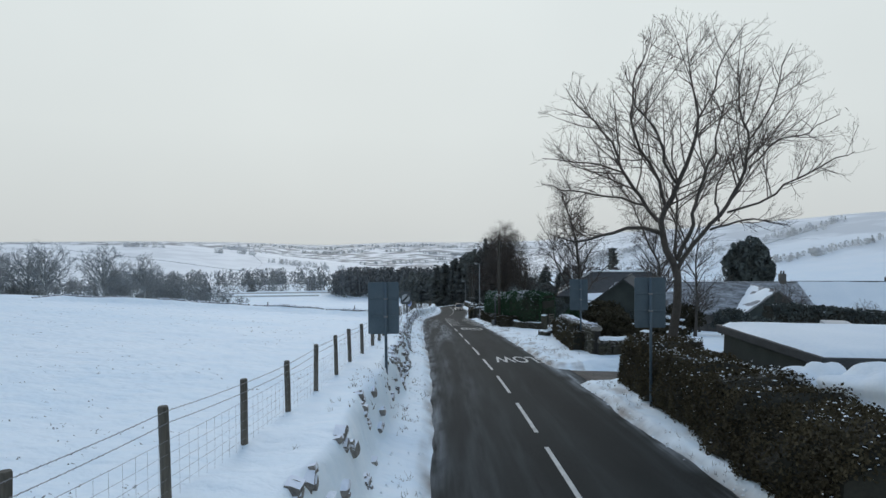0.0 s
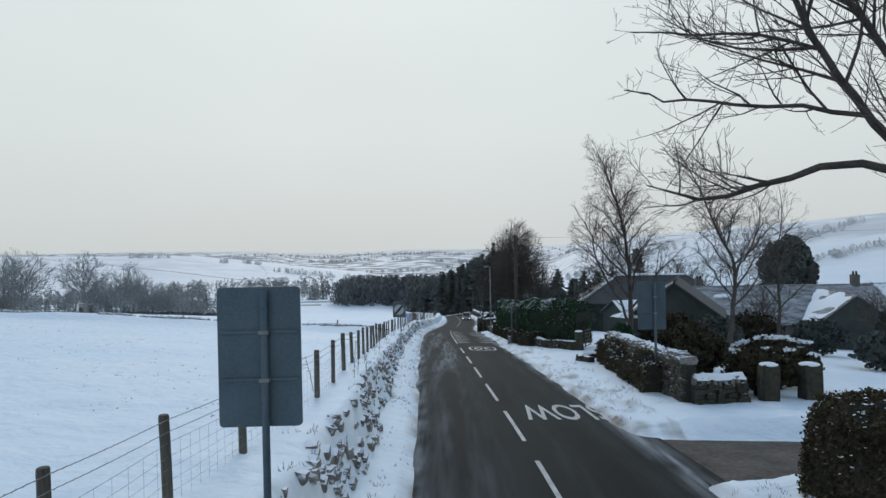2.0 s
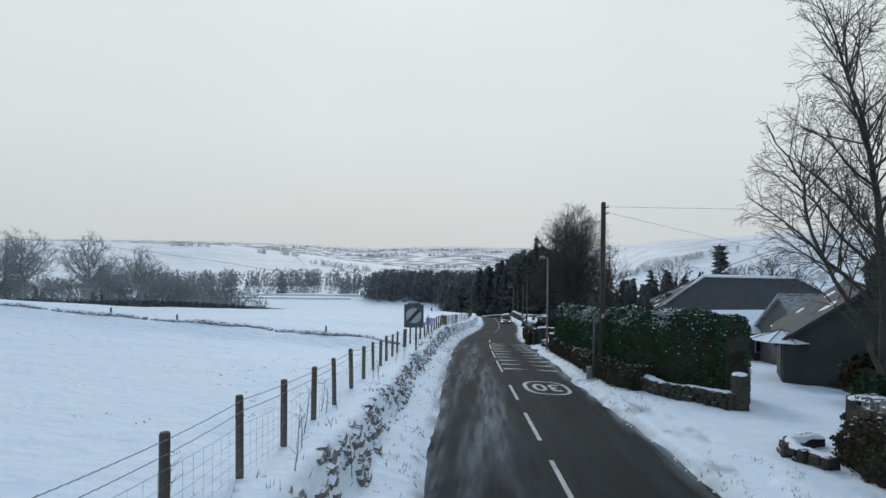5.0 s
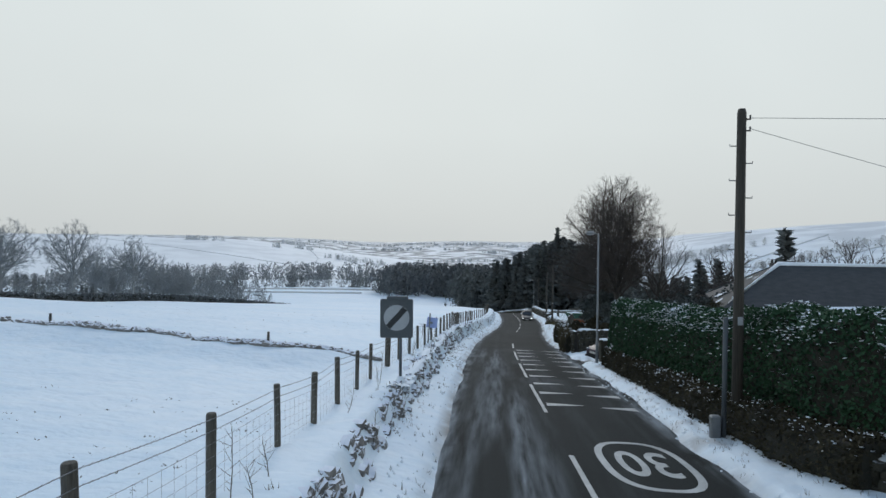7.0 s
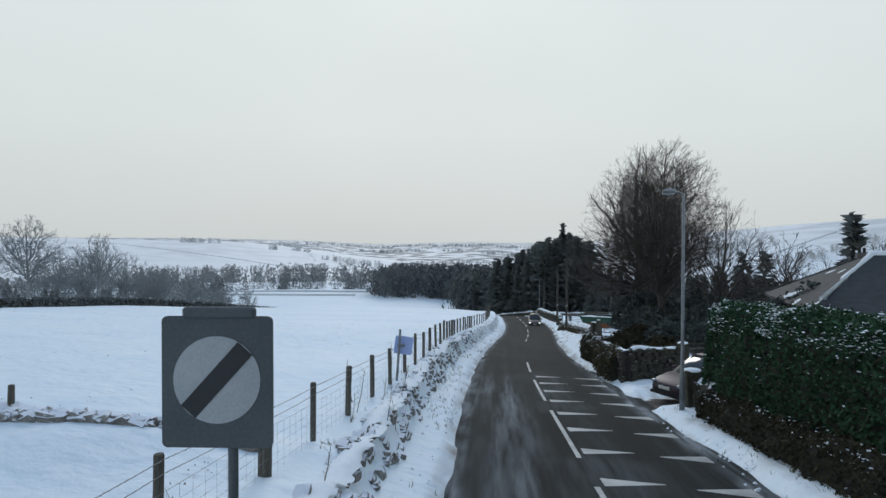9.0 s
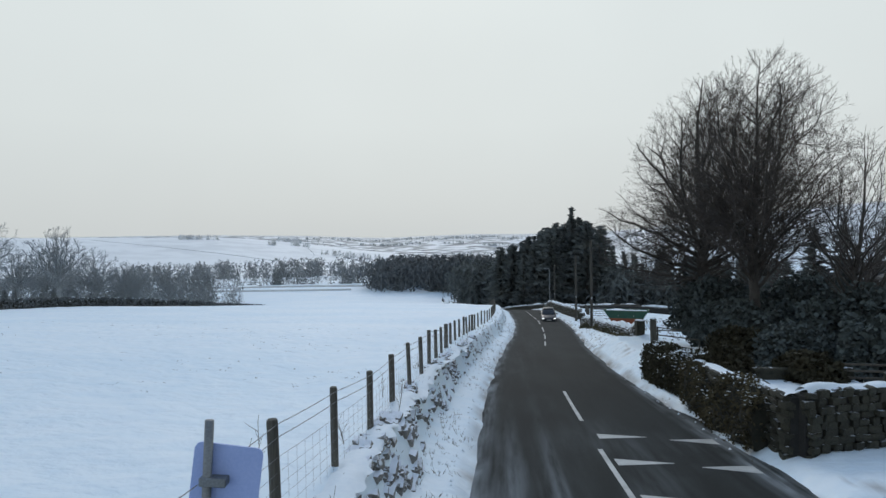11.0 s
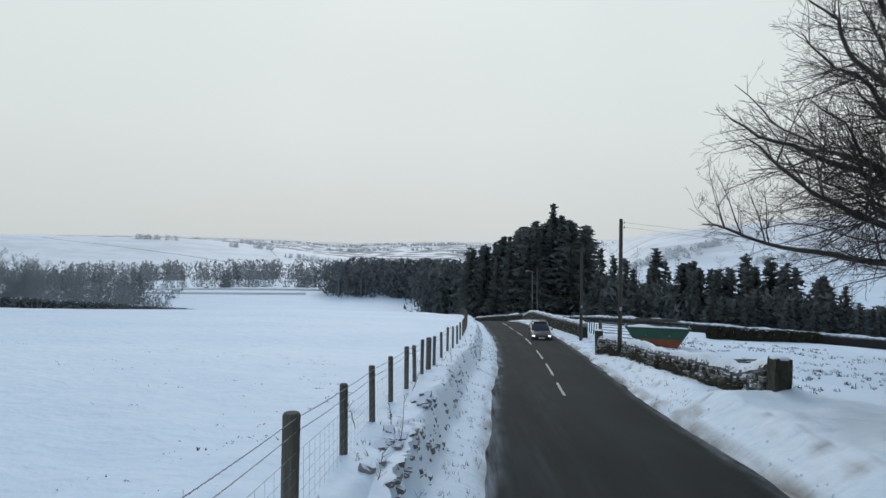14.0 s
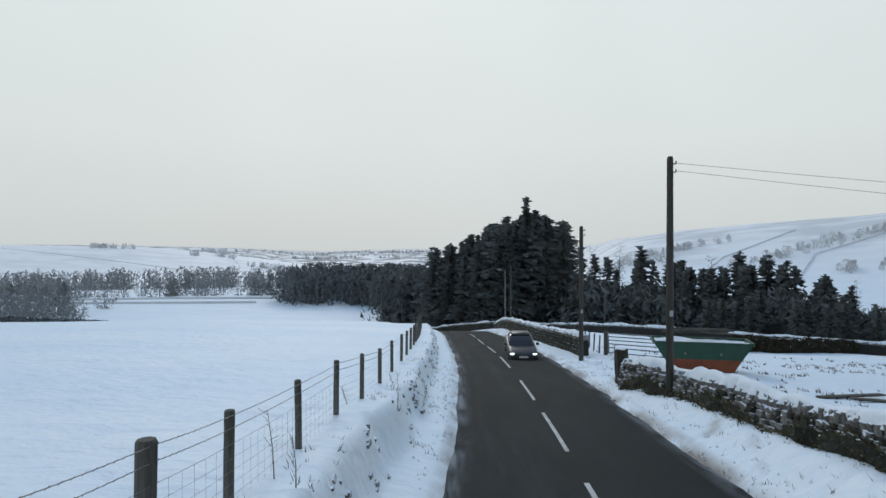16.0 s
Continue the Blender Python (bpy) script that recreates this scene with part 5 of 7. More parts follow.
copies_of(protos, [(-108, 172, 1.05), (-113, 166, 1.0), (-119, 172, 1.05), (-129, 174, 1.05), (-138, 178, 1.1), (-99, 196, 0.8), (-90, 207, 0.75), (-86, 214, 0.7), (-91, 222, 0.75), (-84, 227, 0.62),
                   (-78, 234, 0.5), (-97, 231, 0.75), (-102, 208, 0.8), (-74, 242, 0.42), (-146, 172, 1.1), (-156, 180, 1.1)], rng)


# ---- conifers ----
def conifer_parts(height, spreading, seed, droop=0.35, taper=0.8):
    rng = random.Random(seed)
    tv, tf, cv, cf = [], [], [], []
    tube(tv, tf, [(0, 0, -0.4), (0, 0, height * 0.5), (0, 0, height)], [height * 0.018, height * 0.011, 0.02], 7)
    whorls = int(height / 0.46)
    lumps = [rng.uniform(0.62, 1.2) for _ in range(9)]
    for w in range(whorls):
        t = 0.10 + 0.90 * w / whorls
        reach = spreading * (1 - t) ** taper * rng.uniform(0.7, 1.2) + 0.12
        for b in range(rng.randint(7, 11)):
            a = rng.uniform(0, 2 * math.pi)
            c, s = math.cos(a), math.sin(a)
            ln = reach * rng.uniform(0.6, 1.1) * lumps[int((a * 1.4 + 5 * t) % 9)]
            n = max(3, int(ln / 0.40))
            z = t * height + rng.uniform(-0.45, 0.45)
            for k in range(n):
                u = (k + 0.6) / n
                r = ln * u
                zz = z - droop * ln * u * u + 0.12 * ln * u
                size = (0.50 + 0.42 * (1 - u)) * rng.uniform(0.6, 1.45)
                side = rng.choice((-1, 1))
                p = Vector((c * r, s * r, zz))
                along_b = Vector((c, s, -droop * u)) * size
                across = Vector((-s, c, rng.uniform(-1.1, 0.1))) * size * 0.34 * side
                q = len(cv)
                cv += [p - along_b * 0.4 - across * 0.3, p + along_b + Vector((0, 0, rng.uniform(-0.1, 0.25) * size)), p + across + Vector((0, 0, -size * rng.uniform(0.1, 0.55)))]
                cf.append((q, q + 1, q + 2))
    return (tv, tf), (cv, cf)


CONIFERS = []
for k, (h, w, dr, taper) in enumerate([(20, 6.2, 0.26, 0.92), (16, 5.4, 0.16, 0.50), (13, 4.6, 0.30, 1.0)]):
    (tv, tf), (cv, cf) = conifer_parts(h, w, 200 + k, dr, taper)
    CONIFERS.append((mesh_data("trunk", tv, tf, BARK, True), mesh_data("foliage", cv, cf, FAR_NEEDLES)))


def conifer(label, x, y, kind, scale, seed, group="roadside conifers", wide=1.0):
    z = ground(x, y)
    t = empty("conifer_tree", label, "conifer", group, at=pose(x, y, z - 0.3, 0, 0, seed * 57 % 360) @ Matrix.Diagonal((wide * scale * (0.92 + 0.03 * (seed % 6)), wide * scale, scale, 1)))
    for name, me in zip(("trunk", "foliage"), CONIFERS[kind]):
        ob = new(name, me)
        ob.parent = t
    return t


rng = random.Random(77)
SKYLINE_X = [-12, -6, -1.6, 6, 10, 14, 17, 20, 24, 27, 33, 39, 48, 57, 62, 67, 76, 90, 120]
SKYLINE_Z = [-13, -10, -4.0, -1.4, 0.8, 2.4, 6.0, 3.2, 1.2, -3.4, -5.2, -4.0, -6.5, -4.6, -5.2, -8, -9.5, -10, -10]
STAND = [(17.2, 238, 0, 0.0), (13.2, 236, 0, 0.2), (9.8, 238, 0, 0.3), (6.2, 239, 1, 0.1), (21, 240, 0, 0.4), (24, 236, 1, 0.0), (2.4, 240, 1, 0.5), (-0.8, 242, 1, 0.2), (27, 238, 3, -0.6), (30, 237, 3, 0.0), (35, 236, 3, -1.0), (39, 235, 2, 0.0), (43, 233, 3, 0.4),
         (47, 236, 2, 0.5), (52, 234, 3, 0.3), (57, 233, 1, 0.0), (61.5, 232, 1, 0.2), (66, 230, 2, 0.4), (71, 229, 2, 0.5), (33, 231, 2, 3.0), (50, 229, 2, 2.0), (76, 228, 3, 0.5)]
STAND += [(rng.uniform(0, 23.5), rng.uniform(231, 250), rng.choice((0, 1, 1)), rng.uniform(0.3, 4.5)) for _ in range(44)]
STAND += [(rng.uniform(25, 72), rng.uniform(222, 231), 2, rng.uniform(1.2, 3.6)) for _ in range(38)]
LARCH = [(0, 0, 0), (0.1, 0, 6), (-0.1, 0, 12), (0.1, 0, 17)]
flat = [[(0, 0, z), (r * 0.5 * math.cos(a), r * 0.5 * math.sin(a), z + 0.05 * r), (r * math.cos(a), r * math.sin(a), z + 0.12 * r)] for z, a, r in ((3.5 + 0.36 * k, k * 2.4, (3.3 - 0.075 * k) * (0.7 + 0.3 * ((k * 7) % 5) / 4)) for k in range(37))]
larch = None
for k, (x, y, kind, below) in enumerate(STAND):
    top = float(np.interp(x, SKYLINE_X, SKYLINE_Z)) - below
    z = ground(x, y)
    if kind == 3:
        s = (top - z) / 17
        if larch is None:
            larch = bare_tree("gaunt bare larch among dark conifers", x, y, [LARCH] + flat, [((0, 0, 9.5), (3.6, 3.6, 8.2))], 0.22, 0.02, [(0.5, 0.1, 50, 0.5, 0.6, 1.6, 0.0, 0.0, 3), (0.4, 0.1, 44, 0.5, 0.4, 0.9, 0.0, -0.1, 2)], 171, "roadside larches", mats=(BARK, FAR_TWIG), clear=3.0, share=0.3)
            larch.scale = (s, s, s)
        else:
            copy_thing(larch, pose(x, y, z - 0.2, 0, 0, k * 71) @ Matrix.Diagonal((s / larch.scale[0], s / larch.scale[1], s / larch.scale[2], 1)))
        continue
    conifer("dark green conifer in the plantation by the bend", x, y, kind, (top + 0.3 - z) / (20, 16, 13)[kind], k, wide=0.72 + 0.3 * rng.random())
for k in range(84):
    x = 22 + k * 1.45 + rng.uniform(-0.8, 0.8)
    conifer("young dark conifer in the plantation edge", x, 214 - 0.22 * (x - 24) + rng.uniform(-3, 8), 2, rng.uniform(0.54, 0.66) + (0.14 if k % 8 == 3 else 0), k, "plantation edge conifers", wide=1.35)
for k, (x, y, kind, s) in enumerate([(33.4, 124, 2, 1.1), (28.2, 131, 2, 0.82), (25.9, 131, 2, 0.80)]):
    conifer("dark garden conifer behind the bungalows", x, y, kind, s, k + 3, "garden conifers")


def leaf_cloud(v, f, centre_at, radii, count, size, rng, inner=0.55):
    for _ in range(count):
        d = Vector([rng.gauss(0, 1) for _ in range(3)]).normalized()
        lump = 0.82 + 0.36 * float(noise.noise(d * 2.3 + Vector(centre_at) * 0.1))
        r = (inner + (1 - inner) * rng.random() ** 0.5) * lump
        c = Vector(centre_at) + Vector((d.x * radii[0] * r, d.y * radii[1] * r, d.z * radii[2] * r))
        s = size * rng.uniform(0.6, 1.3)
        u = Vector([rng.gauss(0, 1) for _ in range(3)]).normalized() * s
        w = u.cross(Vector([rng.gauss(0, 1) for _ in range(3)])).normalized() * s * 0.7
        b = len(v)
        v += [c - u, c + w, c + u, c - w]
        f.append((b, b + 1, b + 2, b + 3))


def bush(name, label, x, y, radii, count, size, mat, seed, snow=0, lift=0.0, category="bush", group="", trunk=0.0):
    rng = random.Random(seed)
    z = ground(x, y)
    b = empty(name, label, category, group, at=pose(x, y, z + lift))
    stems_v, stems_f = [], []
    for k in range(7):
        a = 2 * math.pi * k / 7
        tube(stems_v, stems_f, [(0.05 * math.cos(a), 0.05 * math.sin(a), -lift - 0.2), (radii[0] * 0.25 * math.cos(a), radii[1] * 0.25 * math.sin(a), radii[2] * 0.7), (radii[0] * 0.55 * math.cos(a), radii[1] * 0.55 * math.sin(a), radii[2] * 1.3)],
             [0.05 + trunk, 0.03 + trunk * 0.6, 0.01], 5)
    piece("stems", stems_v, stems_f, BARK, b)
    v, f = [], []
    leaf_cloud(v, f, (0, 0, radii[2] * 0.95), radii, count, size, rng)
    piece("foliage", v, f, mat, b)
    if snow:
        v, f = [], []
        for k in range(snow):
            a, r = rng.uniform(0, 2 * math.pi), rng.random() ** 0.5
            hz = radii[2] * 0.95 + radii[2] * math.sqrt(max(0.02, 1 - r * r)) * 0.98
            leaf_cloud(v, f, (radii[0] * r * math.cos(a), radii[1] * r * math.sin(a), hz), (0.26, 0.26, 0.05), 26, 0.07, rng)
        piece("snow", v, f, SNOW, b, "snow caught on the leaves")["kind"] = "stuff"
    return b


bush("evergreen_tree", "dense dark round-headed evergreen in a far garden", 65.0, 135.5, (5.5, 5.3, 7.4), 11000, 0.45, NEEDLES, 301, lift=4.8, category="tree", trunk=0.2)
bush("shrub", "snow-topped evergreen shrub at the side road corner", 13.6, 39.6, (1.7, 1.6, 0.95), 3800, 0.09, DARK_LEAF, 302, 18)
bush("shrub", "dark leafy shrub behind the garden wall", 11.3, 41.8, (1.6, 2.2, 1.15), 4200, 0.09, DARK_LEAF, 303, 0)
bush("shrub", "dark tangled shrub at the side road corner", 11.9, 37.4, (1.3, 1.1, 0.85), 3600, 0.08, DARK_LEAF, 313, 0)
bush("shrub", "dark leafy shrub beside the drive pillar", 10.5, 49.2, (0.8, 0.9, 1.0), 2400, 0.08, LAUREL, 304, 0)
bush("shrub", "ragged dark shrub behind the wall under the birch", 12.0, 46.0, (1.8, 2.4, 1.35), 4600, 0.10, DARK_LEAF, 305, 0)
bush("shrub", "ivy-grown bush on the roadside wall", 6.35, 94.2, (0.75, 1.4, 0.95), 3200, 0.08, DARK_LEAF, 306, 0)
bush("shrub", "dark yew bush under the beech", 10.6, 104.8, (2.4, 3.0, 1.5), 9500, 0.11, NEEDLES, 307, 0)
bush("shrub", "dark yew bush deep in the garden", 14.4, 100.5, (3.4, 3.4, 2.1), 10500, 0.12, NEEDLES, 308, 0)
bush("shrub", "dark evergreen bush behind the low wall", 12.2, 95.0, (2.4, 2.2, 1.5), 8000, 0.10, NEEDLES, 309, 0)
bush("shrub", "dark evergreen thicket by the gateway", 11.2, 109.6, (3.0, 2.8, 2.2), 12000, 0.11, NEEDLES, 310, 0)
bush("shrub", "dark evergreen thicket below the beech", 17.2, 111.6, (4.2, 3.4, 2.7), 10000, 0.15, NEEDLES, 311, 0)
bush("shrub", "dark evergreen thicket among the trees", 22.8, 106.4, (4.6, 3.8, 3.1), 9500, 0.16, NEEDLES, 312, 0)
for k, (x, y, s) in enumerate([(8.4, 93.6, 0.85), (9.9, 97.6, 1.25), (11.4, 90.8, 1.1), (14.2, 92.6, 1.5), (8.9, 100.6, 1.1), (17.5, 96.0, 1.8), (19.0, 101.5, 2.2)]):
    bush("shrub", "dark evergreen shrub crowding the walled garden", x, y, (s * 1.35, s * 1.45, s), 5200, 0.09, NEEDLES if k % 2 else DARK_LEAF, 340 + k, 0, group="walled garden shrubs")
for k, (x, y, s) in enumerate([(19, 58, 1.3), (22.5, 60, 1.5), (27, 60, 1.4), (33, 57, 1.5), (39, 55, 1.5), (15.5, 57.5, 1.1), (24, 49, 1.1), (30, 50, 1.0), (46, 58, 1.6), (26, 88, 1.9), (36, 90, 2.0), (46, 88, 2.2)]):
    bush("shrub", "dark garden shrub between the houses", x, y, (s * 1.5, s * 1.3, s), 2600, 0.12, DARK_LEAF if k % 2 else NEEDLES, 320 + k, 0, group="garden shrubs")


# ---- hedges ----
SHELLS = {}


def cached(owner, shell, i, k):
    key = (owner.name, i, k)
    if key not in SHELLS:
        SHELLS[key] = shell(i, k, 0.0)
    return SHELLS[key]


def hedge(label, path, width, height, leaf_mat, seed, leaf=0.06, per_m2=260, snow=0.3, foot=0.0, top_round=0.25, snow_top=1.0, lean=0.0, rough=0.22):
    """A hedge along a plan line. height: a function of how far along (0 to 1)."""
    rng = random.Random(seed)
    h = empty("hedge", label, "hedge")
    length = sum(math.hypot(b[0] - a[0], b[1] - a[1]) for a, b in zip(path[:-1], path[1:]))
    pts = path_points(path, 0.45)
    pts = [(path[0][0], path[0][1], pts[0][2])] + pts + [(path[-1][0], path[-1][1], pts[-1][2])]
    n = len(pts)
    section = [(-0.5, 0.0), (-0.53, 0.35), (-0.5, 0.75), (-0.36, 0.94), (0.0, 1.0), (0.36, 0.94), (0.5, 0.75), (0.53, 0.35), (0.5, 0.0)]
    v, f = [], []

    def shell(i, k, inset):
        x, y, yaw = pts[i]
        t = i / (n - 1)
        c, s = math.cos(radians(yaw + 90)), math.sin(radians(yaw + 90))
        u, w = section[k]
        hh = height(t)
        bump = rough * (float(noise.noise(Vector((x * 0.9, y * 0.9, w * hh * 0.9 + seed))) + 0.6 * noise.noise(Vector((x * 2.3, y * 2.3, w * hh * 2.3 + seed)))))
        z = ground(x, y) + foot - 0.1
        du = (u + lean * w) * (width - inset) + math.copysign(bump, u)
        return Vector((x + c * du, y + s * du, z + w * (hh - inset * 0.6) + (bump * 0.8 if w > 0.9 else 0)))
    m = len(section)
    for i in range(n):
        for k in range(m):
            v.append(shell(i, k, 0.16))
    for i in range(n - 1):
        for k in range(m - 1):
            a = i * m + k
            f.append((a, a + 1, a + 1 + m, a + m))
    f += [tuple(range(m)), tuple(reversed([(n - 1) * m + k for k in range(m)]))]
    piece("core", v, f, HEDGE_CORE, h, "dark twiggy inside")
    lv, lf, sv, sf = [], [], [], []
    tall = height(0.5)
    count = int(length * (2 * tall + width) * per_m2)
    for _ in range(count):
        i, k = rng.randrange(n - 1), rng.randrange(m - 1)
        if rng.random() < 0.05:
            i = rng.choice((0, n - 2))
        a, b, c, d = (cached(h, shell, i, k), cached(h, shell, i + 1, k), cached(h, shell, i + 1, k + 1), cached(h, shell, i, k + 1))
        s, t = rng.random(), rng.random()
        p = (a.lerp(b, s)).lerp(d.lerp(c, s), t)
        if rng.random() < 0.03:
            i = rng.choice((0, n - 1))
            p = cached(h, shell, i, k).lerp(cached(h, shell, i, m - 1 - k), rng.random()).lerp(cached(h, shell, i, 4), 0.3 * rng.random())
        p = p + Vector([rng.gauss(0, 0.04) for _ in range(3)])
        size = leaf * rng.uniform(0.6, 1.35)
        u = Vector([rng.gauss(0, 1) for _ in range(3)]).normalized() * size
        w = u.cross(Vector([rng.gauss(0, 1) for _ in range(3)])).normalized() * size * 0.6
        up = section[k][1] > 0.7
        cold = float(noise.noise(Vector((p.x * 0.8, p.y * 0.8, p.z * 0.8 + seed)))) + 0.5
        high = section[k][1]
        if rng.random() < (snow_top if up and high > 0.9 else snow_top * 0.14 if up else snow * 0.35 if high > 0.3 else snow * 0.1) * max(0, cold) ** 1.5:
            q = len(sv)
            u, w = u * 1.1, w * 1.25
            u.z *= 0.3
            w.z *= 0.3
            p = p + Vector((0, 0, 0.03))
            sv += [p - u, p + w, p + u, p - w]
            sf.append((q, q + 1, q + 2, q + 3))
        else:
            q = len(lv)
            lv += [p - u, p + w, p + u, p - w]
            lf.append((q, q + 1, q + 2, q + 3))
    piece("foliage", lv, lf, leaf_mat, h, "dense small leaves")
    if sv:
        piece("snow", sv, sf, SNOW, h, "snow lodged among the leaves")["kind"] = "stuff"
    return h


hedge("overgrown dark brown hedge bank sprinkled with snow", [(8.95, 27.4), (8.75, 24.0), (8.55, 20.0), (8.25, 16.0), (7.95, 12.4)], 1.9, lambda t: 1.75 - 0.25 * t + 0.12 * math.sin(17 * t), BRAMBLE, 401, 0.038, 620, 0.14, snow_top=0.22, rough=0.5)
hedge("clipped green laurel hedge dusted with snow", [(10.0, 56.6), (8.9, 58.0), (8.0, 60.5), (7.6, 66.0), (7.45, 72.0), (7.2, 77.0), (7.1, 80.0)], 1.5, lambda t: 2.75 + 0.1 * math.sin(9 * t), LAUREL, 402, 0.05, 480, 0.015, foot=0.35, snow_top=0.5)
hedge("dark straggling growth at the foot of the laurel hedge", [(7.3, 58.4), (6.8, 60.4), (6.65, 63.5), (6.5, 70.0), (6.3, 76.0), (6.25, 79.0)], 0.9, lambda t: 0.95 - 0.2 * t, DARK_LEAF, 403, 0.045, 360, 0.05, snow_top=0.14)
hedge("dark field hedge beyond the snowy paddock", [(24.5, 165), (37, 174), (60, 190)], 0.9, lambda t: 1.35, DARK_LEAF, 407, 0.12, 110, 0.1, snow_top=0.15)
hedge("low dark brambles at the foot of the garden wall", [(8.62, 38.0), (8.85, 41.0), (9.1, 45.0), (9.35, 48.2)], 0.75, lambda t: 1.05 + 0.28 * math.sin(11 * t), BRAMBLE, 408, 0.05, 380, 0.16, snow_top=0.3, rough=0.4)
hedge("brambles and ivy over the roadside garden wall", [(5.2, 88.7), (5.14, 91.4), (5.34, 95.0)], 0.42, lambda t: 1.25 + 0.25 * math.sin(9 * t), BRAMBLE, 409, 0.045, 420, 0.16, snow_top=0.2, rough=0.35)
hedge("moss and dead grass on the face of the long wall", [(7.82, 117.5), (7.75, 120.0), (7.55, 124.0), (7.55, 128.0), (7.75, 133.0), (7.2, 137.6)], 0.26, lambda t: 0.36 + 0.2 * math.sin(23 * t), MOSS, 410, 0.04, 420, 0.2, snow_top=0.1, rough=0.3)
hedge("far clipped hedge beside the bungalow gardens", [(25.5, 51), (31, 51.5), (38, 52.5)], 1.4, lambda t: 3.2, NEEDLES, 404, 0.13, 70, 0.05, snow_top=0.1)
hedge("dark overgrown hedge in front of the garden wall", [(5.85, 95.2), (5.75, 98.0), (5.8, 101.2)], 1.05, lambda t: 1.45 + 0.10 * t, DARK_LEAF, 405, 0.06, 360, 0.16, snow_top=0.6)
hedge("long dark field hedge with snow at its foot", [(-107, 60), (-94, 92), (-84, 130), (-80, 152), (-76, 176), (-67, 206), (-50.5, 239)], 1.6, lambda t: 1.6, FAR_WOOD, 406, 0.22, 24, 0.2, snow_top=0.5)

# ---- woods in the valley ----
def wood(name, label, spots, mat, seed, tall=(7, 12), blades=130, size=0.9):
    """Far trees: thin trunks and crowns of many small twig sprays, joined."""
    rng = random.Random(seed)
    v, f = [], []
    for x, y in spots:
        z = ground(x, y) - 0.5
        h = rng.uniform(*tall)
        w = h * rng.uniform(0.38, 0.55)
        pointed = rng.random() < 0.35
        tube(v, f, [(x, y, z), (x, y, z + h * 0.8)], [h * 0.025, h * 0.008], 4, False)
        for _ in range(blades):
            t = rng.random()
            a = rng.uniform(0, 2 * math.pi)
            prof = (1 - t) * 0.8 if pointed else math.sqrt(max(0.0, 1 - (2 * t - 1) ** 2))
            r = w * prof * rng.random() ** 0.4
            c = Vector((x + r * math.cos(a), y + r * math.sin(a), z + h * (0.04 + 0.96 * t)))
            s = size * rng.uniform(0.5, 1.2)
            u = Vector((rng.gauss(0, 0.6), rng.gauss(0, 0.6), rng.uniform(0.2, 1))).normalized() * s
            q = Vector((rng.gauss(0, 1), rng.gauss(0, 1), rng.gauss(0, 0.4))).normalized() * s * 0.55
            b = len(v)
            v += [c - u * 0.6, c + q, c + u]
            f.append((b, b + 1, b + 2))
    ob = piece(name, [tuple(p) for p in v], f, mat)
    return tagged(ob, label, "woodland", kind="stuff")


rng = random.Random(500)


def belt(x0, y0, x1, y1, n, wide):
    out = []
    for _ in range(n):
        t = rng.random()
        out.append((x0 + (x1 - x0) * t + rng.gauss(0, wide), y0 + (y1 - y0) * t + rng.gauss(0, wide)))
    return out


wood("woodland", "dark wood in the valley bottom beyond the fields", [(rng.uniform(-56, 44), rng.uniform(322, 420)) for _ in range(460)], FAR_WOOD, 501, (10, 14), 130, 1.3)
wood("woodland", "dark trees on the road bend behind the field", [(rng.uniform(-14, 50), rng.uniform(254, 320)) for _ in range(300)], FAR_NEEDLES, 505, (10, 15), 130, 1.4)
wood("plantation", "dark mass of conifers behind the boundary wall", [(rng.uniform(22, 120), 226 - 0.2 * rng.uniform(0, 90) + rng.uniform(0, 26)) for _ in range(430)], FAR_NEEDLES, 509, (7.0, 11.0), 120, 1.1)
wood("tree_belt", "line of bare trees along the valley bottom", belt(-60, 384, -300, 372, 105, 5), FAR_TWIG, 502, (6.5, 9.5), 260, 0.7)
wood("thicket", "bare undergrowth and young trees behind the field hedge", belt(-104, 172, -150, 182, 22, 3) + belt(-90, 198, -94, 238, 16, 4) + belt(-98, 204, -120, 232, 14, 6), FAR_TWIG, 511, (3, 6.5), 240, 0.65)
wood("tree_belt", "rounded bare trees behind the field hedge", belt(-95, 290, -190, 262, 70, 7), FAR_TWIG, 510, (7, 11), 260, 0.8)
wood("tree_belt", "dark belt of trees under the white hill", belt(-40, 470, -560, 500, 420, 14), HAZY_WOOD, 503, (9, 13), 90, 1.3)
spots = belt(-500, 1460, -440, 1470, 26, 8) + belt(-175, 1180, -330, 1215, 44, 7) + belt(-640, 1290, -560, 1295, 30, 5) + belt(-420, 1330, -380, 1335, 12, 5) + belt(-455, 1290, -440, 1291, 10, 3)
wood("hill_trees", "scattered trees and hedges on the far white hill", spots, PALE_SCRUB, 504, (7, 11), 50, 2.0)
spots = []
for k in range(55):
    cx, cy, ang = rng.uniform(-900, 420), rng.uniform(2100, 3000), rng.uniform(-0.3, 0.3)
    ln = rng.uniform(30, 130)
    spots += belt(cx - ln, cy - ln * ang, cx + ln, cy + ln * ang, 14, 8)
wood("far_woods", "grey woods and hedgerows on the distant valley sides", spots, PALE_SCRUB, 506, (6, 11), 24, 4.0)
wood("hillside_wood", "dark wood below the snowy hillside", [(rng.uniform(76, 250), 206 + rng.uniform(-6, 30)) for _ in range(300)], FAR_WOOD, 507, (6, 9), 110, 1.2)
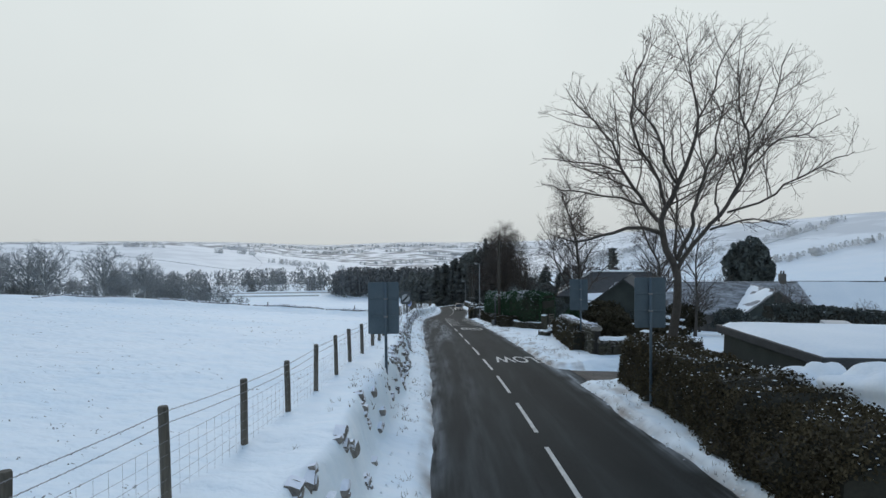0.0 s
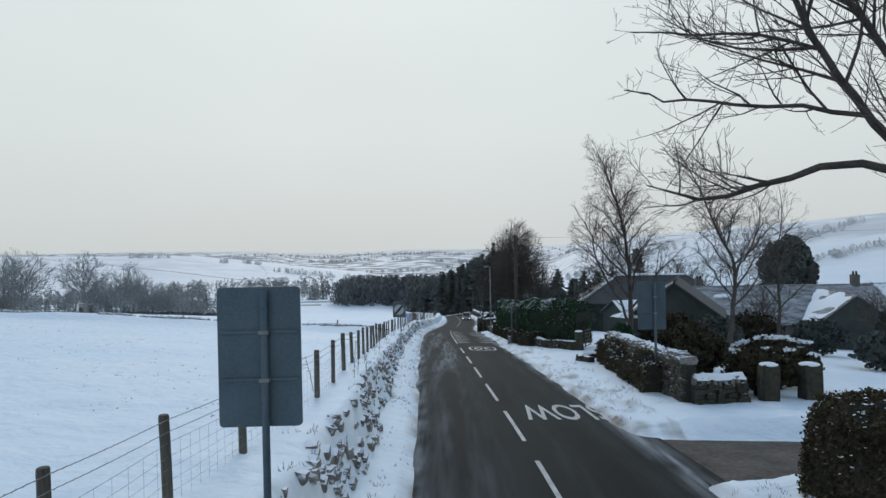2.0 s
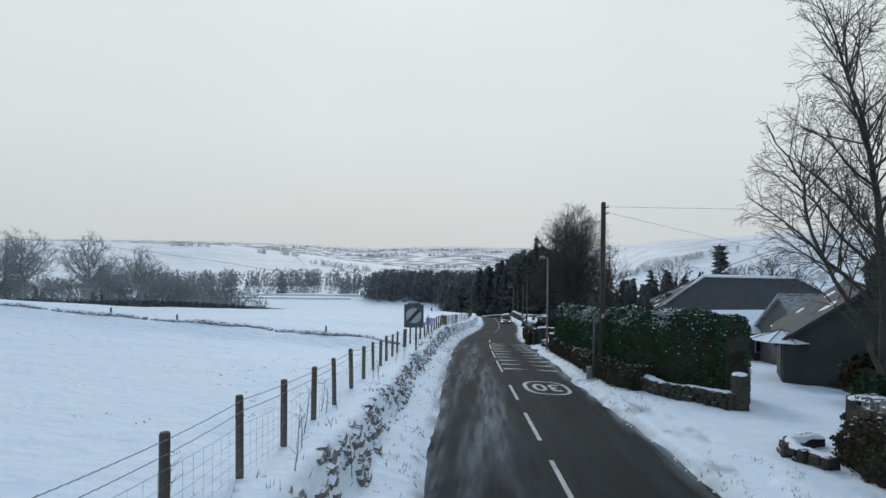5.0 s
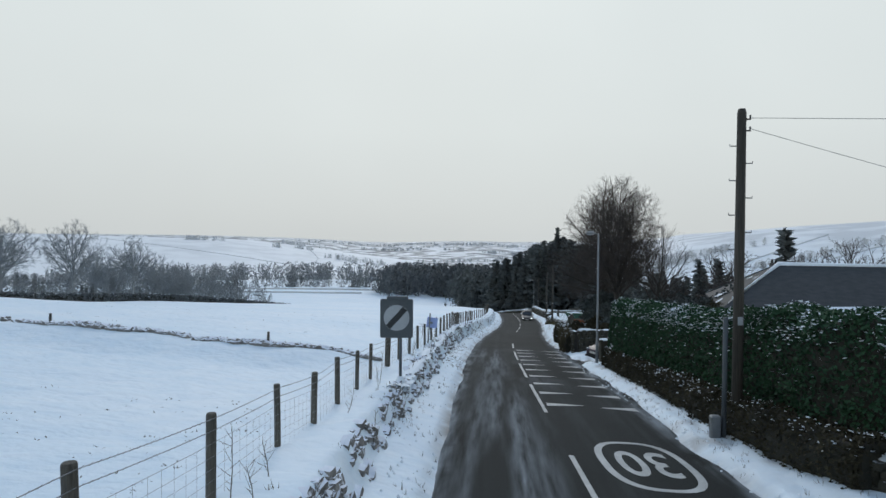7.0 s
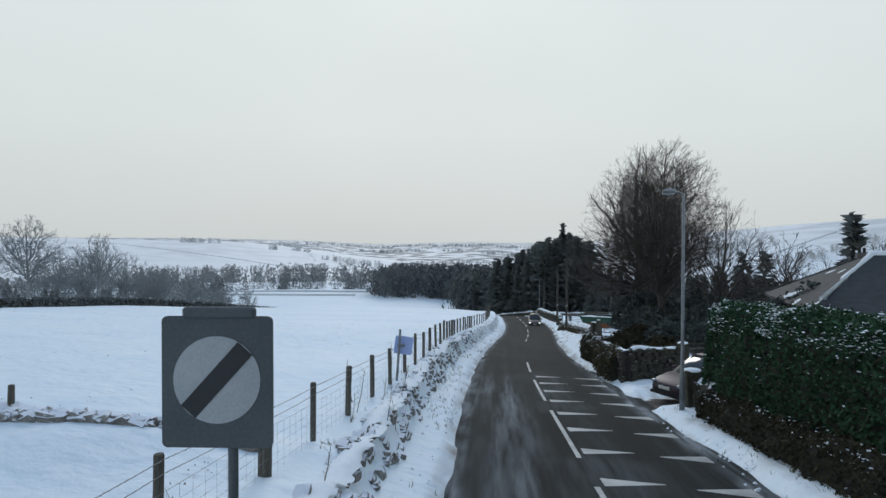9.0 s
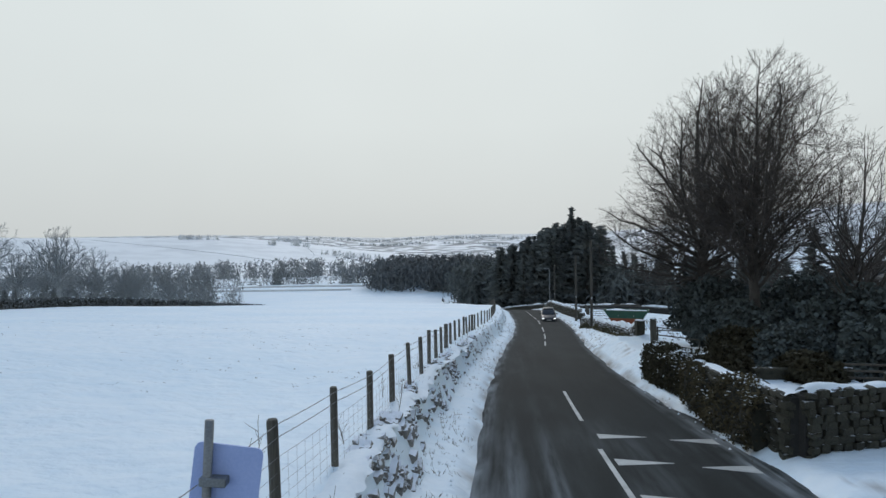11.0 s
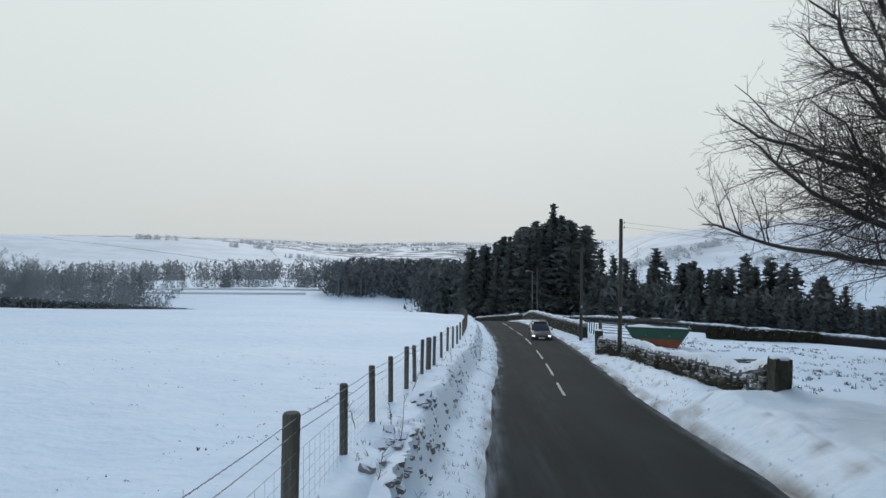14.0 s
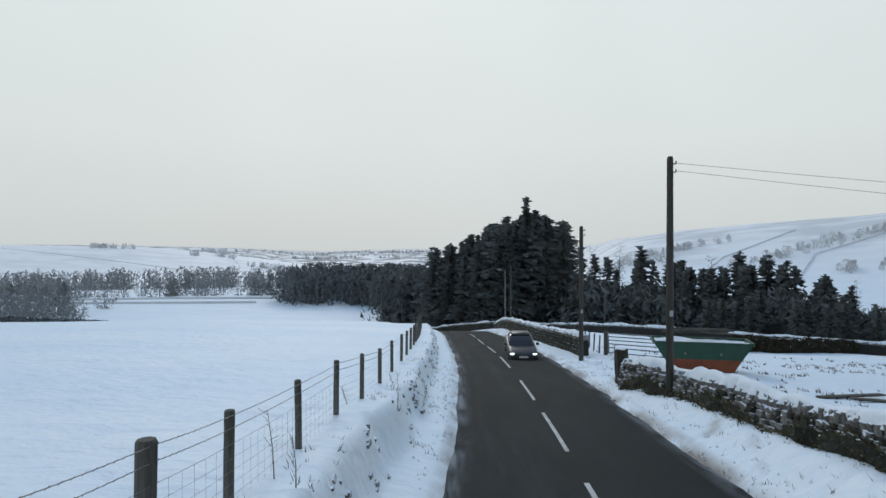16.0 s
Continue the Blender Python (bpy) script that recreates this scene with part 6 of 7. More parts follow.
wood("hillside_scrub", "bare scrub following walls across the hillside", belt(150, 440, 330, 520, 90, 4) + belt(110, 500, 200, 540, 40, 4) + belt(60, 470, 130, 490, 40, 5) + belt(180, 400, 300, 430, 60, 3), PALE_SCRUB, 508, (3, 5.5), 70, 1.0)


def hill_wall(points, seed):
    """A thin wall line across a hillside, its colour paled for haze."""
    v, f = [], []
    for (x0, y0), (x1, y1) in zip(points[:-1], points[1:]):
        n = max(2, int(math.hypot(x1 - x0, y1 - y0) / 4))
        for k in range(n + 1):
            t = k / n
            x, y = x0 + (x1 - x0) * t, y0 + (y1 - y0) * t
            z = ground(x, y)
            b = len(v)
            v += [(x, y - 0.3, z - 0.6), (x, y - 0.25, z + 0.75), (x, y + 0.25, z + 0.75), (x, y + 0.3, z - 0.6)]
            if k:
                f += [(b - 4, b, b + 1, b - 3), (b - 3, b + 1, b + 2, b - 2), (b - 2, b + 2, b + 3, b - 1)]
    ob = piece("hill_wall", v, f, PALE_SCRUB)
    return tagged(ob, "dry-stone wall line crossing the white hillside, paled as by haze", "wall", "hillside walls", "structure")


hill_wall([(110, 395), (160, 470), (240, 540)], 1)
hill_wall([(150, 380), (200, 450), (300, 505)], 2)
hill_wall([(-760, 1200), (-520, 1120), (-260, 1020)], 5)
hill_wall([(-420, 1400), (-330, 1180), (-290, 980)], 6)
hill_wall([(-330, 1300), (-230, 1120), (-210, 960)], 8)
hill_wall([(-150, 345), (-60, 350), (-10, 352)], 9)
hill_wall([(-300, 316), (-160, 318), (-62, 330)], 10)

# tufts of grass and stalks that stand out of the snow
rng = random.Random(600)
v, f = [], []
for k in range(3600):
    y = rng.uniform(6, 125)
    far = rng.random() ** 2.2 * 45
    x = along(y, -6.3 - far)
    if bump1(x * 0.22, y * 0.22, 91.0) < (0.47 if y < 64 else 0.56):
        continue
    z = ground(x, y)
    for b in range(3):
        s = rng.uniform(0.012, 0.035)
        p = Vector((x + rng.gauss(0, 0.12), y + rng.gauss(0, 0.05), z - 0.01))
        q = len(v)
        v += [p, p + Vector((0.035, 0, 0)), p + Vector((rng.gauss(0, 0.03), rng.gauss(0, 0.03), s))]
        f.append((q, q + 1, q + 2))
tagged(piece("field_grass", v, f, GRASS), "dead grass tips poking through the field snow", "grass", kind="stuff")
v, f = [], []
for k in range(5600):
    y = rng.uniform(8, 150)
    o = rng.choice((-1, 1)) * rng.uniform(2.95, 4.9)
    if o < 0 and bump1(y * 0.7, o, 93.0) < 0.52:
        continue
    if o > 0 and (28 < y < 34 or 49.5 < y < 54 or 82 < y < 88 or 98 < y < 117 or bump1(y * 0.5, o, 95.0) < 0.48):
        continue
    x = along(y, o)
    z = ground(x, y)
    for b in range(3):
        p = Vector((x + rng.gauss(0, 0.03), y + rng.gauss(0, 0.03), z - 0.02))
        q = len(v)
        v += [p, p + Vector((0.012, 0, 0)), p + Vector((rng.gauss(0, 0.05), rng.gauss(0, 0.05), rng.uniform(0.05, 0.16)))]
        f.append((q, q + 1, q + 2))
tagged(piece("verge_grass", v, f, GRASS), "dead grass blades in the snowy verge", "grass", kind="stuff")


# rough grass in the snowy yard beyond the long wall
v, f = [], []
for k in range(1500):
    x, y = rng.uniform(9.5, 34), rng.uniform(117, 160)
    if bump1(x * 0.35, y * 0.35, 99.0) < 0.5:
        continue
    z = ground(x, y)
    for b in range(4):
        p = Vector((x + rng.gauss(0, 0.08), y + rng.gauss(0, 0.08), z - 0.02))
        q = len(v)
        v += [p, p + Vector((0.05, 0, 0)), p + Vector((rng.gauss(0, 0.06), rng.gauss(0, 0.06), rng.uniform(0.06, 0.22)))]
        f.append((q, q + 1, q + 2))
tagged(piece("yard_grass", v, f, GRASS), "rough dead grass poking through the yard snow", "grass", kind="stuff")

# dry stalks along the field-side verge
v, f = [], []
for k in range(60):
    y = rng.uniform(30, 135)
    x = along(y, -rng.uniform(3.9, 5.3))
    foot = Vector((x, y, ground(x, y) - 0.1))
    tip = Vector((rng.gauss(0, 0.12), rng.gauss(0, 0.12), rng.uniform(0.4, 1.1)))
    tube(v, f, [foot, foot + tip * 0.5 + Vector((0.02, 0, 0)), foot + tip], [0.009, 0.006, 0.003], 4)
    for q in range(9):
        p = foot + tip * (0.3 + 0.08 * q)
        tube(v, f, [p, p + Vector((rng.gauss(0, 1), rng.gauss(0, 1), 1.2)).normalized() * rng.uniform(0.08, 0.22)], [0.004, 0.002], 3)
tagged(piece("verge_weeds", v, f, GRASS), "dry dead weed stalks standing in the snow", "weeds", kind="stuff")


# ---- houses ----
def slab(corners, thick):
    """A roof slope: four corners, thickened downwards."""
    v = [Vector(c) for c in corners]
    v += [c - Vector((0, 0, thick)) for c in v]
    f = [(0, 1, 2, 3), (7, 6, 5, 4)] + [(k, k + 4, (k + 1) % 4 + 4, (k + 1) % 4) for k in range(4)]
    return v, f


def snow_sheet(corners, seed, cover, depth=0.09, n=26):
    """Snow lying on a slope in uneven patches."""
    a, b, c, d = (Vector(p) for p in corners)
    v, f, keep = [], [], []
    for i in range(n + 1):
        for j in range(n + 1):
            s, t = i / n, j / n
            p = a.lerp(b, s).lerp(d.lerp(c, s), t)
            k = bump1(s * 5 + seed, t * 4, 97.0 + seed)
            thick = depth * min(1.0, (k - (1 - cover)) * 6)
            keep.append(thick)
            v.append(p + Vector((0, 0, max(thick, -0.05))))
    for i in range(n):
        for j in range(n):
            q = i * (n + 1) + j
            if max(keep[q], keep[q + 1], keep[q + n + 1], keep[q + n + 2]) > 0:
                f.append((q, q + n + 1, q + n + 2, q + 1))
    return v, f


def house(label, x, y, z, yaw, w, l, eave, ridge, wall_mat, roof_mat, seed, snow=(0.6, 0.6), chimneys=(), hip=0.0, over=0.35, crest=0.0):
    """A bungalow: ridge along its own x. w: depth across the ridge; l: length."""
    h = empty("house", label, "house", "bungalows", at=pose(x, y, z, 0, 0, yaw))
    hl, hw = l / 2, w / 2
    v = [(-hl, -hw, -2.5), (hl, -hw, -2.5), (hl, hw, -2.5), (-hl, hw, -2.5), (-hl, -hw, eave), (hl, -hw, eave), (hl, hw, eave), (-hl, hw, eave)]
    f = [(0, 1, 5, 4), (1, 2, 6, 5), (2, 3, 7, 6), (3, 0, 4, 7)]
    if not hip:
        v += [(-hl, 0, ridge - 0.12), (hl, 0, ridge - 0.12)]
        f = [(0, 1, 5, 4), (2, 3, 7, 6), (1, 2, 6, 9, 5), (3, 0, 4, 8, 7)]
    walls = piece("wall", v, f, wall_mat, h)
    drop = over * (ridge - eave) / hw
    a, b = hl + (over if hip else 0.25), hw + over
    r = hl - hip if hip else hl + 0.25
    slopes = [[(-a, -b, eave - drop), (a, -b, eave - drop), (r, 0, ridge), (-r, 0, ridge)], [(a, b, eave - drop), (-a, b, eave - drop), (-r, 0, ridge), (r, 0, ridge)]]
    if hip:
        slopes += [[(a, -b, eave - drop), (a, b, eave - drop), (r, 0.01, ridge), (r, -0.01, ridge)], [(-a, b, eave - drop), (-a, -b, eave - drop), (-r, -0.01, ridge), (-r, 0.01, ridge)]]
    for k, corners in enumerate(slopes):
        sv, sf = slab(corners, 0.16)
        rf = piece("roof_slope", sv, sf, roof_mat, h)
        cover = snow[min(k, len(snow) - 1)]
        if cover:
            sv, sf = snow_sheet([(p[0], p[1], p[2] + 0.012) for p in corners], seed + k, cover)
            if sf:
                piece("snow_patch", sv, sf, SNOW, rf, "snow lying on the roof slope", True)["kind"] = "stuff"
    rod("ridge_tile", [(-r, 0, ridge + 0.02), (r, 0, ridge + 0.02)], 0.09, roof_mat, h, 8)
    if crest:
        foot = (-r + (r - a) * 0.8, -b * 0.8, ridge + (eave - drop - ridge) * 0.8)
        rod("ridge_snow", [foot, (-r, 0, ridge), (r, 0, ridge)], [crest * 0.9, crest, crest * 0.7], SNOW, h, 10)["label"] = "snow banked along hip and ridge"
    for cx, cy in chimneys:
        cz = ridge - abs(cy) / hw * (ridge - eave)
        ch = part("chimney", box_bm(cx - 0.35, cx + 0.35, cy - 0.3, cy + 0.3, cz - 0.3, cz + 1.0, 0.02), WALLING, h)
        for q in (-0.15, 0.15):
            rod("chimney_pot", [(cx + q, cy, cz + 0.95), (cx + q, cy, cz + 1.35)], [0.11, 0.09], STONE, ch, 8)
    for sx in (-1, 1):
        for k in (-0.3, 0.3):
            fr = part("window", box_bm(sx * 0.25 * l + k * 3 - 0.55, sx * 0.25 * l + k * 3 + 0.55, -hw - 0.03, -hw + 0.05, eave - 1.6, eave - 0.5, 0.01), SIGN_WHITE, h, "white-framed window")
            part("pane", box_bm(sx * 0.25 * l + k * 3 - 0.47, sx * 0.25 * l + k * 3 + 0.47, -hw - 0.045, -hw - 0.032, eave - 1.52, eave - 0.58), GLASS, fr)
    return h


house("dark slate hipped bungalow with snow along its ridge", 29.6, 105.0, -5.4, -12, 13.5, 19, 2.6, 5.8, RENDERED, SLATE, 3, (0, 0.95, 0.9, 0.32), [(-4.5, 2.0)], 5.0, crest=0.24)
house("small dark-clad gabled outbuilding under snow", 19.6, 66.8, -2.6, 68, 6.6, 7.5, 2.1, 4.6, RENDERED, SLATE, 4, (0.0, 0.35))
house("stone-tiled bungalow with snow-streaked roof", 33.0, 80.5, -5.0, -4, 10, 21, 2.4, 5.3, WALLING, SNOWY_TILE, 5, (0.3, 0.9), [(9.0, 0.0), (-6, 0.4)])
house("dark gabled wing of the stone-tiled bungalow", 38.0, 77.2, -4.9, 88, 7.8, 8, 2.1, 4.9, RENDERED, SNOWY_TILE, 6, (0.6, 0.6))
house("low bungalow with a snow-white roof beyond the hedge", 53.5, 83.5, -5.6, -8, 9, 15, 2.3, 5.6, WALLING, SLATE, 7, (0.7, 0.97), [(4.5, 0)])
house("farther bungalow behind the gardens under snow", 66.0, 104.0, -8.0, -10, 10, 18, 2.6, 6.2, WALLING, SLATE, 8, (0.9, 0.9), [(5, 0)])
house("stone house with a dark roof beyond the drive", 39.5, 147.0, -11.2, 40, 9, 14, 3.2, 7.2, WALLING, SLATE, 9, (0.4, 0.75), [(5.5, 0)])
house("bungalow end beyond the laurel hedge", 23.0, 88.5, -5.2, 10, 6, 6, 2.2, 3.6, RENDERED, SLATE, 10, (0.9, 0.9))

# parasol-shaped garden frame behind the hedge
px, py = 15.4, 65.3
pz = ground(px, py)
frame_ob = empty("garden_parasol", "snow-topped garden parasol behind the hedge", "parasol", at=pose(px, py, pz))
rod("pole", [(0, 0, -0.1), (0, 0, 2.4)], 0.03, POST, frame_ob, 8)
v, f = [(0, 0, 2.45)], []
for k in range(8):
    a = math.pi * k / 4
    v.append((1.5 * math.cos(a), 1.5 * math.sin(a), 1.95))
for k in range(8):
    f.append((0, 1 + k, 1 + (k + 1) % 8))
piece("canopy", v, f, SNOW, frame_ob, "canopy under snow")
for k in range(8):
    a = math.pi * k / 4
    rod("rib", [(0, 0, 2.47), (1.5 * math.cos(a), 1.5 * math.sin(a), 1.97)], 0.018, POST, frame_ob, 5)

# flat-roofed garage by the hedge
gar = empty("garage", "flat-roofed dark garage under a thick even sheet of snow", "garage", at=pose(10.6, 19.3, 0.6, 0, 1.6, 0))
part("wall", box_bm(0.15, 8.2, 0.15, 5.95, -0.8, 2.05, 0.01), RENDERED, gar)
part("roof_deck", box_bm(-0.05, 8.4, -0.05, 6.15, 2.05, 2.3, 0.02), SLATE, gar, "dark felt roof edge")
v, f = [], []
n = 30
for i in range(n + 1):
    for j in range(n + 1):
        s, t = i / n, j / n
        edge = min(s, 1 - s, t, 1 - t)
        v.append((0.02 + 8.3 * s, 0.02 + 6.05 * t, 2.29 + 0.17 * float(ease(edge / 0.05)) + 0.05 * (bump1(s * 6.0, t * 5.0, 99.0) - 0.5)))
for i in range(n):
    for j in range(n):
        q = i * (n + 1) + j
        f.append((q, q + n + 1, q + n + 2, q + 1))
piece("snow_sheet", v, f, SNOW, gar, "smooth sheet of snow", True)
part("door", box_bm(2.0, 4.6, 0.08, 0.14, -0.6, 1.6, 0.01), SLATE, gar, "dark up-and-over door")

# snow heaped on the garden side of the hedge bank
for k, (x, y, r, h) in enumerate([(9.9, 18.2, 0.75, 0.6), (10.2, 16.6, 0.9, 0.7), (10.6, 14.6, 1.0, 0.75), (10.3, 12.6, 1.1, 0.8)]):
    rng = random.Random(800 + k)
    bm = bmesh.new()
    bmesh.ops.create_icosphere(bm, subdivisions=4, radius=1)
    for v in bm.verts:
        w = 1 + 0.35 * float(noise.noise(v.co * 1.6 + Vector((k * 3.1, 0, 0))))
        v.co = (v.co.x * r * w, v.co.y * r * w * 1.2, v.co.z * h * w)
    me = bpy.data.meshes.new("snow_heap")
    bm.to_mesh(me)
    bm.free()
    me.materials.append(SNOW)
    me.polygons.foreach_set("use_smooth", [True] * len(me.polygons))
    ob = new("snow_heap", me)
    ob.matrix_basis = pose(x, y, ground(x, y) + 1.25)
    tagged(ob, "rounded heap of snow on the garden hedge bank", "snow heap", "snow heaps")


# ---- vehicles ----
def loft(sections, closed_ends=True):
    """sections: (x, list of (y, z)) from one end to the other."""
    v, f = [], []
    n = len(sections[0][1])
    for x, ring_pts in sections:
        v += [(x, a, b) for a, b in ring_pts]
    for i in range(len(sections) - 1):
        for k in range(n):
            a, b = i * n + k, i * n + (k + 1) % n
            f.append((a, b, b + n, a + n))
    if closed_ends:
        f += [tuple(reversed(range(n))), tuple((len(sections) - 1) * n + k for k in range(n))]
    return v, f


def hull(half, z0, z1, shoulder=0.72, tuck=0.9):
    """One cross-section of a car body."""
    m = z0 + (z1 - z0) * shoulder
    return [(-half * tuck, z0), (half * tuck, z0), (half, z0 + (z1 - z0) * 0.25), (half, m), (half * 0.93, z1 - 0.02), (half * 0.7, z1), (-half * 0.7, z1), (-half * 0.93, z1 - 0.02), (-half, m), (-half, z0 + (z1 - z0) * 0.25)]


def car(label, paint, at, length, width, stations, cabin, lit=False, name="car", snow=False, group=""):
    """stations: (fraction, half-width share, floor, top); cabin: (fraction, half-width share, top) for the glasshouse. Nose at +x."""
    c = empty(name, label, "car" if name == "car" else "van", group, at=at)
    hw = width / 2
    v, f = loft([((s - 0.5) * length, hull(hw * k, a, b)) for s, k, a, b in stations])
    body = piece("body", v, f, paint, c, "", True)
    md = body.modifiers.new("bevel", "BEVEL")
    md.width, md.segments, md.limit_method = 0.03, 2, "ANGLE"
    v, f = loft([((s - 0.5) * length, [(-hw * k, b0), (hw * k, b0), (hw * k * 0.97, b0 + (b1 - b0) * 0.5), (hw * k * 0.82, b1 - 0.04), (hw * k * 0.6, b1), (-hw * k * 0.6, b1), (-hw * k * 0.82, b1 - 0.04), (-hw * k * 0.97, b0 + (b1 - b0) * 0.5)]) for s, k, b0, b1 in cabin])
    piece("glasshouse", v, f, GLASS, c, "dark glass cabin", True)
    s0, s1 = cabin[1][0], cabin[-2][0]
    top = max(b for *_, b in cabin)
    v, f = loft([((s0 + (s1 - s0) * t - 0.5) * length, [(-hw * 0.66, top - 0.05), (hw * 0.66, top - 0.05), (hw * 0.6, top + 0.015), (-hw * 0.6, top + 0.015)]) for t in (0.02, 0.5, 0.98)])
    piece("roof", v, f, SNOW if snow else paint, c, "", True)
    for side in (-1, 1):
        for fx in (0.19, 0.81):
            w = part("wheel", cylinder_bm(0.31, 0.2), RUBBER, c)
            w.matrix_basis = pose((fx - 0.5) * length, side * (hw - 0.1), 0.31, 90, 0, 0)
            part("rim", cylinder_bm(0.2, 0.215), STEEL, w)
        lamp = bmesh.new()
        bmesh.ops.create_icosphere(lamp, subdivisions=2, radius=0.5)
        for q in lamp.verts:
            q.co = (length * 0.463 + q.co.x * 0.30 - abs(q.co.y) * 0.1, side * hw * 0.72 + q.co.y * 0.34, 0.67 + q.co.z * 0.13)
        part("headlight", lamp, LIT if lit else LENS, c, "lit headlight" if lit else "clear headlight", True)
        part("mirror", box_bm(length * 0.13, length * 0.18, side * hw - 0.02 if side > 0 else -hw - 0.18, side * hw + 0.18 if side > 0 else -hw + 0.02, 0.92, 1.05, 0.03), paint, c)
    part("grille", box_bm(length * 0.485, length * 0.503, -hw * 0.55, hw * 0.55, 0.30, 0.48, 0.02), RUBBER, c, "dark grille")
    part("front_plate", box_bm(length * 0.500, length * 0.508, -0.26, 0.26, 0.48, 0.59, 0.005), PLATE, c, "pale plate with plain bars")
    part("bumper", box_bm(length * 0.47, length * 0.497, -hw * 0.86, hw * 0.86, 0.24, 0.34, 0.02), RUBBER, c)
    return c


def cylinder_bm(r, depth):
    bm = bmesh.new()
    bmesh.ops.create_cone(bm, cap_ends=True, segments=24, radius1=r, radius2=r, depth=depth)
    bmesh.ops.bevel(bm, geom=[e for e in bm.edges if abs(e.verts[0].co.z - e.verts[1].co.z) < 1e-6], offset=0.02, segments=1, affect="EDGES")
    return bm


HATCH = [(0, 0.80, 0.35, 0.80), (0.03, 0.92, 0.24, 0.95), (0.2, 1.0, 0.2, 0.99), (0.6, 1.0, 0.2, 0.95), (0.78, 0.98, 0.2, 0.90), (0.93, 0.90, 0.22, 0.78), (0.985, 0.78, 0.26, 0.66), (1.0, 0.66, 0.32, 0.55)]
HATCH_TOP = [(0.02, 0.84, 0.85, 0.90), (0.10, 0.88, 0.92, 1.38), (0.32, 0.90, 0.93, 1.50), (0.52, 0.90, 0.92, 1.46), (0.74, 0.86, 0.88, 0.93)]
SALOON = [(0, 0.80, 0.35, 0.85), (0.03, 0.92, 0.24, 0.95), (0.2, 1.0, 0.2, 0.97), (0.6, 1.0, 0.2, 0.93), (0.78, 0.98, 0.2, 0.88), (0.94, 0.93, 0.22, 0.76), (0.99, 0.84, 0.26, 0.66), (1.0, 0.78, 0.3, 0.56)]
SALOON_TOP = [(0.10, 0.82, 0.88, 0.94), (0.26, 0.86, 0.92, 1.36), (0.42, 0.88, 0.92, 1.43), (0.54, 0.88, 0.90, 1.38), (0.72, 0.86, 0.86, 0.90)]
zz = deck(along(84.9, 6.2), 84.9) - 0.06
car("aubergine hatchback parked nose-out in the drive mouth", PURPLE, pose(7.62, 84.3, float(road_z(84.0)) + 0.03, 0, 0, 209), 4.0, 1.72, HATCH, HATCH_TOP)
cx, cy = along(153.0, 1.35), 153.0
car("charcoal saloon with lit headlights on the oncoming lane", CHARCOAL, pose(cx, cy, deck(cx, cy) + 0.005, 0, 4.5, -92.5), 4.6, 1.82, SALOON, SALOON_TOP, True)
VAN = [(0, 0.95, 0.3, 1.85), (0.05, 1.0, 0.22, 1.95), (0.6, 1.0, 0.2, 1.95), (0.72, 0.98, 0.2, 1.5), (0.86, 0.95, 0.2, 1.12), (0.98, 0.88, 0.24, 0.85), (1.0, 0.8, 0.3, 0.7)]
VAN_TOP = [(0.55, 0.85, 1.2, 1.35), (0.60, 0.9, 1.15, 1.86), (0.66, 0.9, 1.12, 1.82), (0.72, 0.9, 1.1, 1.62), (0.85, 0.88, 1.05, 1.12)]
car("silver van parked beyond the flat-roofed garage with a snowy roof", SILVER, pose(27.4, 45.5, ground(27.4, 45.5) + 0.02, 0, 0, -112), 4.2, 1.75, VAN, VAN_TOP, False, "van", True)


# ---- gates ----
def field_gate(label, a, b, height, bars, mat, cross=False, thick=0.035):
    (x0, y0), (x1, y1) = a, b
    length = math.hypot(x1 - x0, y1 - y0)
    yaw = math.degrees(math.atan2(y1 - y0, x1 - x0))
    z0, z1 = ground(x0, y0), ground(x1, y1)
    g = empty("gate", label, "gate", at=pose(x0, y0, z0 + 0.12, 0, -math.degrees(math.atan2(z1 - z0, length)), yaw))
    for k in range(bars):
        zz = 0.05 + (height - 0.1) * (k / (bars - 1)) ** 0.85
        part("bar", box_bm(0.04, length - 0.04, -thick / 2, thick / 2, zz - 0.03, zz + 0.03, 0.006), mat, g)
    for xx in (0.0, length - 0.08):
        part("stile", box_bm(xx, xx + 0.08, -thick * 0.8, thick * 0.8, 0, height, 0.008), mat, g)
    if cross:
        for s in (1, -1):
            bm = box_bm(-length * 0.52, length * 0.52, -thick, -thick * 0.4, -0.03, 0.03)
            bmesh.ops.rotate(bm, verts=bm.verts[:], matrix=Matrix.Rotation(s * math.atan2(height * 0.8, length), 3, "Y"))
            bmesh.ops.translate(bm, verts=bm.verts[:], vec=(length / 2, 0, height / 2))
            part("brace", bm, mat, g)
    return g


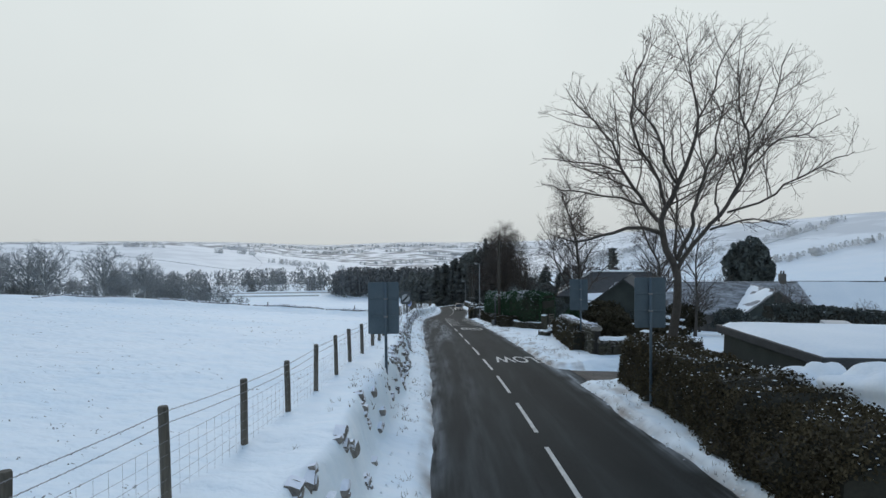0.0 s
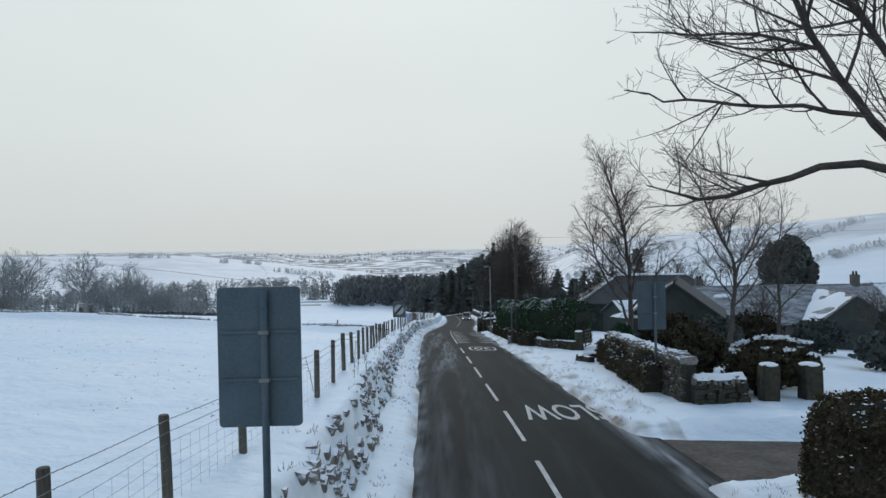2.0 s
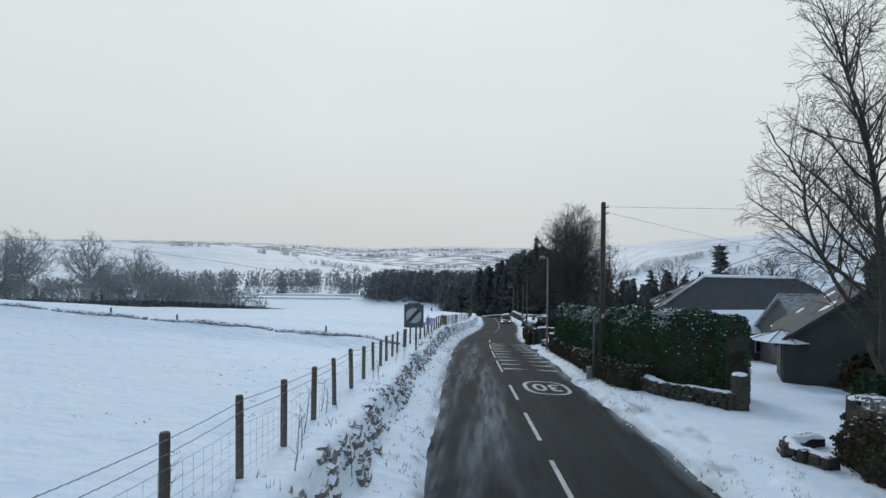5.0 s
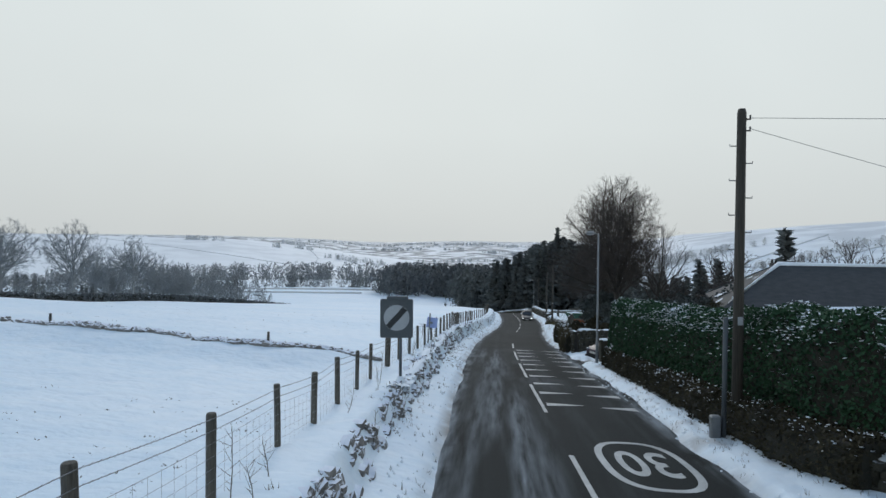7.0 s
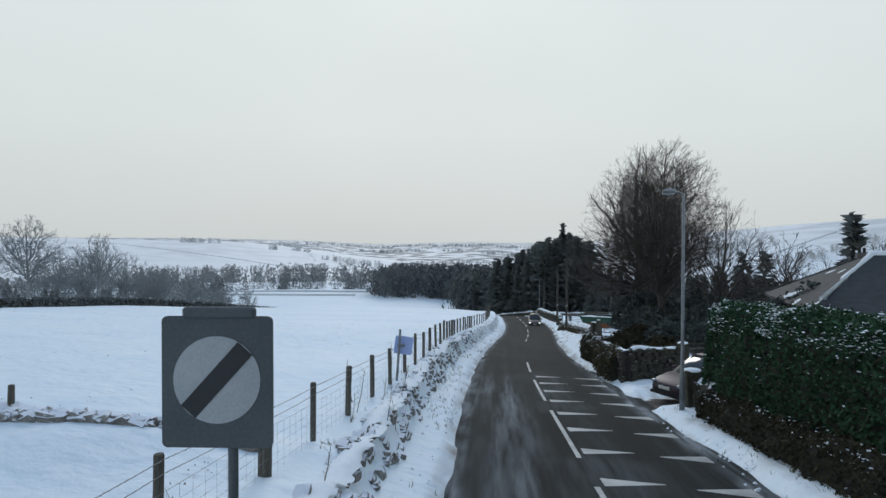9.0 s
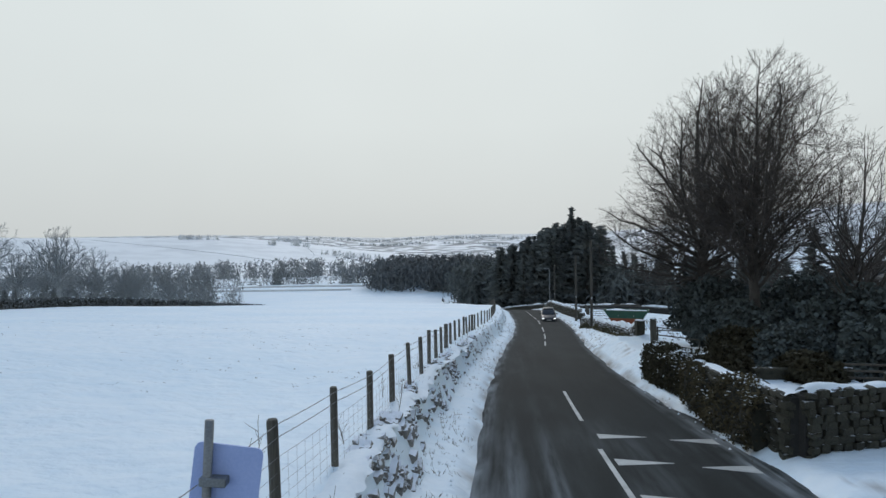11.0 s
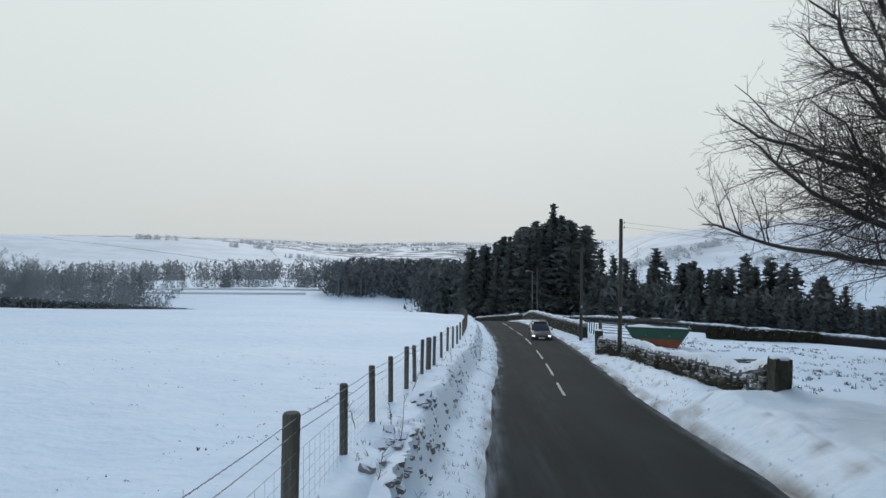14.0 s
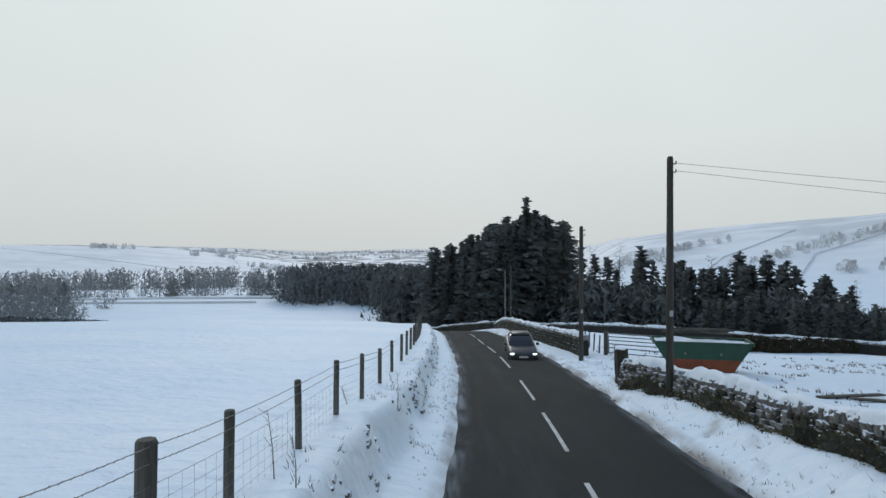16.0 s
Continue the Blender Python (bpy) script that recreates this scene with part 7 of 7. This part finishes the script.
field_gate("tubular steel field gate in the snowy opening", (10.0, 150.6), (12.9, 146.6), 1.25, 6, STEEL)
field_gate("open five-barred timber garden gate", (9.75, 54.9), (10.6, 57.2), 1.05, 5, GATE_WOOD, True)
field_gate("small timber gate with crossed braces by the parked car", (8.25, 88.95), (9.95, 90.95), 1.15, 3, GATE_WOOD, True)
field_gate("pale picket gate behind the low garden wall", (9.1, 93.4), (10.6, 93.0), 1.2, 6, GATE_WOOD)
field_gate("broken timber gate sunk in the drift", (7.65, 109.1), (9.4, 107.4), 1.0, 3, POST)
for k, (x, y, h, w) in enumerate([(9.9, 150.8, 1.45, 0.13), (10.1, 91.1, 1.3, 0.16), (12.9, 146.4, 1.4, 0.13)]):
    z = ground(x, y)
    ob = rod("gate_post", [(x, y, z - 0.3), (x, y, z + h - 0.03), (x, y, z + h)], [w, w, w * 0.8], POST, None, 8)
    tagged(ob, "square-cut timber gate post", "gate post", "timber gate posts")

# garden terrace behind the low wall
terr = empty("garden_bed", "raised stone-edged garden bed under thin snow", "garden bed", at=pose(7.4, 91.9, ground(7.4, 91.9)))
part("front_edge", box_bm(-0.9, 2.2, 1.6, 1.85, -0.2, 0.95, 0.03), STONE, terr)
part("side_edge", box_bm(-0.9, -0.65, -0.8, 1.6, -0.2, 0.8, 0.03), STONE, terr)
part("bed_snow", box_bm(-0.65, 2.2, -0.8, 1.6, -0.2, 0.62, 0.04), SNOW, terr, "thin snow over the bed")

# ---- skip on the rough ground beyond the wall ----
sx, sy = 12.6, 143.5
sk = empty("skip", "green and rust-orange skip with snow along its rim", "skip", at=pose(sx, sy, ground(sx, sy) + 0.02, 0, 0, -14) @ Matrix.Diagonal((1.0, 1.06, 1.1, 1)))
L0, L1, W, Hh = 1.35, 2.25, 0.85, 1.25
for name, zb, zt, mat in (("lower_shell", 0.0, 0.55, SKIP_RUST), ("upper_shell", 0.55, Hh, SKIP_GREEN)):
    def half(z):
        return L0 + (L1 - L0) * z / Hh
    v, f = [], []
    for z in (zb, zt):
        a = half(z)
        v += [(-a, -W, z), (a, -W, z), (a, W, z), (-a, W, z)]
        v += [(-a + 0.06, -W + 0.06, z), (a - 0.06, -W + 0.06, z), (a - 0.06, W - 0.06, z), (-a + 0.06, W - 0.06, z)]
    for k in range(4):
        m = (k + 1) % 4
        f += [(k, m, m + 8, k + 8), (k + 4, k + 12, m + 12, m + 4), (k + 8, m + 8, m + 12, k + 12)]
    if zb == 0:
        f.append((3, 2, 1, 0))
        f.append((4, 5, 6, 7))
    piece(name, v, f, mat, sk, "rusty orange lower half" if zb == 0 else "faded green upper half")
for k in (-1, 1):
    part("rim", box_bm(-L1, L1, k * W - 0.05, k * W + 0.05, Hh - 0.03, Hh + 0.05, 0.01), SKIP_GREEN, sk)
    part("end_rim", box_bm(k * L1 - 0.05, k * L1 + 0.05, -W, W, Hh - 0.03, Hh + 0.05, 0.01), SKIP_GREEN, sk)
    for q in (-0.8, 0.8):
        rod("lifting_lug", [(q, k * (W + 0.02), 0.8), (q, k * (W + 0.14), 0.8)], 0.05, STEEL, sk, 8)
v, f = [], []
n = 14
for i in range(n + 1):
    for j in range(n + 1):
        s, t = i / n, j / n
        v.append((-2.1 + 4.2 * s, -0.78 + 1.56 * t, 1.05 + 0.35 * bump1(s * 4.0, t * 2.5, 111.0)))
for i in range(n):
    for j in range(n):
        q = i * (n + 1) + j
        f.append((q, q + n + 1, q + n + 2, q + 1))
piece("snowy_load", v, f, SNOW, sk, "rubbish load under snow", True)
rng = random.Random(14)
for k in range(5):
    z = ground(sx, sy) + 1.80 + 0.05 * k
    ob = rod("plank", [(sx - 1.6 + rng.uniform(-0.3, 0.3), sy + rng.uniform(-0.5, 0.5), z), (sx + 1.5 + rng.uniform(-0.3, 0.3), sy + rng.uniform(-0.5, 0.5), z + rng.uniform(-0.1, 0.12))], 0.05, POST, None, 5)
    tagged(ob, "old timber lying across the skip", "plank", "skip timbers")
for k, (x, y, ang) in enumerate([(15.5, 136.5, 20), (16.6, 135.4, -8)]):
    z = ground(x, y)
    ob = part("plank", box_bm(-1.7, 1.7, -0.14, 0.14, 0.0, 0.07, 0.01), POST, None)
    ob.matrix_basis = pose(x, y, z + 0.05, 0, 3, ang)
    tagged(ob, "grey board lying in the snowy yard", "plank", "yard boards")

# stock rail fence by the plantation field
for k in range(9):
    x, y = 8.6 + 0.25 * k, 152 + 2.4 * k
    z = ground(x + 1.2, y)
    ob = rod("stake", [(x + 1.2, y, z - 0.2), (x + 1.25, y, z + 1.1)], 0.05, POST, None, 7)
    tagged(ob, "thin stake behind the far wall", "fence post", "far field stakes")

# litter of twigs and clods along the verge
rng = random.Random(900)
v, f = [], []
for k in range(900):
    y = rng.uniform(8, 140)
    o = rng.choice((-1, 1)) * rng.uniform(2.95, 3.7)
    if o > 0 and (81 < y < 89 or 27 < y < 35):
        continue
    x = along(y, o)
    z = ground(x, y)
    if z < deck(x, y) + 0.01:
        z = deck(x, y)
    s = rng.uniform(0.015, 0.045)
    b = len(v)
    for dx, dy, dz in ((-1, -1, 0), (1, -1, 0), (1, 1, 0), (-1, 1, 0), (0, 0, 1.2)):
        v.append((x + dx * s * rng.uniform(0.6, 1.2), y + dy * s * rng.uniform(0.6, 1.2), z + dz * s))
    f += [(b, b + 1, b + 4), (b + 1, b + 2, b + 4), (b + 2, b + 3, b + 4), (b + 3, b, b + 4)]
tagged(piece("verge_clods", v, f, SNOW), "small lumps of ploughed snow beside the asphalt", "snow", kind="stuff")
